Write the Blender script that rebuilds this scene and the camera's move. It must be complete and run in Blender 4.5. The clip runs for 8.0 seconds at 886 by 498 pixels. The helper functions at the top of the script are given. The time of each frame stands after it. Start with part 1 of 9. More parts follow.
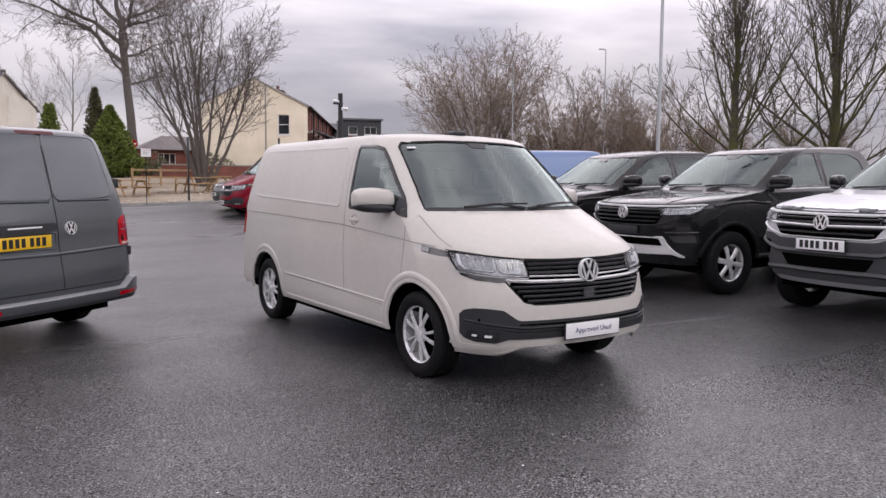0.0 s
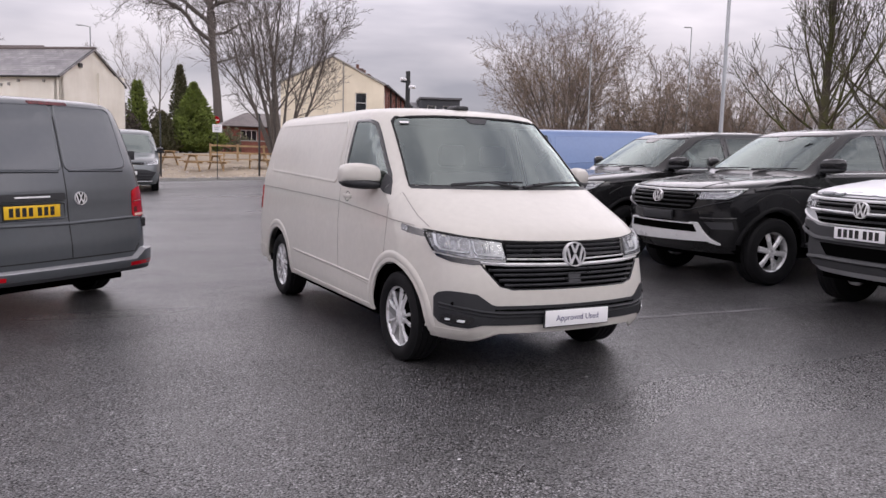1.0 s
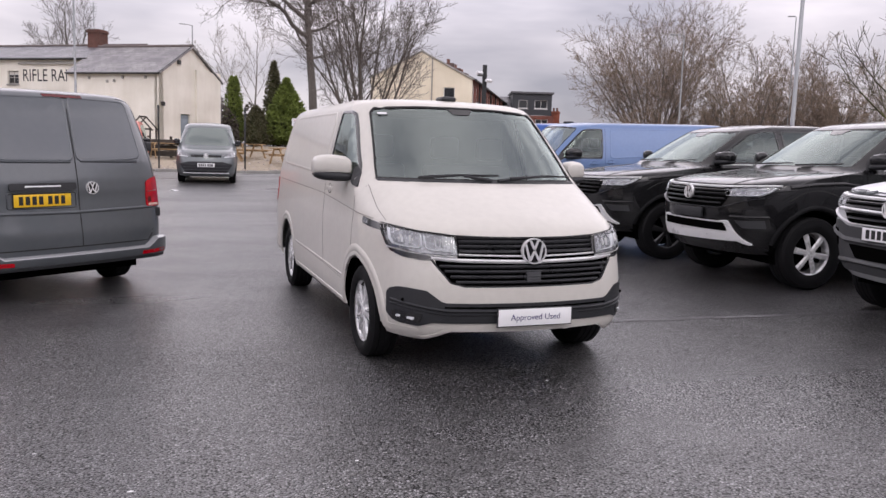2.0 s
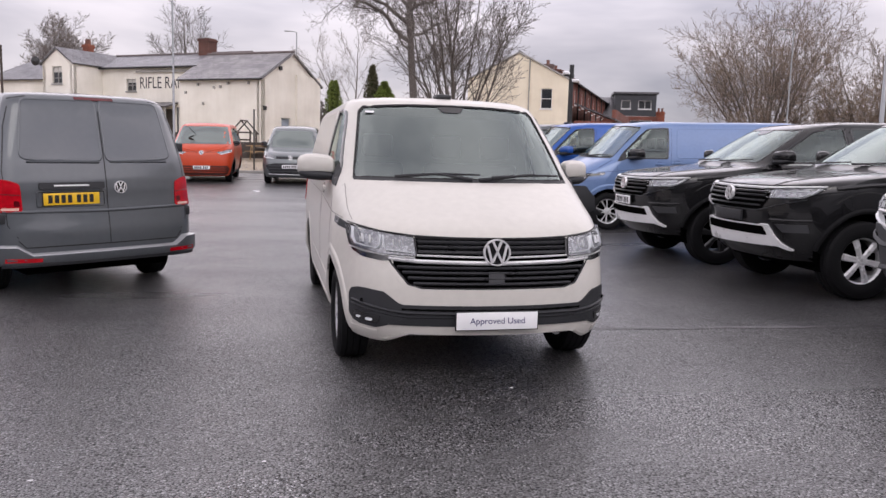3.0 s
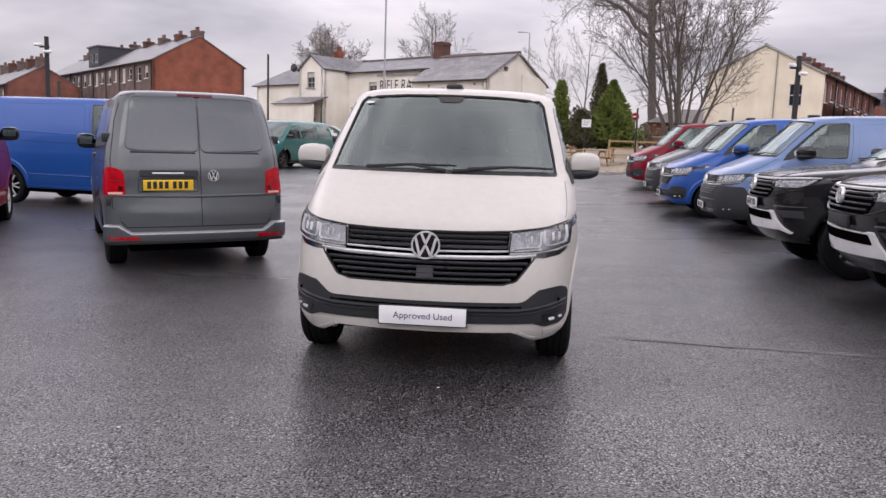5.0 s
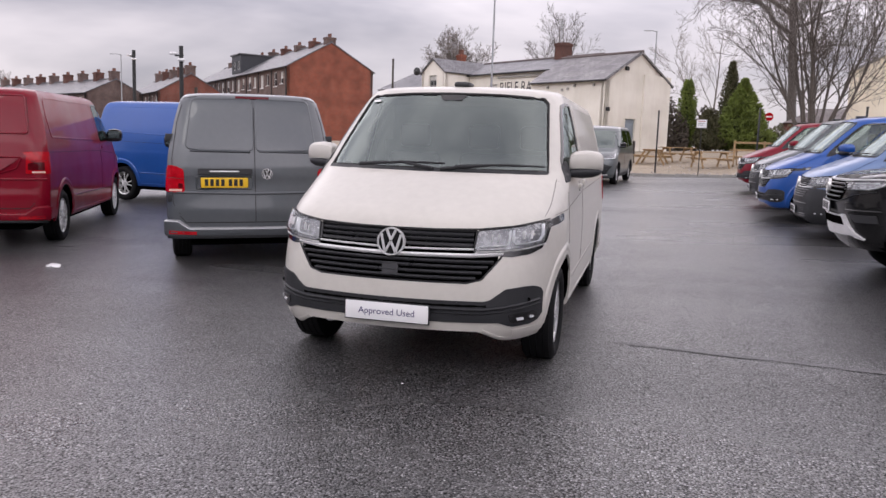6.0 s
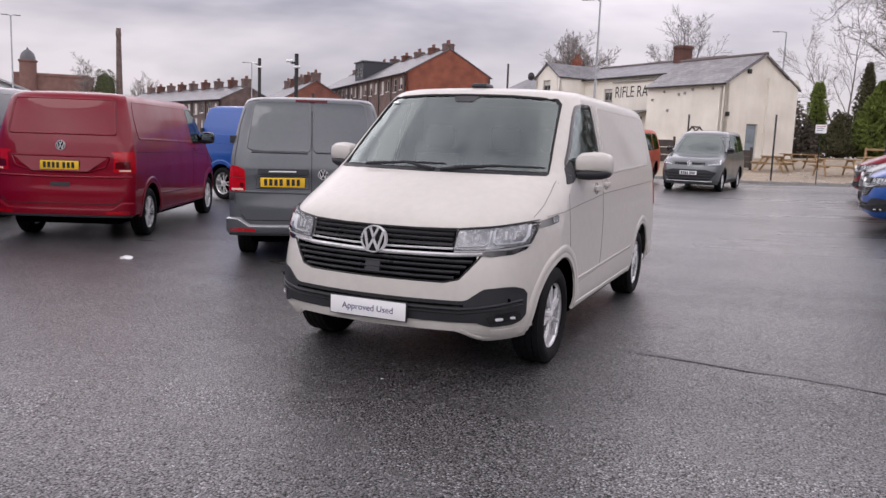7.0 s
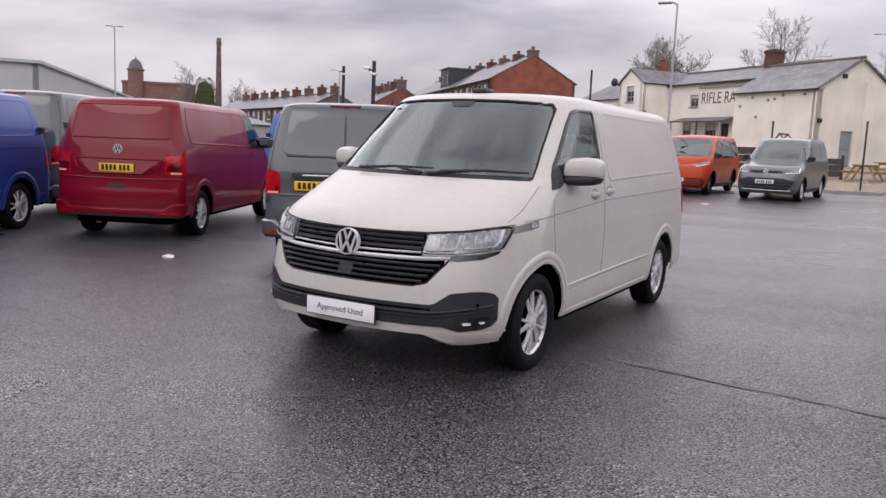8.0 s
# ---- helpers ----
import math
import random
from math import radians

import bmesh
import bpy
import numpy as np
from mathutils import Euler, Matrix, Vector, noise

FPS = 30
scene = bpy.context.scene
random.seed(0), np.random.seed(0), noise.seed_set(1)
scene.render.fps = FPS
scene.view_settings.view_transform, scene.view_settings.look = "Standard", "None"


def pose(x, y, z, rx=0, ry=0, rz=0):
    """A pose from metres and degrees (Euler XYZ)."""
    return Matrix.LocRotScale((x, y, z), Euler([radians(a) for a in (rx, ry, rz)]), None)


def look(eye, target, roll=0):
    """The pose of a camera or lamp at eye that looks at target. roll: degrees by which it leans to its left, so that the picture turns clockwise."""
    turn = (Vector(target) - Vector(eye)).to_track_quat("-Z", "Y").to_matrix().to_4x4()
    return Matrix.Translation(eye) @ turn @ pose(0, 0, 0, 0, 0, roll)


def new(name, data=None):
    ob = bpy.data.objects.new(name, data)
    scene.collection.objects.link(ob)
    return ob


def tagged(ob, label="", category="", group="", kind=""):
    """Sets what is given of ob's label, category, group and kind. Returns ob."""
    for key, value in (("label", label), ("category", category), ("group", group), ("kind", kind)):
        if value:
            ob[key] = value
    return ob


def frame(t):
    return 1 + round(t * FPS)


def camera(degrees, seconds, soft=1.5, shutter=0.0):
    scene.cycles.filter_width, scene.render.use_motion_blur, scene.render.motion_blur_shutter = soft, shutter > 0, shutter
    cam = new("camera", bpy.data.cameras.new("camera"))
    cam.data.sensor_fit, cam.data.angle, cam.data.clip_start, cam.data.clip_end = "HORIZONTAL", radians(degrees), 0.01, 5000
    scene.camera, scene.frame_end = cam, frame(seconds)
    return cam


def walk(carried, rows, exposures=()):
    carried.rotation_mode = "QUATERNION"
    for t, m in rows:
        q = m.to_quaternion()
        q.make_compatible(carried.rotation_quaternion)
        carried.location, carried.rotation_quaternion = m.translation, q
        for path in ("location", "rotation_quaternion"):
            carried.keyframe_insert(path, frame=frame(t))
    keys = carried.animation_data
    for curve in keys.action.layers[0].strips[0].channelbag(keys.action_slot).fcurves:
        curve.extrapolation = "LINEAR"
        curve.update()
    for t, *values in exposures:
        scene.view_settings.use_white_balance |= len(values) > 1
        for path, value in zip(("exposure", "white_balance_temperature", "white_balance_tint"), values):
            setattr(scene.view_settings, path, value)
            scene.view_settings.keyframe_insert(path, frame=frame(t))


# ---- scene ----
cam = camera(59.2, 8.0)
PATH = [
    (0, (-3.982, -4.007, 1.494), (-2.873, -2.352, 1.322), 0.5),
    (0.5, (-3.635, -4.073, 1.464), (-2.609, -2.368, 1.263), 1.0),
    (1, (-3.235, -4.17, 1.476), (-2.307, -2.413, 1.251), 1.5),
    (1.5, (-2.773, -4.296, 1.482), (-1.954, -2.488, 1.243), 1.8),
    (3, (-1.391, -4.545, 1.48), (-0.95, -2.61, 1.233), 1.6),
    (3.5, (-0.909, -4.587, 1.494), (-0.612, -2.625, 1.245), 1.7),
    (4, (-0.408, -4.631, 1.486), (-0.269, -2.652, 1.233), 1.7),
    (4.5, (0.052, -4.588, 1.465), (0.033, -2.605, 1.205), 1.9),
    (6, (1.485, -4.338, 1.464), (0.977, -2.422, 1.194), 1.9),
    (6.5, (1.926, -4.238, 1.447), (1.264, -2.37, 1.177), 2.0),
    (7, (2.285, -4.096, 1.459), (1.487, -2.282, 1.192), 2.2),
    (7.5, (2.623, -3.912, 1.475), (1.71, -2.152, 1.212), 2.4),
    (8, (2.915, -3.787, 1.474), (1.918, -2.073, 1.214), 2.5),
]
# the clip's own exposure drifts a little
EXPOSURES = [(0, 0.14), (1, 0.20), (3.5, 0.28), (4.5, 0.26), (6, 0.22), (8, 0.14)]
walk(cam, [(t, look(eye, target, roll)) for t, eye, target, roll in PATH], exposures=EXPOSURES)


# ---- sky and sun: a closed, bright overcast ----
def make_world():
    w = bpy.data.worlds.new("overcast")
    w.use_nodes = True
    nt = w.node_tree
    nt.nodes.clear()
    N, L = nt.nodes.new, nt.links.new
    out, mix = N("ShaderNodeOutputWorld"), N("ShaderNodeMixShader")
    clear, cloud = N("ShaderNodeBackground"), N("ShaderNodeBackground")
    sky = N("ShaderNodeTexSky")
    sky.sky_type, sky.sun_disc = "NISHITA", False
    sky.sun_elevation, sky.sun_rotation = radians(41.5), radians(184)
    clear.inputs[1].default_value = 0.10
    L(sky.outputs[0], clear.inputs[0])
    co, sep = N("ShaderNodeTexCoord"), N("ShaderNodeSeparateXYZ")
    L(co.outputs["Generated"], sep.inputs[0])
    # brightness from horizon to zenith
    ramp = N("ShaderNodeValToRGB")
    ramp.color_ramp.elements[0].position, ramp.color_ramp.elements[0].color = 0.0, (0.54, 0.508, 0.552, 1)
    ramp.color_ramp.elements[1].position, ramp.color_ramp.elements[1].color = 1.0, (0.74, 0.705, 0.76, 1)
    # the bright ring round 0.40, above the view, is added to light upright sides
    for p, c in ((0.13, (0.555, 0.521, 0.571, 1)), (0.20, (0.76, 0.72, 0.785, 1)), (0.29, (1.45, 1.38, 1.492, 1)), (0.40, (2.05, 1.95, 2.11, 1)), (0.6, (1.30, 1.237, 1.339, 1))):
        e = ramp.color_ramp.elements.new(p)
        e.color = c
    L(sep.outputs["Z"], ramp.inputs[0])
    # cloud banks, flattened towards the horizon
    mp = N("ShaderNodeMapping")
    mp.inputs["Scale"].default_value = (1.5, 1.5, 6.5)
    mp.inputs["Location"].default_value = (3.1, 1.2, 0.4)
    L(co.outputs["Generated"], mp.inputs[0])
    n1, n2 = N("ShaderNodeTexNoise"), N("ShaderNodeTexNoise")
    n1.inputs["Scale"].default_value, n1.inputs["Detail"].default_value, n1.inputs["Roughness"].default_value = 1.15, 5, 0.48
    n1.inputs["Distortion"].default_value = 0.35
    n2.inputs["Scale"].default_value, n2.inputs["Detail"].default_value = 3.4, 4
    L(mp.outputs[0], n1.inputs["Vector"])
    L(mp.outputs[0], n2.inputs["Vector"])
    add = N("ShaderNodeMath")
    add.operation = "MULTIPLY_ADD"
    add.inputs[1].default_value = 0.22
    L(n2.outputs[0], add.inputs[0])
    L(n1.outputs[0], add.inputs[2])
    bank = N("ShaderNodeValToRGB")
    bank.color_ramp.elements[0].position, bank.color_ramp.elements[0].color = 0.48, (0.62, 0.615, 0.665, 1)
    bank.color_ramp.elements[1].position, bank.color_ramp.elements[1].color = 0.72, (1.36, 1.31, 1.29, 1)
    L(add.outputs[0], bank.inputs[0])
    mul = N("ShaderNodeMix")
    mul.data_type, mul.blend_type = "RGBA", "MULTIPLY"
    mul.inputs[0].default_value = 1.0
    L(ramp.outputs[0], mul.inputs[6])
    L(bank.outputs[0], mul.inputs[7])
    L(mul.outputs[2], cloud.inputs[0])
    cloud.inputs[1].default_value = 1.0
    mix.inputs[0].default_value = 0.9
    L(clear.outputs[0], mix.inputs[1])
    L(cloud.outputs[0], mix.inputs[2])
    L(mix.outputs[0], out.inputs[0])
    scene.world = w


make_world()
sun = new("sun", bpy.data.lights.new("sun", "SUN"))
sun.data.energy, sun.data.angle, sun.data.color = 0.42, radians(25), (1.0, 0.96, 0.92)
sun.matrix_world = look((0, 0, 24), (2, 27, 0))


# ---- materials ----
def mat(name, color, rough=0.5, metal=0.0, coat=0.0, vary=0.0, scale=6.0, bump=0.0, bump_scale=60.0, fine=0.0, spec=0.5, emit=None):
    """A Principled surface with colour drift at two scales, uneven gloss and fine relief."""
    m = bpy.data.materials.new(name)
    m.use_nodes = True
    nt = m.node_tree
    N, L = nt.nodes.new, nt.links.new
    b = nt.nodes["Principled BSDF"]
    b.inputs["Base Color"].default_value = (*color, 1)
    b.inputs["Roughness"].default_value, b.inputs["Metallic"].default_value = rough, metal
    b.inputs["Coat Weight"].default_value, b.inputs["Coat Roughness"].default_value = coat, 0.04
    b.inputs["Specular IOR Level"].default_value = spec
    if emit:
        b.inputs["Emission Color"].default_value, b.inputs["Emission Strength"].default_value = (*emit[:3], 1), emit[3]
    if vary or fine or bump:
        co = N("ShaderNodeTexCoord")
        if vary or fine:
            n1, n2 = N("ShaderNodeTexNoise"), N("ShaderNodeTexNoise")
            n1.inputs["Scale"].default_value, n1.inputs["Detail"].default_value = scale, 5
            n2.inputs["Scale"].default_value, n2.inputs["Detail"].default_value = scale * 14, 3
            L(co.outputs["Object"], n1.inputs["Vector"])
            L(co.outputs["Object"], n2.inputs["Vector"])
            m1, m2, ad, hs = N("ShaderNodeMapRange"), N("ShaderNodeMapRange"), N("ShaderNodeMath"), N("ShaderNodeHueSaturation")
            m1.inputs[1].default_value, m1.inputs[2].default_value, m1.inputs[3].default_value, m1.inputs[4].default_value = 0.3, 0.7, 1 - vary, 1 + vary
            m2.inputs[1].default_value, m2.inputs[2].default_value, m2.inputs[3].default_value, m2.inputs[4].default_value = 0.3, 0.7, 1 - fine, 1 + fine
            L(n1.outputs[0], m1.inputs[0])
            L(n2.outputs[0], m2.inputs[0])
            ad.operation = "MULTIPLY"
            L(m1.outputs[0], ad.inputs[0])
            L(m2.outputs[0], ad.inputs[1])
            hs.inputs["Color"].default_value = (*color, 1)
            L(ad.outputs[0], hs.inputs["Value"])
            L(hs.outputs[0], b.inputs["Base Color"])
            rr = N("ShaderNodeMapRange")
            rr.inputs[1].default_value, rr.inputs[2].default_value = 0.3, 0.7
            rr.inputs[3].default_value, rr.inputs[4].default_value = max(rough - 0.08, 0.02), min(rough + 0.08, 1)
            L(n1.outputs[0], rr.inputs[0])
            L(rr.outputs[0], b.inputs["Roughness"])
        if bump:
            nb, bp = N("ShaderNodeTexNoise"), N("ShaderNodeBump")
            nb.inputs["Scale"].default_value, nb.inputs["Detail"].default_value = bump_scale, 4
            L(co.outputs["Object"], nb.inputs["Vector"])
            L(nb.outputs[0], bp.inputs["Height"])
            bp.inputs["Strength"].default_value, bp.inputs["Distance"].default_value = bump, 0.01
            L(bp.outputs[0], b.inputs["Normal"])
    return m


def paint(name, color, flake=0.0, coat=0.7, rough=0.42):
    return mat(name, color, rough, flake, coat, 0.05, 1.3, 0.0, fine=0.03)


def glass(name, tint, gloss=(0.86, 0.98, 0.95), ior=2.25):
    """Thin tinted pane: it lets light through and mirrors by the angle."""
    m = bpy.data.materials.new(name)
    m.use_nodes = True
    nt = m.node_tree
    nt.nodes.clear()
    N, L = nt.nodes.new, nt.links.new
    out, mix, tr, gl, fr = N("ShaderNodeOutputMaterial"), N("ShaderNodeMixShader"), N("ShaderNodeBsdfTransparent"), N("ShaderNodeBsdfGlossy"), N("ShaderNodeFresnel")
    tr.inputs[0].default_value = (*tint, 1)
    gl.inputs["Roughness"].default_value = 0.02
    gl.inputs["Color"].default_value = (*gloss, 1)
    fr.inputs[0].default_value = ior
    L(fr.outputs[0], mix.inputs[0])
    L(tr.outputs[0], mix.inputs[1])
    L(gl.outputs[0], mix.inputs[2])
    L(mix.outputs[0], out.inputs[0])
    return m


def asphalt():
    m = bpy.data.materials.new("damp_asphalt")
    m.use_nodes = True
    nt = m.node_tree
    N, L = nt.nodes.new, nt.links.new
    b = nt.nodes["Principled BSDF"]
    co = N("ShaderNodeTexCoord")
    vo, n1, n2, n3 = N("ShaderNodeTexVoronoi"), N("ShaderNodeTexNoise"), N("ShaderNodeTexNoise"), N("ShaderNodeTexNoise")
    vo.inputs["Scale"].default_value = 96
    n1.inputs["Scale"].default_value, n1.inputs["Detail"].default_value = 0.35, 3
    n2.inputs["Scale"].default_value, n2.inputs["Detail"].default_value = 48, 4
    n3.inputs["Scale"].default_value, n3.inputs["Detail"].default_value = 2.2, 6
    mp = N("ShaderNodeMapping")
    mp.inputs["Rotation"].default_value = (0, 0, radians(-18))
    mp.inputs["Scale"].default_value = (0.32, 1.15, 1)
    L(co.outputs["Object"], mp.inputs[0])
    L(mp.outputs[0], n1.inputs["Vector"])
    for t in (vo, n2, n3):
        L(co.outputs["Object"], t.inputs["Vector"])
    # stones: each grain has its own grey, with the tar dark between
    cr = N("ShaderNodeValToRGB")
    e = cr.color_ramp.elements
    e[0].position, e[0].color = 0.0, (0.008, 0.008, 0.009, 1)
    e[1].position, e[1].color = 1.0, (0.27, 0.262, 0.274, 1)
    for p, c in ((0.35, 0.022), (0.65, 0.055), (0.88, 0.125)):
        x = cr.color_ramp.elements.new(p)
        x.color = (c, c * 0.985, c * 1.01, 1)
    sp = N("ShaderNodeSeparateColor")
    L(vo.outputs["Color"], sp.inputs[0])
    L(sp.outputs[0], cr.inputs[0])
    tone = N("ShaderNodeMapRange")
    tone.inputs[1].default_value, tone.inputs[2].default_value, tone.inputs[3].default_value, tone.inputs[4].default_value = 0.3, 0.7, 0.72, 1.3
    L(n3.outputs[0], tone.inputs[0])
    hs = N("ShaderNodeHueSaturation")
    grit, gm = N("ShaderNodeMapRange"), N("ShaderNodeMath")
    n4 = N("ShaderNodeTexNoise")
    n4.inputs["Scale"].default_value, n4.inputs["Detail"].default_value = 34, 5
    L(co.outputs["Object"], n4.inputs["Vector"])
    grit.inputs[1].default_value, grit.inputs[2].default_value, grit.inputs[3].default_value, grit.inputs[4].default_value = 0.36, 0.64, 0.82, 1.20
    L(n4.outputs[0], grit.inputs[0])
    gm.operation = "MULTIPLY"
    L(tone.outputs[0], gm.inputs[0])
    L(grit.outputs[0], gm.inputs[1])
    pit, pm_ = N("ShaderNodeMapRange"), N("ShaderNodeMath")
    pit.inputs[1].default_value, pit.inputs[2].default_value, pit.inputs[3].default_value, pit.inputs[4].default_value = 0.34, 0.74, 1.65, 0.20
    L(vo.outputs["Distance"], pit.inputs[0])
    pm_.operation = "MULTIPLY"
    L(gm.outputs[0], pm_.inputs[0])
    L(pit.outputs[0], pm_.inputs[1])
    L(cr.outputs[0], hs.inputs["Color"])
    L(pm_.outputs[0], hs.inputs["Value"])
    L(hs.outputs[0], b.inputs["Base Color"])
    wet = N("ShaderNodeMapRange")
    wet.inputs[1].default_value, wet.inputs[2].default_value, wet.inputs[3].default_value, wet.inputs[4].default_value = 0.35, 0.66, 0.42, 0.24
    L(n1.outputs[0], wet.inputs[0])
    L(wet.outputs[0], b.inputs["Roughness"])
    wet_pit = N("ShaderNodeMath")
    wet_pit.operation, wet_pit.use_clamp = "MULTIPLY", True
    wet_pit.inputs[1].default_value = 0.85
    L(pit.outputs[0], wet_pit.inputs[0])
    L(wet_pit.outputs[0], b.inputs["Specular IOR Level"])
    # a thin film of water, heavier in the damp streaks
    film = N("ShaderNodeMapRange")
    film.inputs[1].default_value, film.inputs[2].default_value, film.inputs[3].default_value, film.inputs[4].default_value = 0.35, 0.66, 0.30, 0.62
    L(n1.outputs[0], film.inputs[0])
    grain = N("ShaderNodeMath")
    grain.operation = "MULTIPLY"
    L(film.outputs[0], grain.inputs[0])
    L(pit.outputs[0], grain.inputs[1])
    L(grain.outputs[0], b.inputs["Coat Weight"])
    b.inputs["Coat Roughness"].default_value = 0.34
    bp, bp2 = N("ShaderNodeBump"), N("ShaderNodeBump")
    bp.inputs["Strength"].default_value, bp.inputs["Distance"].default_value = 1.0, 0.006
    bp2.inputs["Strength"].default_value, bp2.inputs["Distance"].default_value = 0.12, 0.008
    bp.invert = True
    L(vo.outputs["Distance"], bp.inputs["Height"])
    L(n2.outputs[0], bp2.inputs["Height"])
    L(bp.outputs[0], bp2.inputs["Normal"])
    L(bp2.outputs[0], b.inputs["Normal"])
    return m


M = dict(
    asphalt=asphalt(),
    cream=mat("pale_beige_paint", (0.575, 0.553, 0.512), 0.50, 0.0, 0.45, 0.05, 1.3, fine=0.03, spec=0.22),
    grey=paint("dark_grey_paint", (0.086, 0.095, 0.105), 0.25, 0.65, 0.36),
    red=mat("metallic_red_paint", (0.185, 0.0005, 0.012), 0.36, 0.0, 0.55, 0.05, 1.3, fine=0.03, spec=0.12),
    blue=paint("bright_blue_paint", (0.004, 0.072, 0.33), 0.25),
    darkblue=paint("deep_blue_paint", (0.004, 0.042, 0.27), 0.25),
    lightblue=paint("pale_blue_paint", (0.135, 0.215, 0.40), 0.2),
    black=mat("black_paint", (0.010, 0.010, 0.011), 0.30, 0.0, 0.8, 0.05, 1.3, fine=0.03, spec=0.12),
    step_sheen=paint("grey_step_sheen", (0.36, 0.365, 0.38), 0.3),
    silver=paint("silver_paint", (0.55, 0.56, 0.58), 0.3),
    orange=mat("orange_paint", (0.50, 0.056, 0.015), 0.42, 0.0, 0.4, 0.05, 1.3, fine=0.03, spec=0.3),
    teal=paint("teal_paint", (0.02, 0.14, 0.13), 0.2),
    caddy=paint("mid_grey_paint", (0.13, 0.145, 0.15), 0.4),
    plastic=mat("dark_textured_plastic", (0.017, 0.018, 0.021), 0.55, vary=0.12, fine=0.05, bump=0.12, bump_scale=300),
    bumper_grey=mat("grey_textured_plastic", (0.055, 0.056, 0.060), 0.55, vary=0.1, fine=0.05, bump=0.12, bump_scale=300),
    gloss_black=mat("gloss_black_trim", (0.010, 0.010, 0.011), 0.15, coat=0.4, vary=0.1),
    seam_soft=mat("soft_shut_line", (0.24, 0.228, 0.21), 0.8),
    seam=mat("shut_line", (0.012, 0.012, 0.012), 0.8),
    chrome=mat("bright_chrome", (0.84, 0.84, 0.85), 0.16, 0.45),
    satin=mat("satin_silver", (0.80, 0.80, 0.81), 0.32, 0.15, vary=0.05),
    alloy=mat("silver_alloy", (0.74, 0.74, 0.75), 0.28, 0.3, 0.5, vary=0.06, scale=9),
    rim_dark=mat("dark_alloy", (0.05, 0.05, 0.053), 0.3, 0.6, 0.4),
    tyre=mat("tyre_rubber", (0.007, 0.007, 0.008), 0.75, vary=0.2, scale=12, fine=0.1, spec=0.2),
    # near black without gloss: the shade of hollows and undersides put into a colour
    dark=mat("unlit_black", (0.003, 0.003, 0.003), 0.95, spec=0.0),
    slat=mat("moulded_grille_black", (0.042, 0.043, 0.047), 0.34, coat=0.25, vary=0.08),
    mirror=mat("mirror_glass", (0.50, 0.53, 0.56), 0.02, 1.0),
    glass=glass("tinted_glass", (0.76, 0.82, 0.81), ior=2.8),
    tint=glass("grey_tinted_glass", (0.30, 0.33, 0.33), ior=1.75),
    privacy_flat=glass("black_privacy_glass", (0.05, 0.053, 0.055), ior=1.7),
    screen=glass("far_windscreen", (0.16, 0.17, 0.17), ior=3.0),
    side_glass=glass("side_glass", (0.42, 0.48, 0.47), ior=1.75),
    cab_screen=glass("pickup_windscreen", (0.60, 0.66, 0.65), ior=2.3),
    cab_glass=glass("cab_side_glass", (0.50, 0.56, 0.55), ior=2.0),
    privacy=glass("dark_glass", (0.08, 0.085, 0.09)),
    lens=glass("clear_lens", (0.98, 0.985, 0.99), (0.9, 0.9, 0.9), 1.25),
    redlens=mat("red_lens", (0.42, 0.002, 0.010), 0.15, spec=0.3, coat=0.3, vary=0.2, scale=20),
    redlens_dark=mat("smoked_red_lens", (0.085, 0.0008, 0.004), 0.06, spec=0.3, coat=0.5, vary=0.2, scale=20),
    amber=mat("amber_lens", (0.74, 0.50, 0.42), 0.15, coat=0.5),
    lamp_grey=mat("lamp_reflector", (0.25, 0.255, 0.265), 0.25, 0.5, vary=0.3, scale=30),
    lamp_white=mat("lamp_light_guide", (0.85, 0.87, 0.90), 0.25, 0.1, coat=1.0),
    plate_y=mat("yellow_plate", (0.80, 0.50, 0.02), 0.35, vary=0.04),
    plate_w=mat("white_plate", (0.82, 0.82, 0.83), 0.35, vary=0.03),
    ink=mat("plate_black", (0.012, 0.012, 0.014), 0.5),
    navy=mat("navy_print", (0.035, 0.030, 0.13), 0.5),
    seat=mat("seat_cloth", (0.035, 0.035, 0.038), 0.85, vary=0.15, fine=0.1),
    trim_in=mat("grey_interior_trim", (0.42, 0.44, 0.43), 0.7, vary=0.1),
    film=mat("white_protective_film", (0.78, 0.78, 0.82), 0.35, coat=0.3, vary=0.05, bump=0.5, bump_scale=9),
    mesh_orange=mat("dark_orange_mesh", (0.075, 0.014, 0.008), 0.5, vary=0.2),
)


# ---- mesh tools ----
def part(name, bm, material, parent=None, label="", smooth=35):
    """One mesh object from a bmesh, under a thing or a part."""
    me = bpy.data.meshes.new(name)
    bm.to_mesh(me)
    bm.free()
    return mesh_part(name, me, material, parent, label, smooth)


def mesh_part(name, me, material, parent=None, label="", smooth=35):
    for m in material if isinstance(material, (list, tuple)) else [material]:
        me.materials.append(m)
    if smooth:
        me.polygons.foreach_set("use_smooth", [True] * len(me.polygons))
        me.set_sharp_from_angle(angle=radians(smooth))
    ob = new(name, me)
    ob.parent = parent
    return tagged(ob, label)


def raw(name, verts, faces, material, parent=None, label="", smooth=35):
    me = bpy.data.meshes.new(name)
    me.from_pydata([tuple(v) for v in verts], [], faces)
    me.update()
    return mesh_part(name, me, material, parent, label, smooth)


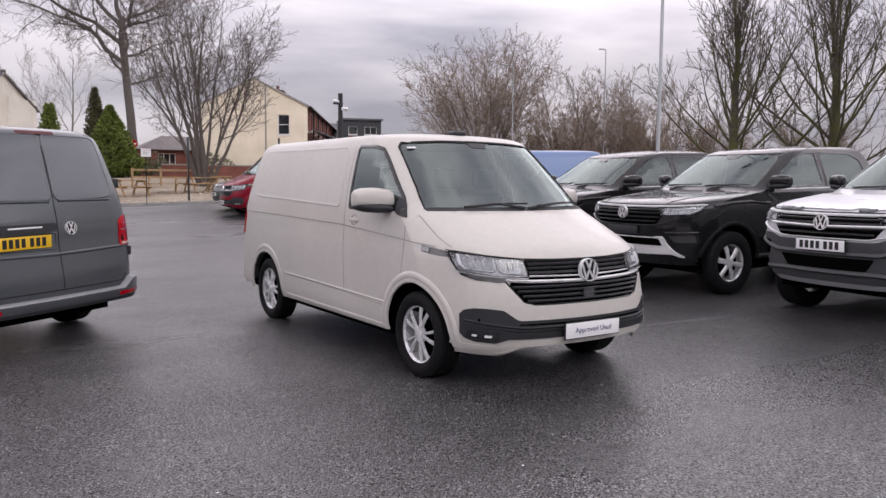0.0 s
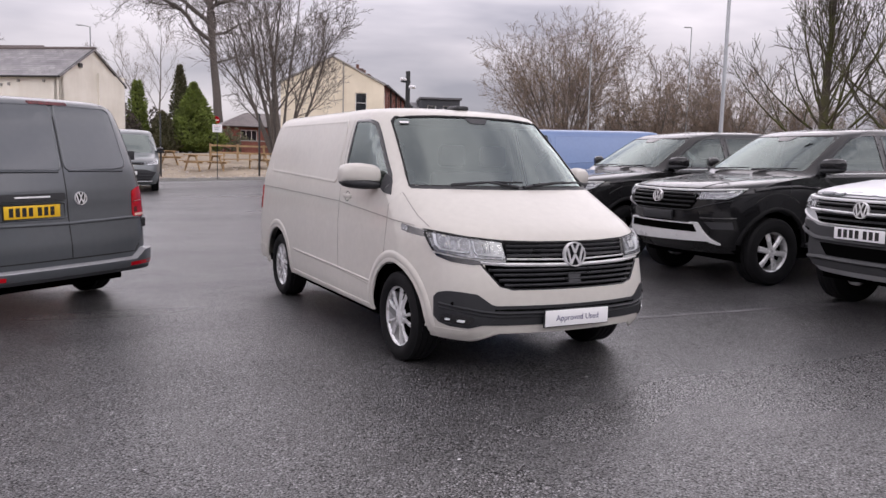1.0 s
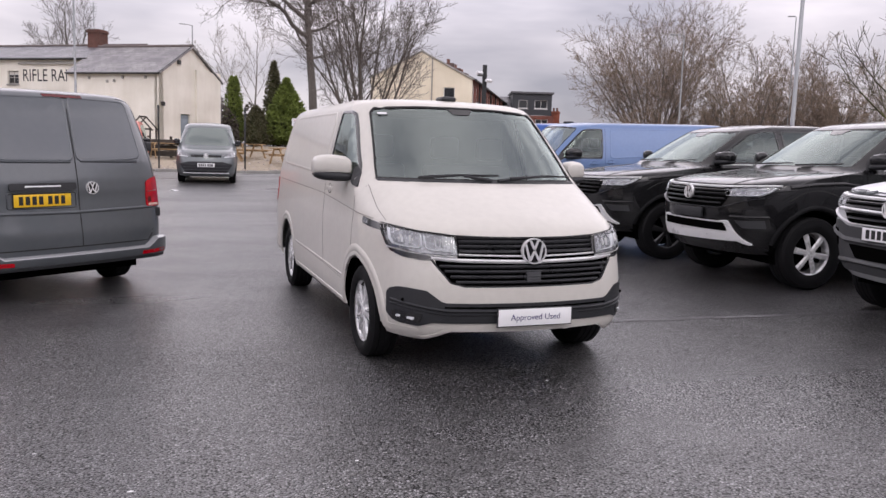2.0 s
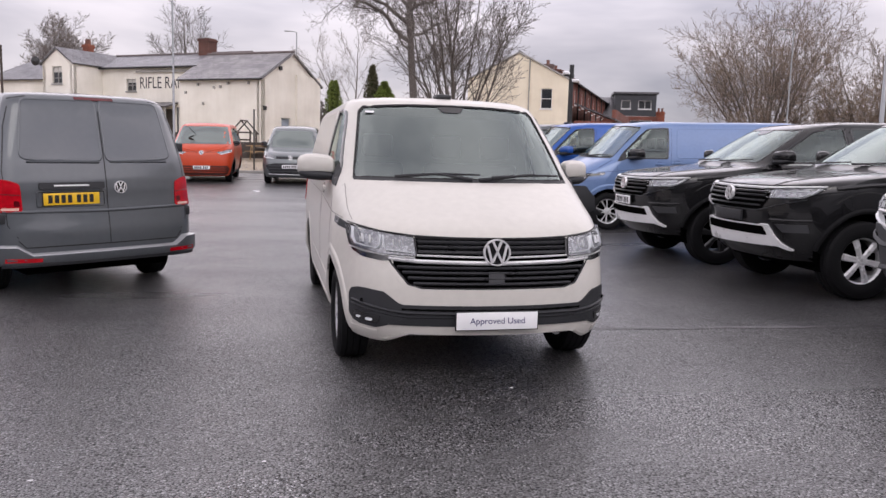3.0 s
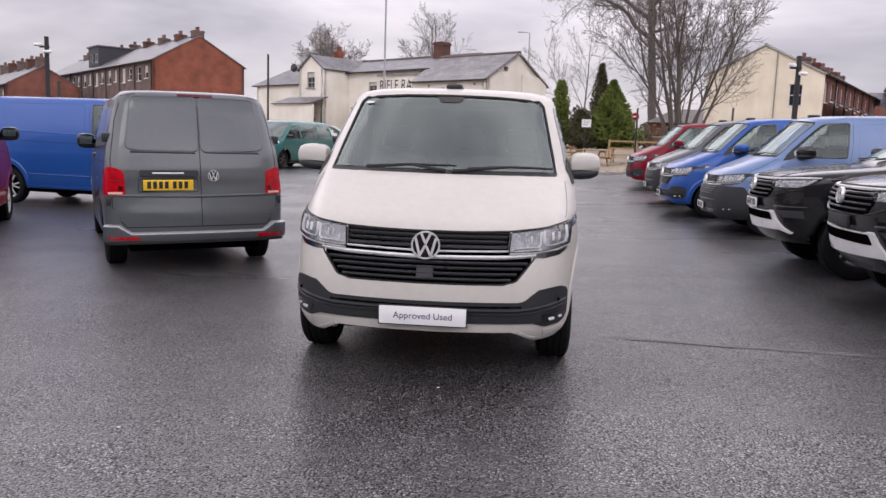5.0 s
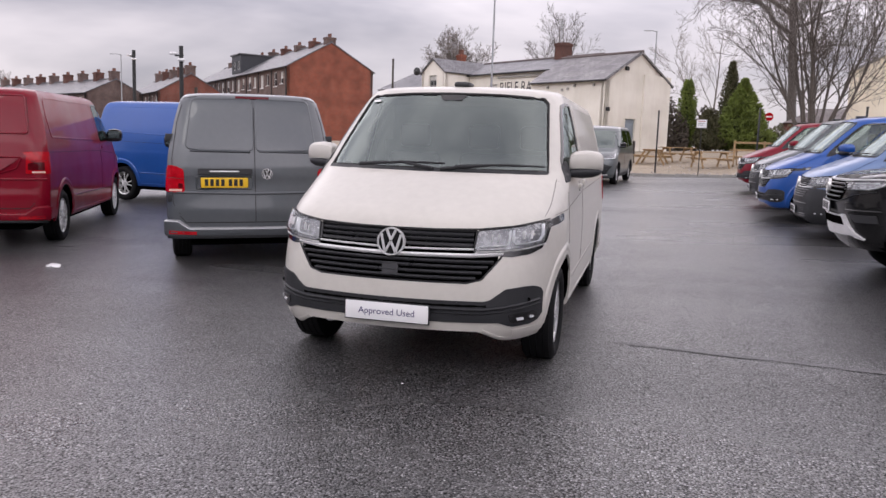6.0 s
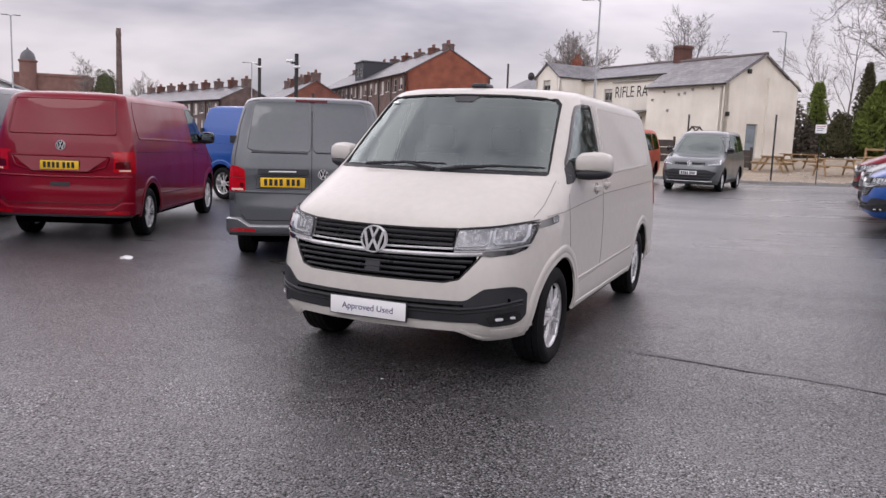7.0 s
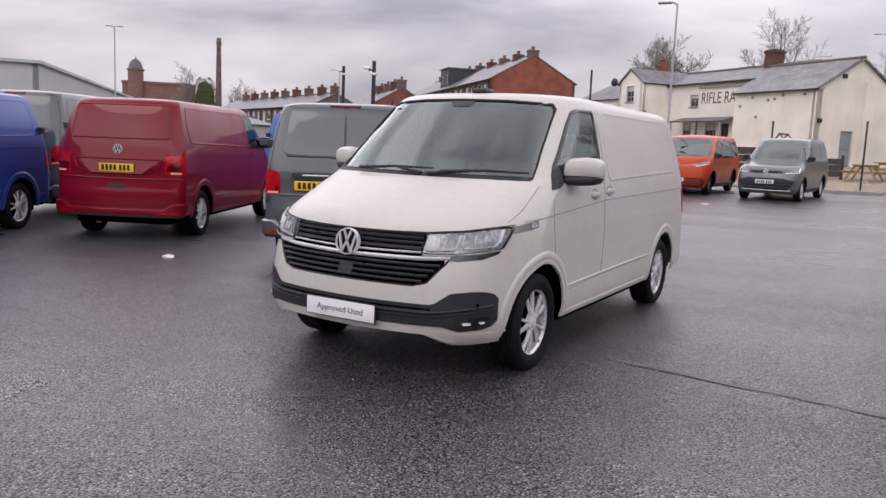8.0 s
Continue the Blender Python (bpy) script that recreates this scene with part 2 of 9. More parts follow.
def box_into(bm, lo, hi, m=None, bevel=0.0):
    """A box between two corners, its edges rounded, moved by m."""
    lo, hi = Vector(lo), Vector(hi)
    r = bmesh.ops.create_cube(bm, size=1.0)
    vs = r["verts"]
    for v in vs:
        v.co = Vector([lo[i] + (v.co[i] + 0.5) * (hi[i] - lo[i]) for i in range(3)])
    if bevel:
        es = {e for v in vs for e in v.link_edges}
        r2 = bmesh.ops.bevel(bm, geom=list(es), offset=bevel, segments=2, affect="EDGES", profile=0.5)
        vs = list({v for f in r2["faces"] for v in f.verts} | {v for v in vs if v.is_valid})
    if m is not None:
        bmesh.ops.transform(bm, matrix=m, verts=vs)
    return vs


def box(name, lo, hi, material, parent=None, label="", bevel=0.0, m=None):
    bm = bmesh.new()
    box_into(bm, lo, hi, m, bevel)
    return part(name, bm, material, parent, label)


def lathe_into(bm, profile, segs=32, m=None):
    """Turns (radius, x) round the x axis."""
    rings = []
    for r, x in profile:
        ring = []
        for k in range(segs):
            a = 2 * math.pi * k / segs
            p = Vector((x, r * math.cos(a), r * math.sin(a)))
            ring.append(bm.verts.new(m @ p if m is not None else p))
        rings.append(ring)
    for a, b in zip(rings, rings[1:]):
        for k in range(segs):
            bm.faces.new((a[k], a[(k + 1) % segs], b[(k + 1) % segs], b[k]))
    return rings


def tube_into(bm, pts, radii, segs=8, cap=True):
    """A round bar along points."""
    pts = [Vector(p) for p in pts]
    rings, side = [], None
    for i, p in enumerate(pts):
        d = (pts[min(i + 1, len(pts) - 1)] - pts[max(i - 1, 0)]).normalized()
        if side is None:
            side = d.orthogonal().normalized()
        side = (side - d * side.dot(d)).normalized()
        up = d.cross(side)
        r = radii[i] if isinstance(radii, (list, tuple)) else radii
        rings.append([bm.verts.new(p + r * (math.cos(2 * math.pi * k / segs) * side + math.sin(2 * math.pi * k / segs) * up)) for k in range(segs)])
    for a, b in zip(rings, rings[1:]):
        for k in range(segs):
            bm.faces.new((a[k], a[(k + 1) % segs], b[(k + 1) % segs], b[k]))
    if cap:
        bm.faces.new(rings[0][::-1])
        bm.faces.new(rings[-1])


def rounded(poly, r, n=4):
    """A 2D outline with its corners rounded."""
    out, k = [], len(poly)
    for i in range(k):
        p, a, b = Vector(poly[i]), Vector(poly[i - 1]), Vector(poly[(i + 1) % k])
        d1, d2 = a - p, b - p
        rr = min(r, d1.length * 0.45, d2.length * 0.45)
        s, e = p + d1.normalized() * rr, p + d2.normalized() * rr
        for j in range(n + 1):
            t = j / n
            q = s * (1 - t) ** 2 + p * 2 * t * (1 - t) + e * t * t
            out.append((q.x, q.y))
    return out


def ccw(poly):
    s = sum(a[0] * b[1] - b[0] * a[1] for a, b in zip(poly, poly[1:] + poly[:1]))
    return poly if s > 0 else poly[::-1]


def inside(poly, x, y):
    c = False
    for (x1, y1), (x2, y2) in zip(poly, poly[1:] + poly[:1]):
        if (y1 > y) != (y2 > y) and x < (x2 - x1) * (y - y1) / (y2 - y1) + x1:
            c = not c
    return c


def fill2d(poly, step):
    """Triangles that fill an outline, cut along a grid so that they can be bent."""
    bm = bmesh.new()
    poly = ccw(list(poly))
    bm.faces.new([bm.verts.new((p[0], p[1], 0)) for p in poly])
    bmesh.ops.triangulate(bm, faces=bm.faces[:])
    xs, ys = [p[0] for p in poly], [p[1] for p in poly]
    for axis, lo, hi in ((0, min(xs), max(xs)), (1, min(ys), max(ys))):
        k = math.floor(lo / step) + 1
        while k * step < hi - 1e-6:
            co, no = [0, 0, 0], [0, 0, 0]
            co[axis], no[axis] = k * step, 1
            bmesh.ops.bisect_plane(bm, geom=bm.verts[:] + bm.edges[:] + bm.faces[:], plane_co=co, plane_no=no, dist=1e-5)
            k += 1
    bm.verts.index_update()
    vs = [(v.co.x, v.co.y) for v in bm.verts]
    fs = [[v.index for v in f.verts] for f in bm.faces]
    rim = []
    for e in bm.edges:
        if len(e.link_faces) == 1:
            lp = e.link_loops[0]
            rim.append((lp.vert.index, lp.link_loop_next.vert.index))
    bm.free()
    return vs, fs, rim


def skin(name, shell, face, poly, material, parent, off=0.004, thick=0.012, step=0.09, label="", smooth=35):
    """A panel of that outline laid on a face of a body: off metres proud of it, thick metres deep."""
    vs, fs, rim = fill2d(poly, step)
    n = len(vs)
    verts = [shell.place(face, u, v, off) for u, v in vs]
    faces = [list(f) for f in fs]
    if thick:
        verts += [shell.place(face, u, v, off - thick) for u, v in vs]
        faces += [[i + n for i in f[::-1]] for f in fs] + [[b, a, a + n, b + n] for a, b in rim]
    if face in "or":
        faces = [f[::-1] for f in faces]
    return raw(name, verts, faces, material, parent, label, smooth)


def resample(pts, step):
    out = []
    for a, b in zip(pts, pts[1:]):
        k = max(1, int(math.dist(a, b) / step))
        out += [(a[0] + (b[0] - a[0]) * i / k, a[1] + (b[1] - a[1]) * i / k) for i in range(k)]
    return out + [pts[-1]]


def strip(name, shell, face, pts, width, material, parent, off=0.003, height=0.006, step=0.08, label="", close=False):
    """A bar of a shallow round section that follows a line on a face of a body."""
    if close:
        pts = list(pts) + [pts[0]]
    pts = resample(pts, step)
    verts, faces, n = [], [], len(pts)
    for i, p in enumerate(pts):
        a, b = Vector(pts[max(i - 1, 0)]), Vector(pts[min(i + 1, n - 1)])
        if close and i in (0, n - 1):
            a, b = Vector(pts[n - 2]), Vector(pts[1])
        d = (b - a).normalized()
        s = Vector((-d.y, d.x)) * width / 2
        for k, h in ((-1, -0.01), (-0.8, height * 0.55), (0, height), (0.8, height * 0.55), (1, -0.01)):
            verts.append(shell.place(face, p[0] + s.x * k, p[1] + s.y * k, off + h))
    for i in range(n - 1):
        for k in range(4):
            q = [i * 5 + k + 1, i * 5 + k, i * 5 + k + 5, i * 5 + k + 6]
            faces.append(q if face in "sf" else q[::-1])
    faces += [[0, 1, 2, 3, 4], [(n - 1) * 5 + k for k in (4, 3, 2, 1, 0)]] if not close else []
    return raw(name, verts, faces, material, parent, label, 60)


def both(poly):
    return [(-x, z) for x, z in poly]


def nearest(poly, pts):
    """For each point the nearest place on an outline, and how far it is."""
    a = np.array(poly, float)
    b = np.roll(a, -1, axis=0)
    p = np.array(pts, float)[:, None, :]
    d = b - a
    t = (((p - a) * d).sum(-1) / np.maximum((d * d).sum(-1), 1e-12)).clip(0, 1)
    q = a + t[..., None] * d
    far = np.hypot(*np.moveaxis(p - q, -1, 0))
    k = far.argmin(1)
    r = np.arange(len(k))
    return q[r, k], far[r, k]


BODIES = {}


def body_mesh(shell, name, material, parent, arches, arch_r, z_levels, ny=84, holes=(), roof_rise=0.03, roof_rows=6, key=None, snap=0.026):
    """The shell of a body. holes: (face, outline) cut through it on both sides alike; arches: wheel centres (y, z)."""
    if key in BODIES:
        me = BODIES[key].copy()
        me.materials.clear()
        return mesh_part(name, me, material, parent, "", 40)
    nf, nr = 26, 20
    us = [math.sin(0.5 * math.pi * (i / nf) ** 0.9) for i in range(nf)]
    ur = [math.sin(0.5 * math.pi * (i / nr) ** 0.8) for i in range(nr)]
    half, tags = [], ["f"] * nf + ["s"] * ny + ["r"] * nr
    for z in z_levels:
        yf, w, a, b, yr, c = shell.at(z)
        row = [[u * w, yf + a * u**2 + b * u**shell.p, z] for u in us]
        y0, y1 = yf + a + b, yr - c
        row += [[w, y0 + (y1 - y0) * i / (ny - 1), z] for i in range(ny)]
        row += [[u * w, yr - 0.35 * c * u**2 - 0.65 * c * u**shell.q, z] for u in reversed(ur)]
        half.append(row)
    cuts = list(holes)
    for ay, az in arches:
        cuts.append(("s", [(ay + arch_r * math.cos(k * math.pi / 32), az + arch_r * math.sin(k * math.pi / 32)) for k in range(64)]))
    # draw the rows and columns next to a cut onto its outline
    done = set()
    for face, poly in cuts:
        lo = [min(p[k] for p in poly) - snap for k in (0, 1)]
        hi = [max(p[k] for p in poly) + snap for k in (0, 1)]
        ids, pts = [], []
        for i, row in enumerate(half):
            for j, (x, y, z) in enumerate(row):
                if (i, j) in done:
                    continue
                t = tags[j]
                if face == "s":
                    if t == "r" and x < 0.93 * shell.at(z)[1] or t == "f" and x < 0.9 * shell.at(z)[1]:
                        continue
                    u = y
                else:
                    if t != face:
                        continue
                    u = x
                if lo[0] < u < hi[0] and lo[1] < z < hi[1]:
                    ids.append((i, j))
                    pts.append((u, z))
        if not pts:
            continue
        near, far = nearest(poly, pts)
        for (i, j), q, f in zip(ids, near, far):
            if f < snap:
                u, z = float(q[0]), float(q[1])
                if face == "s":
                    half[i][j] = [shell.side(u, z), u, z]
                elif not (j == 0 and abs(u) > 1e-4):
                    half[i][j] = [u, shell.front(u, z) if face == "f" else shell.rear(u, z), z]
                else:
                    half[i][j] = [0.0, shell.front(0, z) if face == "f" else shell.rear(0, z), z]
                done.add((i, j))
    zt = z_levels[-1]
    last = half[-1]
    lo_y, hi_y = last[0][1] + 0.5, last[-1][1] - 0.5
    n_side = len(half)
    for k in range(1, roof_rows + 1):
        s = 1 - k / roof_rows
        row = []
        for x, y, z in last:
            cy = min(max(y, lo_y), hi_y)
            row.append((x * s, cy + (y - cy) * s, zt + roof_rise * (1 - s**2.2)))
        half.append(row)
    n = len(last)
    verts, idx = [], {}

    def vid(i, j, side):
        x, y, z = half[i][j]
        if abs(x) < 1e-6:
            side = 1
        k = (i, j, side)
        if k not in idx:
            idx[k] = len(verts)
            verts.append((x * side, y, z))
        return idx[k]

    faces = []
    for i in range(len(half) - 1):
        for j in range(n - 1):
            c = [half[p][q] for p, q in ((i, j), (i, j + 1), (i + 1, j + 1), (i + 1, j))]
            cx, cy, cz = [sum(v[k] for v in c) / 4 for k in range(3)]
            tag = tags[j] if tags[j] == tags[j + 1] else "s"
            gone = False
            if i + 1 < n_side:
                for face, poly in cuts:
                    if face == "s":
                        if tag == "r" and cx < 0.93 * shell.at(cz)[1] or tag == "f" and cx < 0.9 * shell.at(cz)[1]:
                            continue
                        gone = gone or inside(poly, cy, cz)
                    elif face == tag:
                        gone = gone or inside(poly, cx, cz)
            if gone:
                continue
            for side in (1, -1):
                q = [vid(i, j, side), vid(i, j + 1, side), vid(i + 1, j + 1, side), vid(i + 1, j, side)]
                q = [v for k, v in enumerate(q) if v not in q[:k]]
                if len(q) > 2:
                    faces.append(q if side > 0 else q[::-1])
    ob = raw(name, verts, faces, material, parent, "", 40)
    if key:
        BODIES[key] = ob.data
    return ob


# ---- wheels ----
def wheel(parent, x, y, r, width, rim_r, style, side, name="wheel"):
    """side +1: outer face at +x. Parts: tyre and rim on a hub."""
    base = pose(x, y, r)
    s = side
    bm = bmesh.new()
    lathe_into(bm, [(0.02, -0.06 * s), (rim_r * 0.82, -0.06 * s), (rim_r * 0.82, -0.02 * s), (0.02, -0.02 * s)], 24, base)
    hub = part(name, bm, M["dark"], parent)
    h = width / 2
    bm = bmesh.new()
    prof = [(rim_r - 0.005, -h * 0.8), (rim_r + 0.02, -h * 0.95), ((rim_r + r) / 2, -h * 1.02), (r - 0.025, -h * 0.95), (r - 0.006, -h * 0.80)]
    for k in (-0.62, -0.2, 0.2, 0.62):
        prof += [(r, h * (k - 0.17)), (r, h * (k + 0.15)), (r - 0.009, h * (k + 0.17)), (r - 0.009, h * (k + 0.2))]
    prof += [(r - 0.006, h * 0.80), (r - 0.025, h * 0.95), ((rim_r + r) / 2, h * 1.02), (rim_r + 0.02, h * 0.95), (rim_r - 0.005, h * 0.8)]
    lathe_into(bm, [(a, b * s) for a, b in prof], 48, base)
    bmesh.ops.recalc_face_normals(bm, faces=bm.faces[:])
    part("tyre", bm, M["tyre"], hub)
    bm = bmesh.new()
    f = h * 0.78
    lathe_into(bm, [(a, b * s) for a, b in [(rim_r - 0.012, -f), (rim_r - 0.02, 0), (rim_r - 0.018, f * 0.8), (rim_r + 0.004, f), (rim_r + 0.012, f * 0.96)]], 48, base)
    d = f - 0.012
    count, kind = style
    for k in range(count):
        for off in ((-0.27, 0.27) if kind == "twin" and count == 5 else (-0.15, 0.15) if kind == "twin" else (0,)):
            a = 2 * math.pi * k / count + 0.3
            wid_i, wid_o = {"twin": (0.022, 0.030) if count == 5 else (0.030, 0.036), "wide": (0.060, 0.075), "fan": (0.050, 0.100)}[kind]
            m = base @ Matrix.Rotation(a, 4, "X")
            ri, ro = 0.03, rim_r - 0.008
            vs = []
            for rr, wd, dd in ((ri, wid_i, d), (rr_m := (ri + ro) * 0.55, (wid_i + wid_o) / 2, d + 0.004), (ro, wid_o, d - 0.004)):
                sh = off * (rr - 0.02) if kind == "twin" else 0.0
                for e, dz in ((-1, -0.012), (-0.55, 0.006), (0.55, 0.006), (1, -0.012)):
                    vs.append(bm.verts.new(m @ Vector(((dd + dz) * s, sh + e * wd / 2 * (1.0 if rr != ri else 0.9), rr))))
            for q in range(2):
                for e in range(3):
                    i0 = q * 4 + e
                    bm.faces.new((vs[i0], vs[i0 + 1], vs[i0 + 5], vs[i0 + 4]))
                bm.faces.new((vs[q * 4 + 3], vs[q * 4], vs[q * 4 + 4], vs[q * 4 + 7]))
    cap = 0.062
    lathe_into(bm, [(0.001, (d + 0.012) * s), (cap * 0.5, (d + 0.012) * s), (cap * 0.55, (d + 0.006) * s), (cap, (d + 0.004) * s), (cap + 0.006, (d - 0.02) * s)], 20, base)
    for k in range(5):
        a = 2 * math.pi * (k + 0.5) / 5
        lathe_into(bm, [(0.001, (d + 0.006) * s), (0.010, (d + 0.006) * s), (0.011, (d - 0.012) * s)], 8, base @ Matrix.Translation((0, 0.05 * math.cos(a), 0.05 * math.sin(a))))
    bmesh.ops.recalc_face_normals(bm, faces=bm.faces[:])
    part("rim", bm, M["rim_dark"] if style == (6, "fan") else M["alloy"], hub, "dark alloy rim" if style == (6, "fan") else "silver alloy rim")
    return hub


def badge(parent, place, normal, r, name="badge"):
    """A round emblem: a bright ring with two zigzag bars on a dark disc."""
    z = Vector(normal).normalized()
    x = Vector((0, 0, 1)).cross(z).normalized()
    y = z.cross(x)
    m = Matrix.Translation(Vector(place)) @ Matrix((x, y, z)).transposed().to_4x4()
    bm = bmesh.new()
    turn = m @ Matrix.Rotation(radians(-90), 4, "Y")
    lathe_into(bm, [(0.001, 0.006), (r * 0.96, 0.004), (r * 0.98, -0.02)], 28, turn)
    ob = part(name, bm, M["gloss_black"], parent)
    bm = bmesh.new()
    lathe_into(bm, [(r * 0.86, 0.004), (r * 0.89, 0.013), (r * 0.97, 0.013), (r, 0.0), (r * 0.98, -0.02)], 28, turn)

    def bar(a, b, w=0.17):
        a, b = Vector((*a, 0)) * r, Vector((*b, 0)) * r
        d = (b - a).normalized()
        s = Vector((-d.y, d.x, 0)) * w * r / 2
        q = [bm.verts.new(m @ (p + Vector((0, 0, h)))) for h in (0.0, 0.011) for p in (a - s, a + s, b + s, b - s)]
        bm.faces.new(q[4:])
        for k in range(4):
            bm.faces.new((q[k], q[(k + 1) % 4], q[(k + 1) % 4 + 4], q[k + 4]))

    part("ring", bm, M["chrome"], ob, "bright ring", 30)
    bm = bmesh.new()
    for s in (-1, 1):
        bar((s * 0.32, 0.82), (0.0, 0.10))
    part("upper_chevron", bm, M["chrome"], ob, "bright chevron", 30)
    bm = bmesh.new()
    for s in (-1, 1):
        bar((s * 0.70, 0.52), (s * 0.38, -0.74))
        bar((s * 0.38, -0.74), (0.0, 0.02))
    part("lower_zigzag", bm, M["chrome"], ob, "bright zigzag", 30)
    return ob


def number_plate(parent, centre, normal, up, w, h, material, bars=True, text=None):
    """A plate with its rounded edge; the characters are plain bars, or words that may be read."""
    n, u = Vector(normal).normalized(), Vector(up).normalized()
    x = u.cross(n)
    m = Matrix.Translation(Vector(centre)) @ Matrix((x, u, n)).transposed().to_4x4()
    bm = bmesh.new()
    box_into(bm, (-w / 2 - 0.006, -h / 2 - 0.006, -0.014), (w / 2 + 0.006, h / 2 + 0.006, -0.002), m)
    ob = part("number_plate", bm, M["plastic"], parent)
    bm = bmesh.new()
    box_into(bm, (-w / 2, -h / 2, -0.004), (w / 2, h / 2, 0.004), m, 0.002)
    part("plate_face", bm, material, ob)
    if bars:
        x0 = -w * 0.42
        for k in range(7):
            cw = w * 0.095
            xx = x0 + k * w * 0.115 + (w * 0.045 if k > 3 else 0)
            bm = bmesh.new()
            box_into(bm, (xx, -h * 0.34, 0.0035), (xx + cw * 0.78, h * 0.34, 0.006), m)
            part("character_bar", bm, M["ink"], ob, "", 0)
    if text:
        me = word(text, h * 0.50)
        xs = [v.co.x for v in me.vertices]
        mid = (min(xs) + max(xs)) / 2
        for v in me.vertices:
            v.co = m @ Vector((v.co.x - mid, v.co.y - h * 0.16, 0.0055 + v.co.z))
        mesh_part("lettering", me, M["navy"], ob, "navy printed words", 0)
    return ob


def word(text, size, depth=0.0004):
    cu = bpy.data.curves.new("word", "FONT")
    cu.body, cu.size, cu.extrude = text, size, depth
    ob = new("word", cu)
    bpy.context.view_layer.update()
    me = bpy.data.meshes.new_from_object(ob.evaluated_get(bpy.context.evaluated_depsgraph_get()))
    bpy.data.objects.remove(ob)
    bpy.data.curves.remove(cu)
    return me


def thing(name, label, category, group="", kind=""):
    return tagged(new(name), label, category, group, kind)


class Shell:
    """A body as a stack of level outlines. keys: rows of height, nose, half width, nose bow, corner bow, tail, tail bow."""

    def __init__(self, keys, p=10, q=14):
        self.k = np.array(keys, float)
        self.p, self.q = p, q
        self.memo = {}
        # slopes that round the outline without overshoot
        z, v = self.k[:, 0], self.k[:, 1:]
        h, d = np.diff(z)[:, None], np.diff(v, axis=0) / np.diff(z)[:, None]
        m = np.zeros_like(v)
        m[0], m[-1] = d[0], d[-1]
        w1, w2 = 2 * h[1:] + h[:-1], h[1:] + 2 * h[:-1]
        same = d[:-1] * d[1:] > 0
        with np.errstate(divide="ignore", invalid="ignore"):
            m[1:-1] = np.where(same, (w1 + w2) / (w1 / d[:-1] + w2 / d[1:]), 0.0)
        self.m = m

    def at(self, z):
        key = round(z, 5)
        if key not in self.memo:
            zs = self.k[:, 0]
            zz = min(max(z, zs[0]), zs[-1])
            i = min(max(int(np.searchsorted(zs, zz)) - 1, 0), len(zs) - 2)
            h = zs[i + 1] - zs[i]
            t = (zz - zs[i]) / h
            a, b = self.k[i, 1:], self.k[i + 1, 1:]
            r = (2 * t**3 - 3 * t**2 + 1) * a + (t**3 - 2 * t**2 + t) * h * self.m[i] + (3 * t**2 - 2 * t**3) * b + (t**3 - t**2) * h * self.m[i + 1]
            self.memo[key] = [float(q) for q in r]
        return self.memo[key]

    def front(self, x, z):
        yf, w, a, b, yr, c = self.at(z)
        u = min(abs(x) / w, 1.0)
        return yf + a * u**2 + b * u**self.p

    def rear(self, x, z):
        yf, w, a, b, yr, c = self.at(z)
        u = min(abs(x) / w, 1.0)
        return yr - 0.35 * c * u**2 - 0.65 * c * u**self.q

    def side(self, y, z):
        yf, w, a, b, yr, c = self.at(z)
        if y <= yf or y >= yr:
            return 0.02
        lo, hi = 0.0, 1.0
        if y < yf + a + b:
            for _ in range(26):
                u = (lo + hi) / 2
                lo, hi = (u, hi) if yf + a * u**2 + b * u**self.p < y else (lo, u)
            return lo * w
        if y > yr - c:
            for _ in range(26):
                u = (lo + hi) / 2
                lo, hi = (u, hi) if yr - 0.35 * c * u**2 - 0.65 * c * u**self.q > y else (lo, u)
            return lo * w
        return w

    def place(self, face, u, v, off=0.0):
        """A point off metres above a face: f and r take (x, z), s and o (the sides at +x and -x) take (y, z)."""
        if face in "fr":
            f = self.front if face == "f" else self.rear
            e, s = 0.012, (-1 if face == "f" else 1)
            p = Vector((u, f(u, v), v))
            dx = Vector((2 * e, f(u + e, v) - f(u - e, v), 0))
            dz = Vector((0, f(u, v + e) - f(u, v - e), 2 * e))
            n = dz.cross(dx) if s > 0 else dx.cross(dz)
        else:
            e = 0.012
            p = Vector((self.side(u, v), u, v))
            dy = Vector((self.side(u + e, v) - self.side(u - e, v), 2 * e, 0))
            dz = Vector((self.side(u, v + e) - self.side(u, v - e), 0, 2 * e))
            n = dy.cross(dz)
            if face == "o":
                p.x, n.x = -p.x, -n.x
        return p + n.normalized() * off


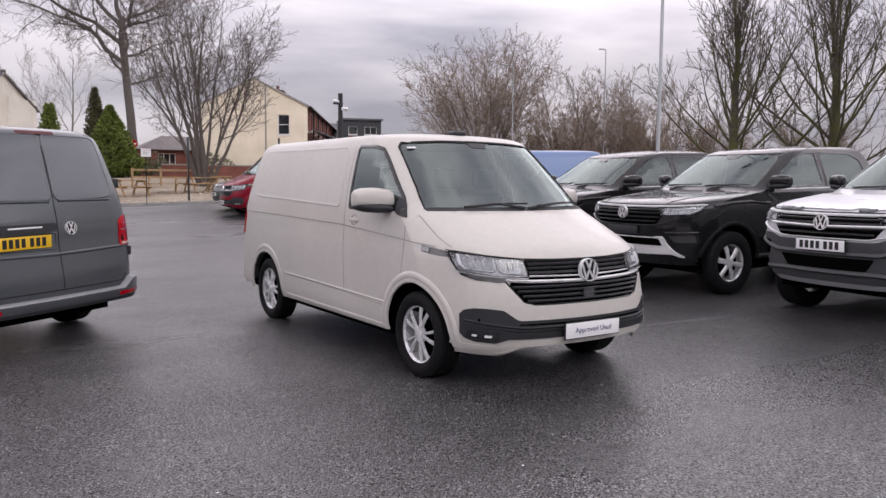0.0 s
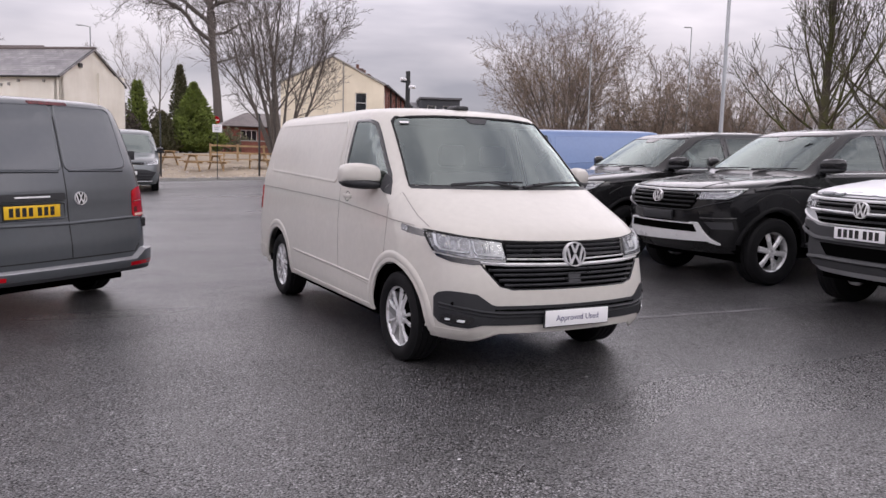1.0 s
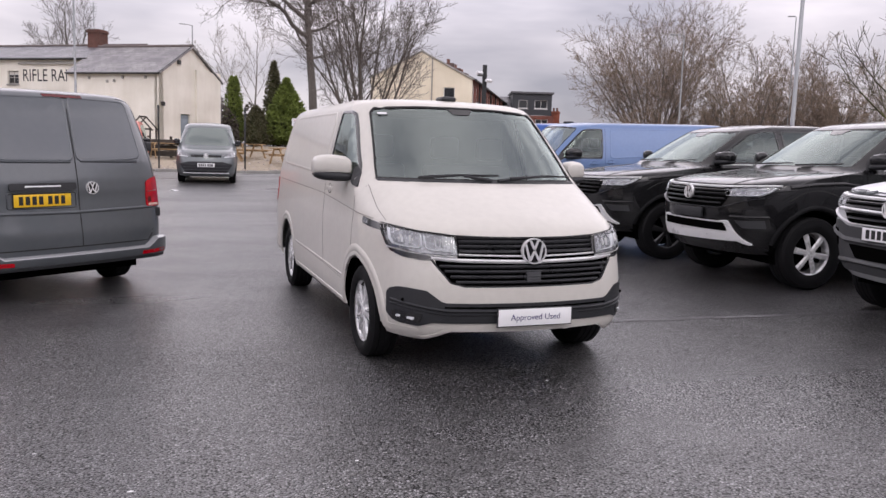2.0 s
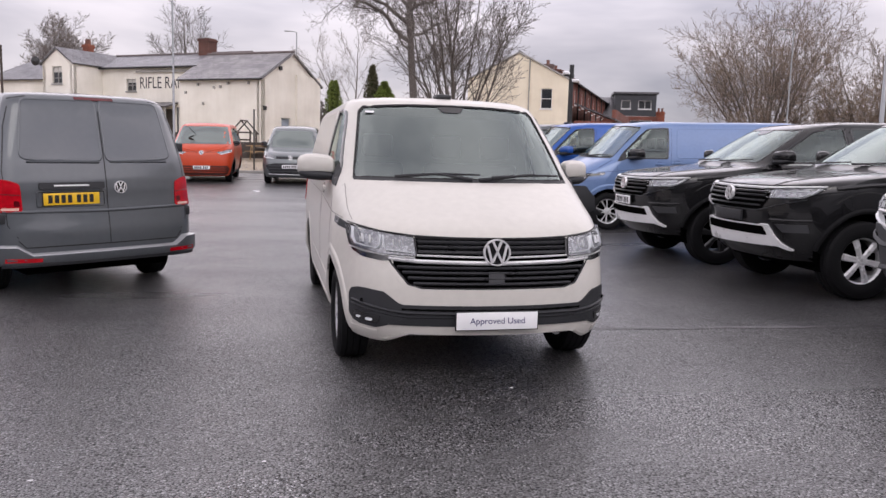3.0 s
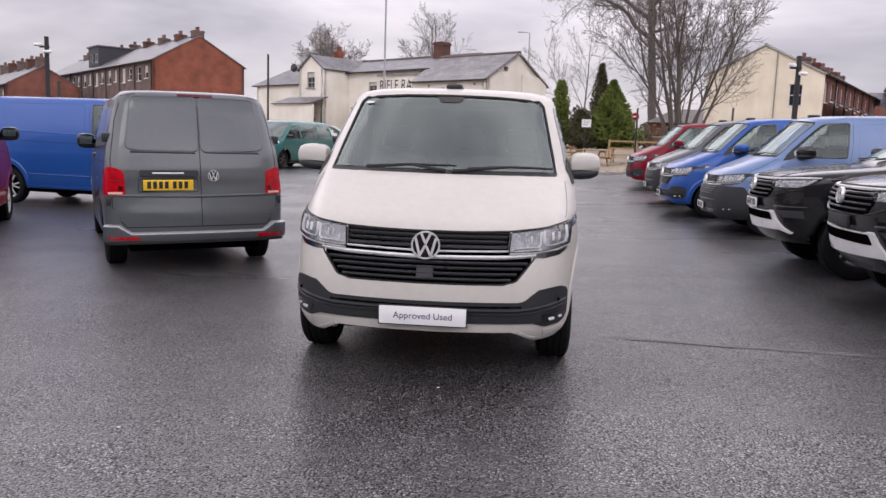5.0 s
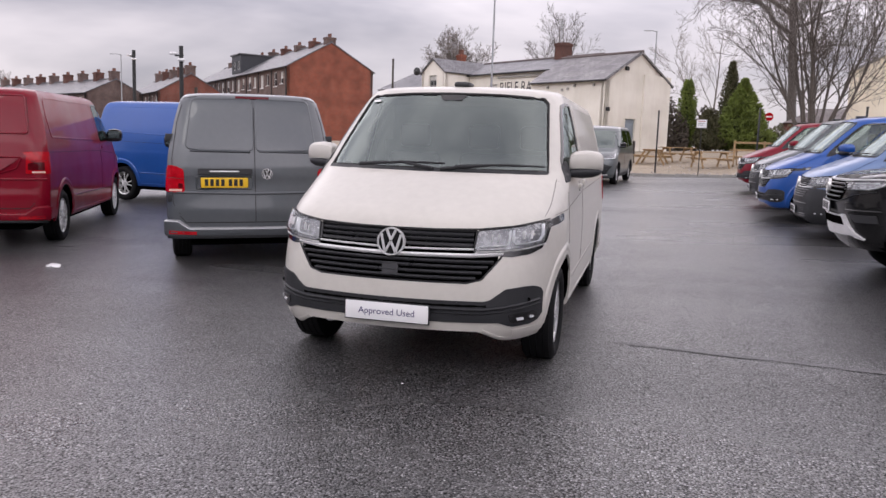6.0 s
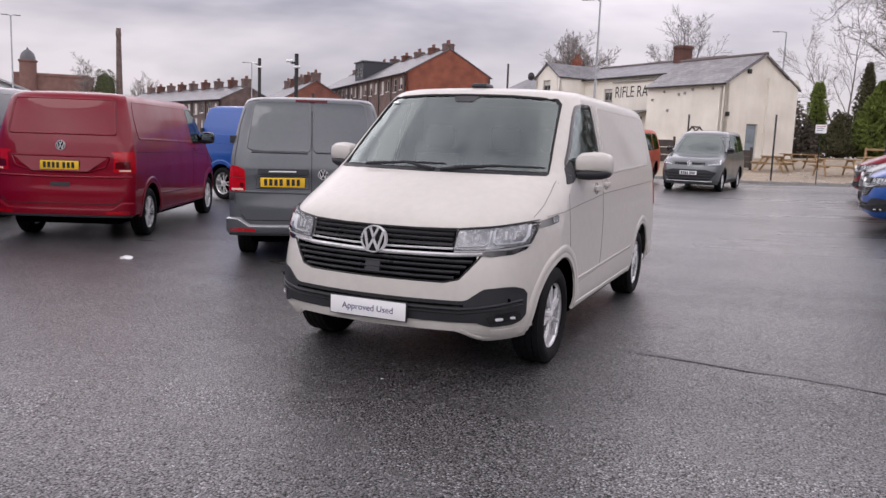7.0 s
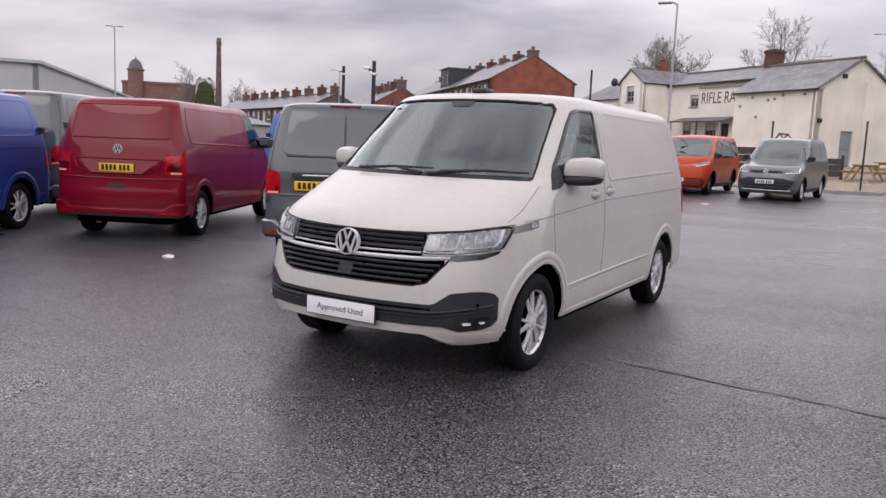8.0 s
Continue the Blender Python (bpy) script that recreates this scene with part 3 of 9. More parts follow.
VAN_KEYS = [
    # height, nose, half width, nose bow, corner bow, tail, tail bow
    (0.20, 0.20, 0.86, 0.22, 0.50, 4.735, 0.14),
    (0.27, 0.09, 0.90, 0.22, 0.52, 4.795, 0.14),
    (0.34, 0.04, 0.93, 0.22, 0.52, 4.825, 0.14),
    (0.44, 0.02, 0.945, 0.22, 0.52, 4.835, 0.14),
    (0.60, 0.02, 0.950, 0.23, 0.52, 4.835, 0.14),
    (0.72, 0.035, 0.952, 0.24, 0.52, 4.815, 0.13),
    (0.85, 0.065, 0.952, 0.25, 0.52, 4.795, 0.12),
    (0.95, 0.105, 0.950, 0.25, 0.52, 4.785, 0.12),
    (1.00, 0.15, 0.945, 0.25, 0.52, 4.785, 0.12),
    (1.05, 0.235, 0.942, 0.24, 0.48, 4.780, 0.12),
    (1.10, 0.35, 0.938, 0.23, 0.42, 4.775, 0.12),
    (1.15, 0.475, 0.934, 0.21, 0.36, 4.765, 0.12),
    (1.20, 0.60, 0.929, 0.19, 0.30, 4.755, 0.12),
    (1.25, 0.73, 0.923, 0.17, 0.25, 4.745, 0.12),
    (1.295, 0.84, 0.916, 0.15, 0.20, 4.735, 0.12),
    (1.45, 1.005, 0.885, 0.15, 0.20, 4.695, 0.12),
    (1.60, 1.165, 0.850, 0.15, 0.20, 4.655, 0.12),
    (1.75, 1.325, 0.810, 0.15, 0.20, 4.615, 0.12),
    (1.83, 1.415, 0.785, 0.15, 0.20, 4.585, 0.12),
    (1.87, 1.465, 0.765, 0.15, 0.20, 4.555, 0.13),
    (1.90, 1.53, 0.735, 0.16, 0.22, 4.515, 0.14),
    (1.92, 1.62, 0.695, 0.18, 0.25, 4.455, 0.16),
]


# ---- the vans ----
VAN_SHELL = {}


def van_shell(longer):
    if longer not in VAN_SHELL:
        VAN_SHELL[longer] = Shell([(*k[:5], k[5] + longer, k[6] * 1.25) for k in VAN_KEYS], q=12)
    return VAN_SHELL[longer]


def arch_lip(S, face, cy, cz, r, width, material, parent, off=0.004, height=0.02, z_min=0.30, name="wheel_arch"):
    pts = []
    for k in range(33):
        a = radians(-25 + 230 * k / 32)
        p = (cy + r * math.cos(a), cz + r * math.sin(a))
        if p[1] > z_min:
            pts.append(p)
    return strip(name, S, face, pts, width, material, parent, off, height, 0.06)


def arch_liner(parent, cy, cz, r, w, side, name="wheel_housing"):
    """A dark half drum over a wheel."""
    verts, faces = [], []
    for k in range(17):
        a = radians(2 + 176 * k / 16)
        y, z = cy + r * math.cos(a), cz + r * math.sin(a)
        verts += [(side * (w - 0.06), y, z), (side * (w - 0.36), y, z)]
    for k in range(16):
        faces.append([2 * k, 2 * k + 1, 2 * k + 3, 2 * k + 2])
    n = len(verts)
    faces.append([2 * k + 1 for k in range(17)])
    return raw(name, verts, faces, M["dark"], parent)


def seat(parent, x0, x1, y, z, name="seat"):
    bm = bmesh.new()
    box_into(bm, (x0, y - 0.5, z - 0.12), (x1, y, z + 0.04), None, 0.05)
    box_into(bm, (x0 + 0.02, y - 0.06, z), (x1 - 0.02, y + 0.10, z + 0.62), pose(0, 0, 0), 0.05)
    n = 1 if x1 - x0 < 0.6 else 2
    for k in range(n):
        c = x0 + (x1 - x0) * (k + 0.5) / n
        box_into(bm, (c - 0.13, y - 0.02, z + 0.66), (c + 0.13, y + 0.08, z + 0.86), None, 0.04)
    return part(name, bm, M["seat"], parent)


def door_mirror(S, parent, side, y, z, x_in, x_out, material, h=0.190, deep=0.17, sweep=0.45):
    """A door mirror: black foot and lower shell, painted cap, mirror glass to the rear."""
    bm = bmesh.new()

    def pod(bm, x0, x1, z0, z1, d0, d1, rows, power):
        """A rounded pod lofted outwards; rows: way along, height, depth and drop of each section."""
        rings = []
        for t, kz, kd, drop in rows:
            x, zc = x0 + (x1 - x0) * t, (z0 + z1) / 2 - drop * (z1 - z0)
            hh, ring = (z1 - z0) / 2 * kz, []
            for k in range(20):
                a = 2 * math.pi * k / 20
                cy, cz = math.cos(a), math.sin(a)
                q = (abs(cy) ** power + abs(cz) ** power) ** (-1 / power)
                yy = cy * q * (d0 if cy < 0 else d1) * kd
                ring.append(bm.verts.new((x * side, y + yy + sweep * (x - x_in), zc + cz * q * hh)))
            rings.append(ring)
        for a, b in zip(rings, rings[1:]):
            for k in range(20):
                bm.faces.new((a[k], a[(k + 1) % 20], b[(k + 1) % 20], b[k]))
        bm.faces.new(rings[0])
        bm.faces.new(rings[-1])
        bmesh.ops.recalc_face_normals(bm, faces=bm.faces[:])

    # the arm rises into a shallow black tray that carries the cap
    pod(bm, x_in - 0.13, x_in + 0.07, z - h * 0.52, z - h * 0.22, deep * 0.50, deep * 0.22, ((0.0, 1.25, 1.1, 0.0), (0.4, 1.0, 0.9, 0.0), (0.8, 0.8, 0.85, 0.0), (1.0, 0.5, 0.6, 0.0)), 2.6)
    pod(bm, x_in - 0.01, x_out - 0.008, z - h * 0.52, z - h * 0.06, deep * 0.66, deep * 0.34, ((0.0, 0.5, 0.6, 0.10), (0.12, 0.8, 0.88, 0.04), (0.4, 1.0, 1.0, 0.0), (0.75, 0.92, 0.95, -0.04), (0.93, 0.70, 0.80, -0.12), (1.0, 0.40, 0.55, -0.18)), 3.0)
    foot = part("door_mirror", bm, M["plastic"], parent)
    bm = bmesh.new()
    pod(bm, x_in, x_out, z - h * 0.26, z + h * 0.56, deep * 0.67, deep * 0.33, ((0.0, 0.56, 0.66, 0.16), (0.05, 0.78, 0.86, 0.08), (0.16, 0.93, 0.98, 0.03), (0.50, 1.0, 1.0, 0.0), (0.78, 0.96, 0.98, 0.02), (0.92, 0.84, 0.88, 0.05), (0.98, 0.68, 0.72, 0.10), (1.0, 0.48, 0.52, 0.13)), 3.4)
    part("mirror_cap", bm, material, foot)
    bm = bmesh.new()
    slab = [(x * side, y + deep * (0.34 + e) + sweep * (x - x_in), zz) for e in (-0.02, 0.02) for x, zz in ((x_in + 0.03, z - h * 0.20), (x_out - 0.03, z - h * 0.20), (x_out - 0.03, z + h * 0.36), (x_in + 0.03, z + h * 0.36))]
    vs = [bm.verts.new(v) for v in slab]
    for f in ((3, 2, 1, 0), (4, 5, 6, 7), (0, 1, 5, 4), (1, 2, 6, 5), (2, 3, 7, 6), (3, 0, 4, 7)):
        bm.faces.new([vs[i] for i in f])
    bmesh.ops.recalc_face_normals(bm, faces=bm.faces[:])
    part("mirror_glass", bm, M["mirror"], foot)
    return foot


def headlamp(S, parent, face_poly, guides, bowls, sgn, name="headlight", label="clear headlight with bright inner guides"):
    poly = [(sgn * x, z) for x, z in face_poly]
    hl = skin(name, S, "f", poly, M["lamp_grey"], parent, 0.003, 0.02, 0.06, label)
    for g in guides:
        strip("light_guide", S, "f", [(sgn * x, z) for x, z in g], 0.013, M["lamp_white"], hl, 0.006, 0.012, 0.05)
    # pale upright bars: reflections within the lamp put into the colour
    for x, z, r in bowls:
        for k in (-1, 1):
            strip("reflector", S, "f", [(sgn * (x + k * r * 0.6), z - r * 0.9), (sgn * (x + k * r * 0.7), z + r * 0.7)], r * 0.35, M["satin"], hl, 0.004, 0.010, 0.03)
    strip("lamp_edge", S, "f", [(sgn * x, z) for x, z in face_poly], 0.007, M["gloss_black"], hl, 0.006, 0.012, 0.06, close=True)
    skin("lens", S, "f", poly, M["lens"], hl, 0.022, 0, 0.06)
    return hl


def van(label, color, longer=0.0, tail="doors", raw_bumper=False, plate="bars", mirror_black=False, bump_out=0.055):
    """A mid-size panel van, nose at y = 0, facing -y."""
    V = thing("van", label, "van")
    S = van_shell(longer)
    paint_m = M[color]
    seam_m = M["seam_soft"] if color == "cream" else M["seam"]
    ax_f, ax_r, wr = 0.92, 3.91 + max(longer, 0.0), 0.331
    ws = [(-0.792, 1.302), (-0.70, 1.80), (-0.665, 1.838), (-0.35, 1.856), (0, 1.860), (0.35, 1.856), (0.665, 1.838), (0.70, 1.80), (0.792, 1.302), (0.4, 1.300), (0, 1.298), (-0.4, 1.300)]
    win = rounded([(1.13, 1.285), (1.20, 1.38), (1.54, 1.69), (1.66, 1.785), (1.76, 1.808), (2.06, 1.815), (2.04, 1.45), (2.02, 1.275)], 0.03, 3)
    grille = rounded([(-0.500, 0.950), (0.500, 0.950), (0.490, 0.842), (0.662, 0.826), (0.640, 0.785), (0.545, 0.662), (0.46, 0.640), (-0.46, 0.640), (-0.545, 0.662), (-0.640, 0.785), (-0.662, 0.826), (-0.490, 0.842)], 0.012, 3)
    holes = [("f", ws), ("s", win), ("f", grille),
             ("f", [(-1, 0.1), (-1, 0.266), (-0.66, 0.266), (-0.54, 0.337), (0.54, 0.337), (0.66, 0.266), (1, 0.266), (1, 0.1)]),
             ("s", [(-1, 0.1), (-1, 0.27), (1.2, 0.27), (1.25, 0.30), (3.6 + longer, 0.30), (3.66 + longer, 0.345), (9, 0.345), (9, 0.1)]),
             ("r", [(-1, 0.1), (-1, 0.36), (1, 0.36), (1, 0.1)])]

    zl = [0.20, 0.235, 0.27, 0.30, 0.335, 0.37, 0.41, 0.45, 0.49, 0.53, 0.57, 0.61, 0.65, 0.69, 0.73, 0.77, 0.81, 0.85, 0.89, 0.93, 0.96, 0.98, 1.0, 1.025, 1.05, 1.075, 1.10, 1.125, 1.15, 1.175, 1.20, 1.225, 1.25, 1.275, 1.30, 1.34, 1.38, 1.42, 1.46, 1.50, 1.54, 1.58, 1.62, 1.66, 1.70, 1.74, 1.78, 1.81, 1.83, 1.85, 1.87, 1.885, 1.90, 1.91, 1.92]
    body_mesh(S, "body", paint_m, V, [(ax_f, wr), (ax_r, wr)], 0.415, zl, holes=holes, ny=88, key=("van", longer))
    # underside and load floor, made wide and low to deepen the shade beneath
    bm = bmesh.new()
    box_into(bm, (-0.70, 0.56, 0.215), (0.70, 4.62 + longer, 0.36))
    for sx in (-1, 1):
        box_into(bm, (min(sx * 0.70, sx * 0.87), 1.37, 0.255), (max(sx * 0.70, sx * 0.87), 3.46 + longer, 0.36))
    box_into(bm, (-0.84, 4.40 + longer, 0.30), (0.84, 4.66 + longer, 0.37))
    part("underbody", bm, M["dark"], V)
    for sd, fc in ((1, "s"), (-1, "o")):
        for cy, w in ((ax_f, 0.94), (ax_r, 0.945)):
            arch_lip(S, fc, cy, wr, 0.424, 0.040, paint_m, V, 0.0, 0.006, 0.30)
            arch_lip(S, fc, cy, wr, 0.462, 0.075, paint_m, V, -0.002, 0.009, 0.30, "arch_flare")
            arch_liner(V, cy, wr, 0.415, w, sd)
        wheel(V, sd * 0.815, ax_f, wr, 0.215, 0.228, (5, "twin"), sd)
        wheel(V, sd * 0.815, ax_r, wr, 0.215, 0.228, (5, "twin"), sd)
        # sill with its lower lip
        strip("sill", S, fc, [(1.36, 0.325), (3.47 + longer, 0.335)], 0.05, paint_m, V, 0.0, 0.010, 0.2)
        # front door glass, its black surround and the mirror foot
        skin("side_window", S, fc, win, M["cab_glass"] if color == "cream" else M["side_glass"], V, -0.004, 0, 0.1)
        strip("window_seal", S, fc, win, 0.030, M["gloss_black"], V, -0.001, 0.005, 0.07, close=True)
        skin("mirror_mount", S, fc, rounded([(1.065, 1.225), (1.15, 1.34), (1.235, 1.385), (1.225, 1.262), (1.15, 1.238)], 0.02), M["plastic"], V, 0.008, 0.02)
        door_mirror(S, V, sd, 1.355, 1.352, 0.900, 1.165 if sd < 0 else 1.130, M["gloss_black"] if mirror_black else paint_m)
        # shut lines, rail groove and pressed panel
        g = [(0.70, 1.028), (1.06, 1.058), (2.12, 1.125), (4.62 + longer, 1.168)]
        strip("side_groove", S, fc, g, 0.006, seam_m if color == "cream" else M["seam"], V, 0.0025, 0.0015, 0.05)
        strip("door_shut_line", S, fc, [(0.99, 1.24), (1.055, 1.16), (1.062, 0.95), (1.09, 0.80), (1.20, 0.62), (1.33, 0.50)], 0.0045, seam_m, V, 0.0015, 0.001, 0.08)
        strip("door_shut_line", S, fc, [(2.115, 1.825), (2.11, 1.5), (2.085, 1.27), (2.06, 0.53)], 0.0045, seam_m, V, 0.0015, 0.001, 0.1)
        strip("door_shut_line", S, fc, [(1.33, 0.50), (2.06, 0.53), (3.42 + longer, 0.553)], 0.0045, seam_m, V, 0.0015, 0.001, 0.2)
        strip("body_crease", S, fc, [(1.30, 0.53), (2.3, 0.55), (3.44 + longer, 0.565)], 0.022, paint_m, V, -0.004, 0.0095, 0.2)
        pan = rounded([(2.20, 1.285), (4.34 + longer, 1.345), (4.36 + longer, 1.62), (4.26 + longer, 1.825), (2.24, 1.815)], 0.07, 5)
        skin("pressed_panel", S, fc, pan, paint_m, V, 0.004, 0.006, 0.16)
        strip("panel_edge", S, fc, pan, 0.030, paint_m, V, 0.0, 0.008, 0.1, close=True)
        # handles in their dished cups
        for y0, z0 in ([(1.86, 1.175), (2.20, 1.195)] if sd > 0 else [(1.90, 1.175)]):
            bm = bmesh.new()
            p = S.place(fc, y0, z0, 0.0)
            box_into(bm, (p.x - 0.012, y0 - 0.085, z0 - 0.017), (p.x + 0.022, y0 + 0.085, z0 + 0.017), None, 0.008)
            hd = part("door_handle", bm, paint_m, V)
            strip("cup_edge", S, fc, [(y0 + 0.055 * math.cos(t), z0 + 0.042 * math.sin(t)) for t in [k * math.pi / 5 for k in range(10)]], 0.006, M["seam"], hd, 0.001, 0.001, 0.05, close=True)
        skin("side_repeater", S, fc, [(0.745, 0.985), (0.755, 1.018), (0.835, 1.028), (0.822, 0.992)], M["lamp_grey"], V, 0.010, 0.014, 0.05)
        skin("wing_trim", S, fc, [(0.50, 0.955), (0.475, 0.99), (0.75, 1.022), (0.835, 1.032), (0.825, 0.988), (0.72, 0.972)], M["gloss_black"], V, 0.005, 0.012, 0.05)
        strip("bonnet_shut_line", S, fc, [(0.56, 1.03), (0.72, 1.10), (0.94, 1.225), (0.99, 1.25)], 0.0045, seam_m, V, 0.0015, 0.001, 0.05)
    # windscreen
    skin("windscreen", S, "f", ws, M["glass"], V, -0.006, 0, 0.12, "tinted windscreen with a dark border")
    strip("screen_border", S, "f", resample([(x * 0.994, 1.58 + (z - 1.58) * 0.988) for x, z in ws], 0.1), 0.008, M["gloss_black"], V, -0.014, 0.010, 0.08, close=True)
    strip("screen_seal", S, "f", ws, 0.014, M["seam"], V, 0.001, 0.002, 0.08, close=True)
    skin("mirror_patch", S, "f", rounded([(-0.11, 1.855), (0.11, 1.855), (0.07, 1.805), (-0.07, 1.805)], 0.02), M["gloss_black"], V, -0.002, 0.002, 0.1)
    skin("screen_sticker", S, "f", [(-0.655, 1.785), (-0.590, 1.785), (-0.590, 1.80), (-0.655, 1.80)], M["satin"], V, 0.003, 0.003, 0.1, "small pale screen sticker")
    for a, b in (((-0.52, 1.285), (0.10, 1.318)), ((0.18, 1.290), (0.76, 1.318))):
        bm = bmesh.new()
        pa, pb = S.place("f", *a, 0.030), S.place("f", *b, 0.022)
        mid = S.place("f", (a[0] + b[0]) / 2, (a[1] + b[1]) / 2 + 0.006, 0.034)
        tube_into(bm, [pa, mid, pb], [0.013, 0.010, 0.007], 6)
        q = S.place("f", a[0] + (0.55 if a[0] < 0 else -0.10), 1.285, 0.015)
        tube_into(bm, [q, mid], [0.014, 0.008], 6)
        part("wiper", bm, M["plastic"], V)
    skin("scuttle", S, "f", [(-0.80, 1.298), (-0.4, 1.296), (0, 1.294), (0.4, 1.296), (0.80, 1.298), (0.79, 1.280), (0.4, 1.277), (0, 1.275), (-0.4, 1.277), (-0.79, 1.280)], M["plastic"], V, 0.004, 0.01, 0.12)
    # cabin seen through the glass
    bm = bmesh.new()
    box_into(bm, (-0.84, 0.98, 0.85), (0.84, 1.42, 1.20), None, 0.07)
    box_into(bm, (-0.62, 1.10, 1.12), (-0.28, 1.40, 1.27), None, 0.05)
    part("dashboard", bm, M["seat"], V)
    seat(V, -0.72, -0.24, 2.02, 0.78)
    seat(V, -0.10, 0.76, 2.02, 0.78, "passenger_bench")
    bm = bmesh.new()
    box_into(bm, (-0.82, 2.24, 0.45), (0.82, 2.27, 1.50), None)
    box_into(bm, (-0.74, 2.24, 1.50), (0.74, 2.27, 1.80), None)
    part("bulkhead", bm, M["trim_in"], V)
    box("cab_floor", (-0.88, 0.9, 0.50), (0.88, 2.24, 0.53), M["dark"], V)
    bm = bmesh.new()
    ring = [(-0.48 + 0.19 * math.cos(t), 1.44 + 0.06 * math.sin(t), 1.12 + 0.18 * math.sin(t)) for t in [k * math.pi / 9 for k in range(19)]]
    tube_into(bm, ring, 0.015, 6, False)
    part("steering_wheel", bm, M["seat"], V)
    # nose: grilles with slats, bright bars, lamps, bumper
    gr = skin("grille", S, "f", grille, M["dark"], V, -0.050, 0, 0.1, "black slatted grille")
    strip("grille_frame", S, "f", grille, 0.016, M["gloss_black"], gr, -0.006, 0.010, 0.06, close=True)
    for sg in (1, -1):
        strip("grille_surround", S, "f", [(sg * x, z) for x, z in ((0.690, 0.800), (0.664, 0.782), (0.575, 0.664))], 0.040, paint_m, V, -0.004, 0.006, 0.03)
    for z in (0.868, 0.898, 0.928, 0.668, 0.702, 0.736, 0.768):
        hw = 0.482 if z > 0.8 else 0.495 + 0.125 * (z - 0.65) / 0.13
        strip("slat", S, "f", [(-hw, z), (hw, z)], 0.022, M["slat"], gr, -0.014, 0.018, 0.1)
    for k in range(9):
        x = -0.4 + 0.1 * k
        if abs(x) > 0.08:
            strip("grille_rib", S, "f", [(x, 0.85), (x, 0.94)], 0.007, M["plastic"], gr, -0.04, 0.008, 0.1)
    strip("chrome_bar", S, "f", [(-0.655, 0.818), (-0.48, 0.806), (0, 0.799), (0.48, 0.806), (0.655, 0.818)], 0.026, M["satin"], V, -0.004, 0.014, 0.06, "bright silver grille bar")
    strip("chrome_bar", S, "f", [(-0.49, 0.843), (0, 0.835), (0.49, 0.843)], 0.012, M["satin"], V, -0.004, 0.010, 0.06)
    skin("radar_sensor", S, "f", [(-0.050, 0.674), (0.050, 0.674), (0.050, 0.745), (-0.050, 0.745)], M["slat"], V, 0.000, 0.02, 0.1)
    badge(V, S.place("f", 0, 0.862, 0.022), (0, -1, 0.12), 0.088)
    hl = rounded([(0.505, 0.952), (0.70, 0.974), (0.868, 1.000), (0.872, 0.955), (0.858, 0.872), (0.70, 0.842), (0.492, 0.832)], 0.012, 3)
    for sg in (1, -1):
        headlamp(S, V, hl, [[(0.842, 0.985), (0.846, 0.92), (0.832, 0.888), (0.78, 0.878), (0.716, 0.872), (0.702, 0.888), (0.700, 0.955)], [(0.682, 0.952), (0.680, 0.882), (0.664, 0.864), (0.520, 0.852)]],
                 [(0.775, 0.930, 0.030), (0.605, 0.912, 0.028)], sg)
        strip("lamp_underline", S, "f", [(sg * x, z) for x, z in ((0.858, 0.866), (0.78, 0.847), (0.66, 0.832), (0.50, 0.824))], 0.012, M["satin"], V, 0.008, 0.010, 0.05)
        skin("lamp_underside", S, "f", [(sg * x, z) for x, z in rounded([(0.62, 0.832), (0.855, 0.862), (0.852, 0.842), (0.80, 0.812), (0.70, 0.799), (0.645, 0.803)], 0.01)], M["gloss_black"], V, 0.005, 0.012, 0.06)
        strip("bonnet_front_line", S, "f", [(sg * x, z) for x, z in [(0, 0.952), (0.25, 0.953), (0.50, 0.960), (0.70, 0.980), (0.87, 1.012)]], 0.009, M["seam"], V, 0.003, 0.001, 0.025)
    half = [(0.565, 0.445), (0.66, 0.395), (0.72, 0.372), (0.81, 0.376), (0.845, 0.392), (0.866, 0.43), (0.868, 0.565), (0.855, 0.598), (0.825, 0.615), (0.78, 0.617), (0.685, 0.607), (0.6, 0.54), (0.57, 0.53)]
    trim = rounded([(-x, z) for x, z in half[::-1]] + half, 0.009, 3)
    if raw_bumper:
        trim = rounded([(-0.925, 0.27), (-0.93, 0.60), (-0.885, 0.79), (-0.67, 0.80), (-0.55, 0.64), (0.55, 0.64), (0.67, 0.80), (0.885, 0.79), (0.93, 0.60), (0.925, 0.27), (0.64, 0.26), (0.52, 0.335), (-0.52, 0.335), (-0.64, 0.26)], 0.02, 3)
    if raw_bumper:
        for z, w in ((0.765, 0.60), (0.730, 0.57), (0.695, 0.54), (0.660, 0.51), (0.560, 0.62), (0.400, 0.60), (0.370, 0.58)):
            strip("moulded_rib", S, "f", [(-w, z), (w, z)], 0.016, M["slat"], V, 0.018, 0.010, 0.08)
    else:
        for sg in (1, -1):
            strip("bumper_lip", S, "f", [(sg * x, z) for x, z in ((0.56, 0.342), (0.64, 0.296), (0.68, 0.284), (0.74, 0.284), (0.79, 0.285))], 0.026, paint_m, V, -0.002, 0.007, 0.04)
    if not raw_bumper:
        for sg in (1, -1):
            skin("bumper_corner", S, "f", [(sg * x, z) for x, z in ((0.72, 0.272), (0.79, 0.271), (0.812, 0.274), (0.842, 0.302), (0.868, 0.350), (0.72, 0.350))], paint_m, V, 0.003, 0.010, 0.03)
    bt = skin("bumper_trim", S, "f", trim, M["plastic"], V, 0.018 if raw_bumper else 0.008, 0.03 if raw_bumper else 0.02, 0.05, "dark textured lower bumper trim")
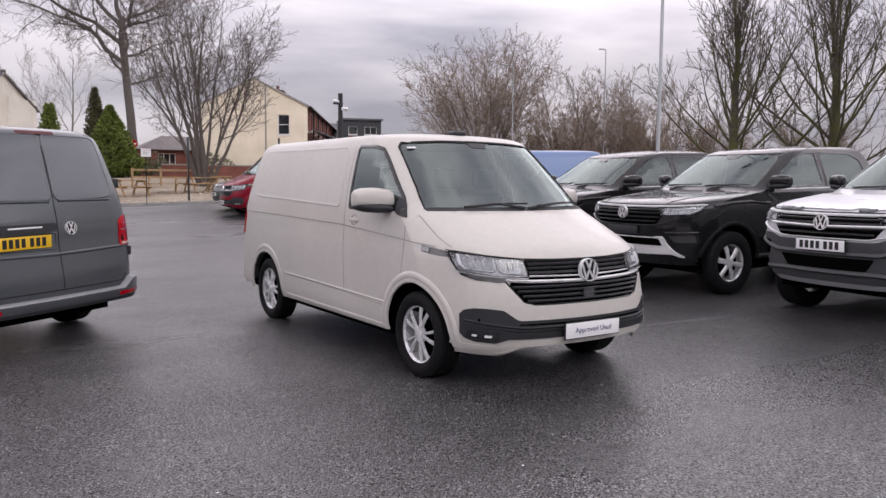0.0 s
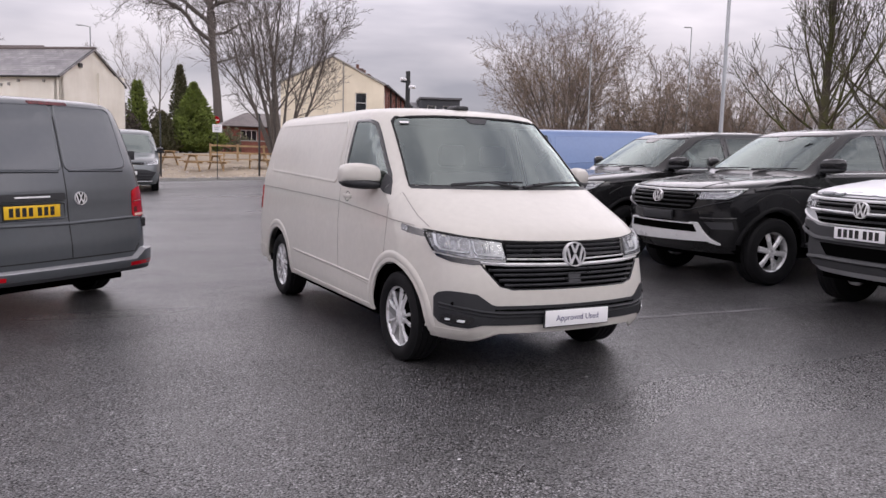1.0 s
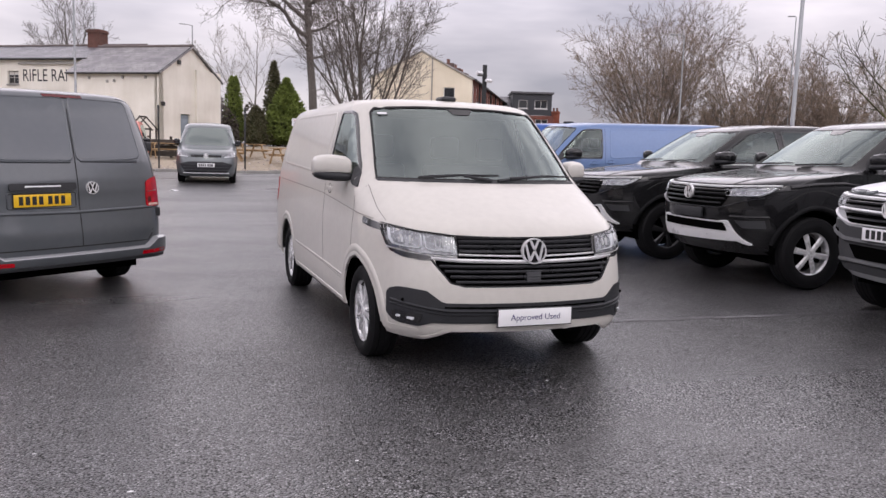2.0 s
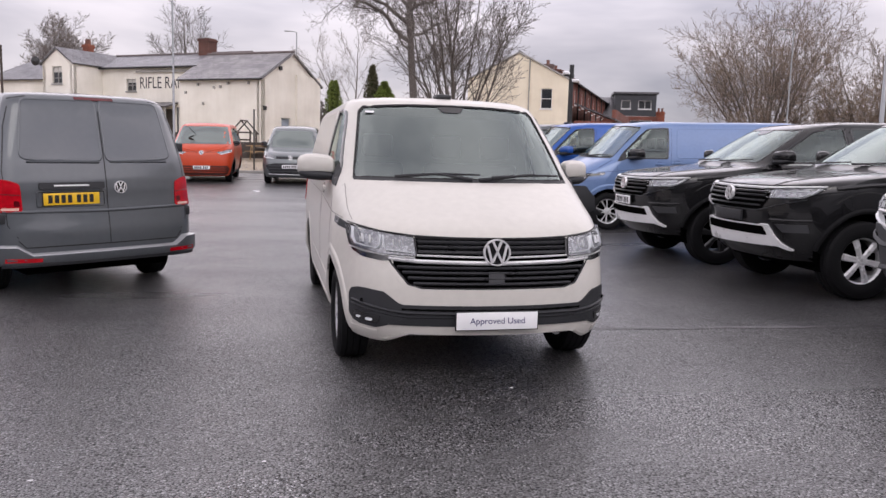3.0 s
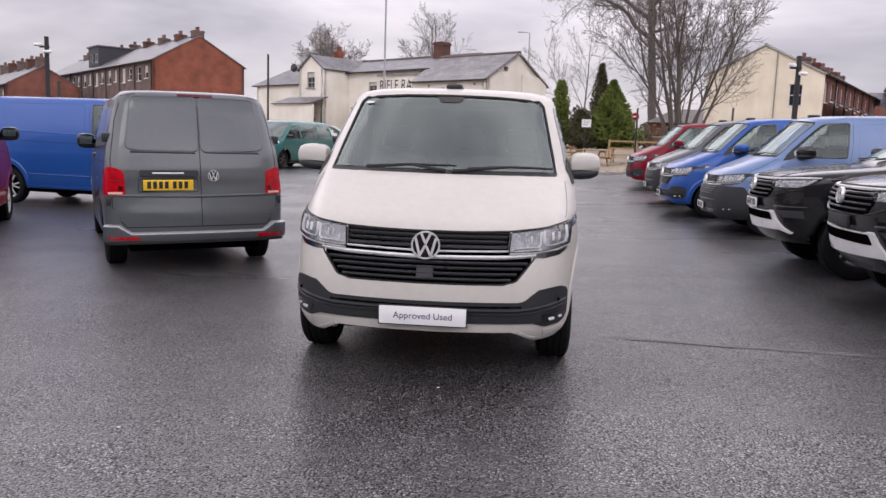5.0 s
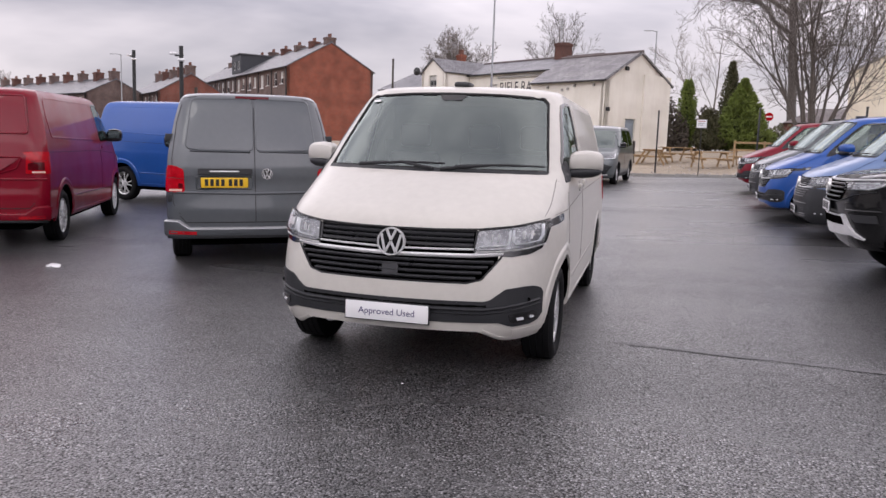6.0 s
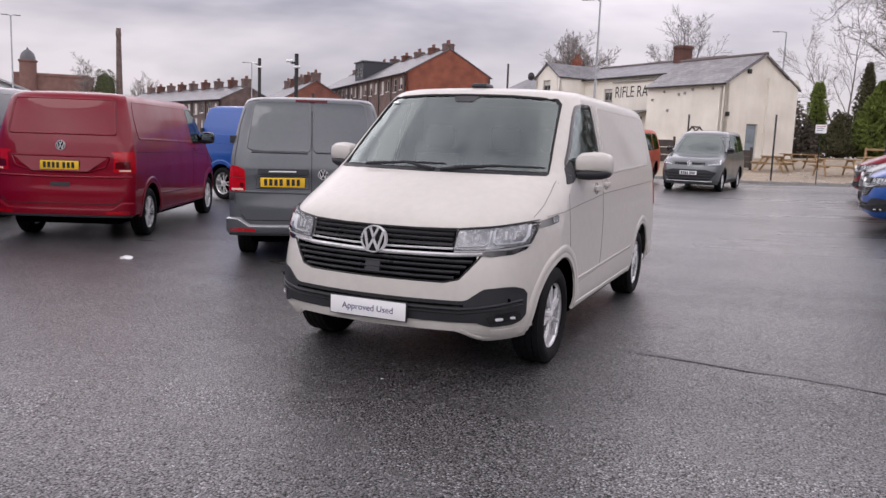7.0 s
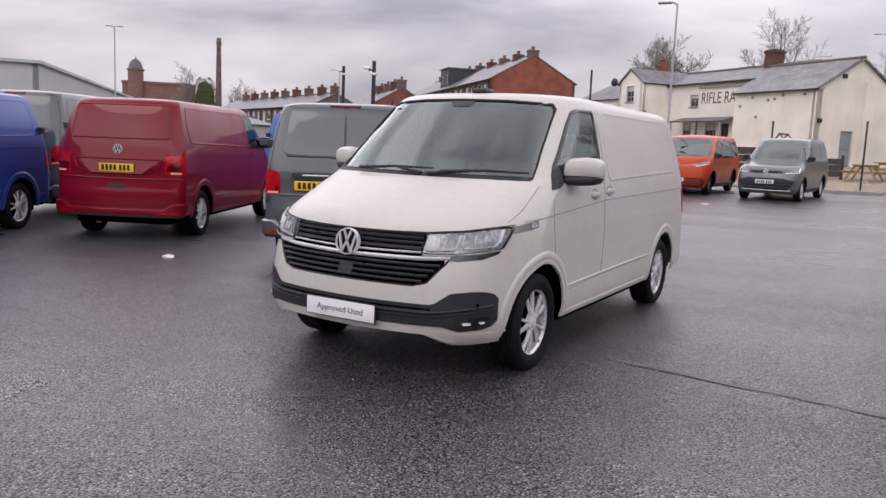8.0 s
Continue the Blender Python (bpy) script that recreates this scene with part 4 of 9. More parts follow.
    strip("bumper_slot", S, "f", [(-0.58, 0.502), (0, 0.500), (0.58, 0.502)], 0.030, M["dark"], bt, 0.003, 0.007, 0.08)
    for zz, ww in ((0.480, 0.022), (0.456, 0.012)):
        strip("bumper_strake", S, "f", [(-0.85, zz + 0.045), (-0.66, zz + 0.012), (-0.56, zz), (0, zz), (0.56, zz), (0.66, zz + 0.012), (0.85, zz + 0.045)], ww, M["plastic"], bt, 0.006, 0.014, 0.07)
    for sg in (1, -1):
        fog = skin("fog_lamp", S, "f", [(sg * x, z) for x, z in rounded([(0.70, 0.452), (0.842, 0.460), (0.846, 0.408), (0.715, 0.396)], 0.015)], M["gloss_black"], V, 0.012, 0.012, 0.06)
        # two white spots: the fog lamp's sparkle put into the colour
        skin("fog_glint", S, "f", [(sg * x, z) for x, z in rounded([(0.742, 0.428), (0.776, 0.430), (0.778, 0.414), (0.745, 0.412)], 0.006)], M["lamp_white"], fog, 0.016, 0.006, 0.03)
        skin("fog_glint", S, "f", [(sg * x, z) for x, z in rounded([(0.806, 0.430), (0.824, 0.432), (0.826, 0.418), (0.808, 0.416)], 0.006)], M["lamp_white"], fog, 0.016, 0.006, 0.03)
        bm = bmesh.new()
        lathe_into(bm, [(0.012, 0.0), (0.012, 0.003), (0.009, 0.004), (0.001, 0.004)], 12, Matrix.Translation(S.place("f", sg * 0.80, 0.535, 0.010)) @ Matrix.Rotation(radians(-90), 4, "Z"))
        part("parking_sensor", bm, M["dark"], bt)
    if plate:
        c = S.place("f", 0, 0.441, 0.032)
        number_plate(V, (0, c.y, 0.441), (0, -1, 0.03), (0, 0, 1), 0.52, 0.111, M["plate_w"], plate == "bars", plate if plate != "bars" else None)
    # roof aerial
    bm = bmesh.new()
    box_into(bm, (-0.065, 1.66, 1.925), (0.065, 1.84, 1.968), None, 0.022)
    part("roof_aerial", bm, M["plastic"], V)
    van_tail(V, S, paint_m, tail, longer, plate, bump_out)
    return V


def van_tail(V, S, paint_m, tail, longer, plate, out=0.055):
    # bumper with its step, reflectors
    xs = [-0.925 + 1.85 * k / 32 for k in range(33)]
    face, tread = [], []
    for x in xs:
        k = min(max((abs(x) - 0.70) / 0.11, 0), 1)
        zt = 0.436 + 0.080 * k * k * (3 - 2 * k)
        tread += [S.place("r", x, zt + 0.006, 0.003), S.place("r", x, zt + 0.002, 0.70 * out), S.place("r", x, zt - 0.003, 0.94 * out), S.place("r", x, zt - 0.012, out)]
        face += [S.place("r", x, zt - 0.012, out), S.place("r", x, 0.395, out + 0.004), S.place("r", x, 0.362, out - 0.004), S.place("r", x, 0.342, out - 0.03), S.place("r", x, 0.338, 0.0)]
    bu = raw("rear_bumper", face, [[5 * k + i, 5 * k + i + 1, 5 * k + i + 6, 5 * k + i + 5] for k in range(32) for i in range(4)], paint_m, V)
    # on grey vans the sky's sheen on the step is put into a paler paint
    raw("bumper_tread", tread, [[4 * k + i, 4 * k + i + 1, 4 * k + i + 5, 4 * k + i + 4] for k in range(32) for i in range(3)], M["step_sheen"] if paint_m is M["grey"] else paint_m, bu, "pale bumper step, sky sheen put into its colour" if paint_m is M["grey"] else "")
    strip("bumper_lip", S, "r", [(-0.90, 0.345), (0.90, 0.345)], 0.03, M["plastic"], bu, out - 0.012, 0.010, 0.09)
    for sd, fc in ((1, "s"), (-1, "o")):
        skin("bumper_end", S, fc, rounded([(max(4.36 + longer, 4.345), 0.37), (max(4.36 + longer, 4.345), 0.44), (4.45 + longer, 0.50), (4.74 + longer, 0.50), (4.72 + longer, 0.37)], 0.03), paint_m, bu, 0.010, 0.02, 0.08)
        skin("reflector", S, "r", [(sd * 0.62, 0.372), (sd * 0.88, 0.380), (sd * 0.88, 0.412), (sd * 0.62, 0.404)], M["redlens"], bu, out + 0.005, 0.01, 0.08)
    if tail == "doors":
        sp = -0.03
        strip("door_split", S, "r", [(sp, 0.50), (sp, 1.0), (sp, 1.5), (sp, 1.875)], 0.010, M["seam"], V, 0.002, 0.001, 0.1)
        for poly, nm in (([(0.735, 1.315), (0.60, 1.295), (-0.012, 1.285), (-0.012, 1.868), (0.655, 1.858)], "rear_door_panel"), ([(-0.05, 1.285), (-0.60, 1.295), (-0.735, 1.315), (-0.655, 1.858), (-0.05, 1.868)], "rear_door_panel")):
            pl = rounded(poly, 0.06, 4)
            skin(nm, S, "r", pl, paint_m, V, 0.004, 0.006, 0.12)
            strip("panel_edge", S, "r", pl, 0.022, paint_m, V, 0.0, 0.010, 0.08, close=True)
        hb = skin("grab_handle", S, "r", rounded([(0.0, 1.022), (0.60, 1.022), (0.60, 1.085), (0.0, 1.085)], 0.02), M["plastic"], V, 0.03, 0.04, 0.1, "dark grab handle strip above the plate")
        strip("lettering_bar", S, "r", [(0.15, 1.056), (0.47, 1.056)], 0.018, M["satin"], hb, 0.030, 0.003, 0.1, "bright bar where lettering stands")
        if plate:
            strip("plate_recess", S, "r", rounded([(0.0, 0.862), (0.62, 0.862), (0.62, 1.00), (0.0, 1.00)], 0.02), 0.016, paint_m, V, 0.0, 0.010, 0.08, close=True)
            c = S.place("r", 0.31, 0.932, 0.012)
            number_plate(V, c, (0, 1, 0.06), (0, 0, 1), 0.52, 0.111, M["plate_y"])
        badge(V, S.place("r", -0.165, 1.03, 0.006), (0, 1, 0.05), 0.062)
        strip("crease", S, "r", [(-0.90, 0.825), (0, 0.81), (0.90, 0.825)], 0.034, paint_m, V, -0.002, 0.016, 0.1)
        for x0, x1 in ((0.02, 0.68), (-0.68, -0.08)):
            strip("panel_lip", S, "r", [(x0, 1.272), (x1, 1.280)], 0.026, paint_m, V, -0.002, 0.015, 0.1)
        strip("door_bottom", S, "r", [(-0.80, 0.56), (-0.74, 0.492), (0.74, 0.492), (0.80, 0.56)], 0.012, M["seam"], V, 0.002, 0.002, 0.08)
        for sd in (1, -1):
            for z in (1.42, 0.76):
                p = S.place("r", sd * 0.905, z, -0.02)
                box("hinge", (p.x - 0.045, p.y - 0.045, z - 0.045), (p.x + 0.045, p.y + 0.03, z + 0.045), M["plastic"], V, bevel=0.008)
            strip("door_shut_line", S, "r", [(sd * 0.80, 0.585), (sd * 0.875, 0.70), (sd * 0.88, 1.2), (sd * 0.82, 1.6), (sd * 0.74, 1.86), (sd * 0.6, 1.885)], 0.008, M["seam"], V, 0.0015, 0.001, 0.07)
        lamps = rounded([(0.745, 0.825), (0.755, 1.075), (0.85, 1.115), (0.925, 1.12), (0.94, 0.82)], 0.03, 4)
    else:
        pl = rounded([(-0.72, 1.385), (0.72, 1.385), (0.66, 1.835), (-0.66, 1.835)], 0.05, 4)
        skin("tailgate_panel", S, "r", pl, paint_m, V, 0.004, 0.006, 0.12)
        strip("panel_edge", S, "r", pl, 0.024, paint_m, V, 0.0, 0.012, 0.08, close=True)
        strip("panel_seal", S, "r", [(x * 1.03, 1.61 + (z - 1.61) * 1.05) for x, z in pl], 0.004, M["seam"], V, 0.001, 0.001, 0.08, close=True)
        strip("plate_recess", S, "r", rounded([(-0.60, 0.97), (-0.38, 0.90), (0.38, 0.90), (0.60, 0.97), (0.66, 1.10), (-0.66, 1.10)], 0.02), 0.02, paint_m, V, 0.0, 0.014, 0.08, close=True)
        lean = []
        for k in range(17):
            t = k / 8 - 1
            lean += [S.place("r", 0.37 * t, 0.905, 0.034), S.place("r", 0.64 * t, 1.095, 0.003), S.place("r", 0.36 * t, 0.890, 0.0)]
        raw("recess_panel", lean, [f for k in range(16) for f in ([3 * k + 1, 3 * k, 3 * k + 3, 3 * k + 4], [3 * k, 3 * k + 2, 3 * k + 5, 3 * k + 3])], paint_m, V)
        if plate:
            c = S.place("r", 0, 0.985, 0.030)
            number_plate(V, c, (0, 1, 0.16), (0, 0, 1), 0.52, 0.111, M["plate_y"])
        badge(V, S.place("r", 0, 1.235, 0.006), (0, 1, 0.05), 0.065)
        strip("crease", S, "r", [(-0.92, 0.845), (0, 0.835), (0.92, 0.845)], 0.034, paint_m, V, -0.002, 0.016, 0.1)
        strip("tailgate_bottom", S, "r", [(-0.80, 0.56), (-0.74, 0.492), (0.74, 0.492), (0.80, 0.56)], 0.012, M["seam"], V, 0.002, 0.002, 0.08)
        skin("tailgate_handle", S, "r", rounded([(-0.13, 0.71), (0.13, 0.71), (0.13, 0.765), (-0.13, 0.765)], 0.015), M["plastic"], V, 0.006, 0.012, 0.1)
        lamps = rounded([(0.70, 0.905), (0.71, 1.13), (0.82, 1.165), (0.925, 1.17), (0.94, 0.90)], 0.02, 4)
    dz = -0.08 if tail == "doors" else 0.0
    for sd, fc in ((1, "s"), (-1, "o")):
        tl = skin("tail_light", S, "r", [(sd * x, z) for x, z in lamps], M["redlens"], V, 0.010, 0.03, 0.05)
        skin("lamp_segment", S, "r", [(sd * x, z) for x, z in [(0.775, dz + 0.916), (0.775, dz + 0.938), (0.905, dz + 0.938), (0.91, dz + 0.916)]], M["amber"], tl, 0.013, 0.006, 0.05)
        skin("smoked_segment", S, "r", [(sd * x, z) for x, z in (rounded([(0.765, dz + 0.950), (0.768, dz + 1.00), (0.81, dz + 1.005), (0.815, dz + 0.950)], 0.01) if tail == "doors" else rounded([(0.725, 0.950), (0.728, 1.03), (0.80, 1.045), (0.90, 1.045), (0.905, 0.950)], 0.01))], M["redlens_dark"], tl, 0.012, 0.006, 0.05)
        strip("lamp_rib", S, "r", [(sd * 0.76, dz + 1.055), (sd * 0.92, dz + 1.065)], 0.008, M["gloss_black"], tl, 0.008, 0.005, 0.05)
        skin("tail_light_end", S, fc, rounded([(4.60 + longer, dz + 0.91), (4.58 + longer, dz + 1.17), (4.735 + longer, dz + 1.17), (4.745 + longer, dz + 0.91)], 0.02), M["redlens"], tl, 0.008, 0.02, 0.05)
    if tail == "doors":
        skin("brake_light", S, "r", [(-0.21, 1.862), (0.17, 1.862), (0.17, 1.888), (-0.21, 1.888)], M["redlens_dark"], V, 0.012, 0.02, 0.08, "thin dark red high brake light")


def ground_z(x, y):
    """The yard falls gently: level round the pale van, rising to the row of noses, the far kerb and the tavern."""
    a = 0.035 * min(max(x - 1.1, 0), 6.0) - 0.012 * min(max(-x - 1.2, 0), 5.0)
    b = 0.018 * min(max(y - 6.0, 0), 20.0)
    c = 0.050 * min(max(y - 31.0, 0), 18.0)
    d = 0.025 * math.exp(-((x / 3.0) ** 2 + ((y - 1.8) / 4.0) ** 2))
    return a + b + c + d


def park(V, x, y, heading, wheels, tall=1.0):
    """Stands a vehicle with its nose at (x, y), turned by heading degrees from facing -y, on the slope."""
    c, s = math.cos(radians(heading)), math.sin(radians(heading))
    pts = []
    for wx, wy in wheels:
        px, py = x + c * wx - s * wy, y + s * wx + c * wy
        pts.append(Vector((px, py, ground_z(px, py))))
    fl, fr, rl, rr = pts
    ahead = ((rl + rr) / 2 - (fl + fr) / 2).normalized()
    right = ((fl + rl) / 2 - (fr + rr) / 2).normalized()
    up = right.cross(ahead).normalized()
    right = ahead.cross(up).normalized()
    rot = Matrix((right, ahead, up)).transposed().to_4x4()
    wy = (wheels[0][1] + wheels[2][1]) / 2
    mid = (fl + fr + rl + rr) / 4
    V.matrix_world = Matrix.Translation(mid - rot.to_3x3() @ Vector((0, wy, 0))) @ rot @ Matrix.Diagonal((1, 1, tall, 1))
    return V


def van_wheels(longer=0.0):
    return [(0.815, 0.92), (-0.815, 0.92), (0.815, 3.91 + longer), (-0.815, 3.91 + longer)]


# ---- pickups ----
PICK_KEYS = [
    (0.36, 0.22, 0.88, 0.20, 0.34, 5.20, 0.10),
    (0.45, 0.12, 0.91, 0.20, 0.38, 5.26, 0.10),
    (0.56, 0.075, 0.930, 0.20, 0.42, 5.30, 0.10),
    (0.70, 0.05, 0.945, 0.20, 0.44, 5.34, 0.10),
    (0.86, 0.02, 0.950, 0.20, 0.44, 5.35, 0.10),
    (1.00, 0.03, 0.952, 0.20, 0.44, 5.35, 0.10),
    (1.08, 0.055, 0.950, 0.20, 0.42, 5.35, 0.10),
    (1.125, 0.095, 0.945, 0.20, 0.40, 5.35, 0.10),
    (1.165, 0.20, 0.940, 0.20, 0.36, 5.35, 0.10),
    (1.20, 0.42, 0.935, 0.20, 0.30, 5.35, 0.10),
    (1.23, 0.75, 0.930, 0.18, 0.24, 5.34, 0.10),
    (1.26, 1.10, 0.925, 0.14, 0.18, 5.33, 0.10),
    (1.275, 1.26, 0.915, 0.12, 0.18, 4.20, 0.10),
    (1.32, 1.345, 0.890, 0.12, 0.18, 4.17, 0.10),
    (1.50, 1.655, 0.835, 0.12, 0.18, 4.08, 0.10),
    (1.66, 1.935, 0.785, 0.12, 0.18, 4.00, 0.10),
    (1.76, 2.12, 0.750, 0.12, 0.18, 3.93, 0.12),
    (1.80, 2.22, 0.725, 0.13, 0.20, 3.88, 0.14),
    (1.825, 2.34, 0.690, 0.14, 0.22, 3.80, 0.16),
    (1.84, 2.50, 0.640, 0.16, 0.24, 3.68, 0.18),
]


def pickup(label, color, bumper="skid", plate=True, wheels=(6, "wide"), film=False):
    V = thing("pickup_truck", label, "pickup truck")
    S = Shell(PICK_KEYS)
    pm = M[color]
    wr, ax_f, ax_r = 0.395, 0.95, 4.22
    ws = rounded([(-0.80, 1.325), (-0.665, 1.765), (0.665, 1.765), (0.80, 1.325)], 0.04, 4)
    w1 = rounded([(1.72, 1.315), (1.82, 1.44), (2.30, 1.72), (2.52, 1.762), (2.74, 1.765), (2.80, 1.315)], 0.03, 3)
    w2 = rounded([(2.90, 1.315), (2.84, 1.765), (3.50, 1.745), (3.72, 1.66), (3.80, 1.40), (3.76, 1.325)], 0.04, 3)
    sc = lambda poly, cx, cz, f: [(cx + (x - cx) * f, cz + (z - cz) * f) for x, z in poly]
    holes = [("f", ws), ("s", w1), ("s", w2), ("f", [(-1, 0.2), (-1, 0.385), (1, 0.385), (1, 0.2)]), ("r", [(-1, 0.2), (-1, 0.46), (1, 0.46), (1, 0.2)]), ("s", [(-1, 0.2), (-1, 0.42), (9, 0.45), (9, 0.2)])]
    zl = [0.36, 0.405, 0.45, 0.50, 0.56, 0.61, 0.66, 0.71, 0.76, 0.81, 0.86, 0.91, 0.96, 1.0, 1.04, 1.08, 1.105, 1.125, 1.145, 1.165, 1.18, 1.20, 1.215, 1.23, 1.245, 1.26, 1.275, 1.32, 1.36, 1.40, 1.45, 1.50, 1.55, 1.60, 1.66, 1.71, 1.76, 1.78, 1.80, 1.8125, 1.825, 1.833, 1.84]

    body_mesh(S, "body", pm, V, [(ax_f, wr), (ax_r, wr)], 0.475, zl, holes=holes, ny=90, key="pickup")
    box("underbody", (-0.82, 0.55, 0.28), (0.82, 5.1, 0.46), M["dark"], V)
    for sd, fc in ((1, "s"), (-1, "o")):
        for cy in (ax_f, ax_r):
            arch_lip(S, fc, cy, wr + 0.01, 0.492, 0.060, M["tyre"], V, 0.002, 0.016, 0.46, "arch_cladding")
            arch_liner(V, cy, wr, 0.475, 0.94, sd)
            wheel(V, sd * 0.815, cy, wr, 0.255, 0.238, wheels, sd)
            # dark strip: shade along the arch crease, put into the colour
            arch_lip(S, fc, cy, wr + 0.10, 0.585, 0.016, M["seam"], V, -0.001, 0.003, 0.95, "arch_crease_shade")
        strip("wing_crease", S, fc, [(0.62, 1.115), (0.95, 1.145), (1.30, 1.150), (1.62, 1.120)], 0.05, pm, V, -0.004, 0.020, 0.06)
        strip("sill_cladding", S, fc, [(1.46, 0.45), (3.70, 0.45)], 0.06, M["plastic"], V, 0.0, 0.02, 0.2)
        for w in (w1, w2):
            skin("side_window", S, fc, w, M["tint"] if w is w1 else M["privacy_flat"], V, -0.004, 0, 0.12)
            strip("window_seal", S, fc, w, 0.028, M["gloss_black"], V, -0.001, 0.006, 0.07, close=True)
        strip("belt_trim", S, fc, [(1.75, 1.292), (2.8, 1.290), (3.78, 1.300)], 0.016, M["satin"], V, 0.0, 0.008, 0.2)
        for line in ([(1.62, 1.28), (1.60, 0.9), (1.70, 0.6), (1.72, 0.47)], [(2.84, 1.79), (2.85, 1.30), (2.84, 0.47)], [(3.82, 1.35), (3.80, 1.0), (3.70, 0.8), (3.62, 0.55)], [(4.02, 1.26), (4.02, 0.95)]):
            strip("shut_line", S, fc, line, 0.009, M["seam"], V, 0.0015, 0.001, 0.1)
        strip("body_crease", S, fc, [(1.62, 1.03), (2.9, 1.05), (5.1, 1.06)], 0.02, pm, V, -0.004, 0.010, 0.2)
        for y0 in (2.62, 3.62):
            p = S.place(fc, y0, 1.16, 0.0)
            box("door_handle", (p.x - 0.012, y0 - 0.10, 1.142), (p.x + 0.028, y0 + 0.10, 1.178), pm, V, bevel=0.008)
        skin("mirror_mount", S, fc, rounded([(1.60, 1.29), (1.72, 1.41), (1.80, 1.42), (1.78, 1.29)], 0.01), M["plastic"], V, 0.006, 0.02)
        door_mirror(S, V, sd, 1.74, 1.385, 0.90, 1.10, M["black"], 0.17, 0.17)
    skin("windscreen", S, "f", ws, M["cab_screen"], V, -0.005, 0, 0.12)
    strip("screen_seal", S, "f", ws, 0.018, M["gloss_black"], V, -0.001, 0.004, 0.08, close=True)
    strip("screen_border", S, "f", sc(ws, 0, 1.55, 0.965), 0.05, M["gloss_black"], V, -0.014, 0.009, 0.08, close=True)
    skin("mirror_patch", S, "f", rounded([(-0.16, 1.765), (0.16, 1.765), (0.09, 1.70), (-0.09, 1.70)], 0.02), M["gloss_black"], V, -0.002, 0.002, 0.1)
    for a, b in (((-0.55, 1.318), (0.05, 1.345)), ((0.15, 1.318), (0.72, 1.345))):
        bm = bmesh.new()
        tube_into(bm, [S.place("f", *a, 0.025), S.place("f", *b, 0.02)], [0.012, 0.007], 6)
        part("wiper", bm, M["plastic"], V)
    bm = bmesh.new()
    box_into(bm, (-0.80, 1.40, 0.95), (0.80, 1.85, 1.27), None, 0.06)
    part("dashboard", bm, M["seat"], V)
    seat(V, -0.66, -0.16, 2.75, 0.80)
    seat(V, 0.16, 0.66, 2.75, 0.80)
    seat(V, -0.66, 0.66, 3.62, 0.82, "rear_bench")
    box("cab_floor", (-0.86, 1.2, 0.55), (0.86, 4.0, 0.58), M["dark"], V)
    strip("bonnet_line", S, "f", [(-0.90, 1.150), (-0.5, 1.137), (0, 1.135), (0.5, 1.137), (0.90, 1.150)], 0.010, M["seam"], V, 0.002, 0.001, 0.06)
    for sg in (1, -1):
        strip("bonnet_crease", S, "f", [(sg * 0.55, 1.14), (sg * 0.58, 1.20), (sg * 0.62, 1.265)], 0.03, pm, V, -0.006, 0.014, 0.03)
    # grille, lamps and bumper
    gr = skin("grille", S, "f", rounded([(-0.60, 1.10), (0.60, 1.10), (0.58, 1.0), (0.50, 0.89), (-0.50, 0.89), (-0.58, 1.0)], 0.02), M["dark"], V, 0.004, 0.01, 0.08)
    for z, w in ((1.072, 0.56), (1.035, 0.55), (0.985, 0.55), (0.935, 0.50)):
        strip("slat", S, "f", [(-w, z), (w, z)], 0.022, M["rim_dark"], gr, 0.006, 0.018, 0.08)
    strip("bright_bar", S, "f", [(-0.90, 1.128), (-0.6, 1.112), (0, 1.108), (0.6, 1.112), (0.90, 1.128)], 0.018, M["satin"], V, 0.006, 0.014, 0.06)
    if bumper != "skid":
        strip("bright_bar", S, "f", [(-0.62, 1.01), (0, 1.0), (0.62, 1.01)], 0.030, M["satin"], V, 0.010, 0.022, 0.06)
    hl = rounded([(0.50, 1.098), (0.72, 1.106), (0.905, 1.118), (0.885, 1.06), (0.84, 1.015), (0.56, 1.012)], 0.012, 3)
    for sg in (1, -1):
        headlamp(S, V, hl, [[(0.89, 1.108), (0.87, 1.062), (0.82, 1.028), (0.68, 1.022)], [(0.86, 1.088), (0.70, 1.080)]], [(0.62, 1.06, 0.025)], sg, label="clear headlight with a bright lower guide")
        if bumper == "skid":
            skin("fog_recess", S, "f", [(sg * x, z) for x, z in rounded([(0.60, 0.88), (0.88, 0.88), (0.88, 0.66), (0.70, 0.66)], 0.02)], M["gloss_black"], V, 0.008, 0.014, 0.06)
            strip("fog_shelf", S, "f", [(sg * 0.62, 0.80), (sg * 0.88, 0.80)], 0.03, pm, V, 0.012, 0.014, 0.06)
            skin("fog_lamp", S, "f", [(sg * x, z) for x, z in [(0.66, 0.76), (0.86, 0.76), (0.86, 0.68), (0.72, 0.68)]], M["slat"], V, 0.016, 0.01, 0.06)
    strip("lower_bright_bar", S, "f", [(-0.86, 1.005), (-0.60, 0.915), (-0.45, 0.885), (0.45, 0.885), (0.60, 0.915), (0.86, 1.005)], 0.012, M["slat"] if bumper == "skid" else M["satin"], V, 0.008, 0.014, 0.06)
    badge(V, S.place("f", 0, 1.03, 0.03), (0, -1, 0.1), 0.078)
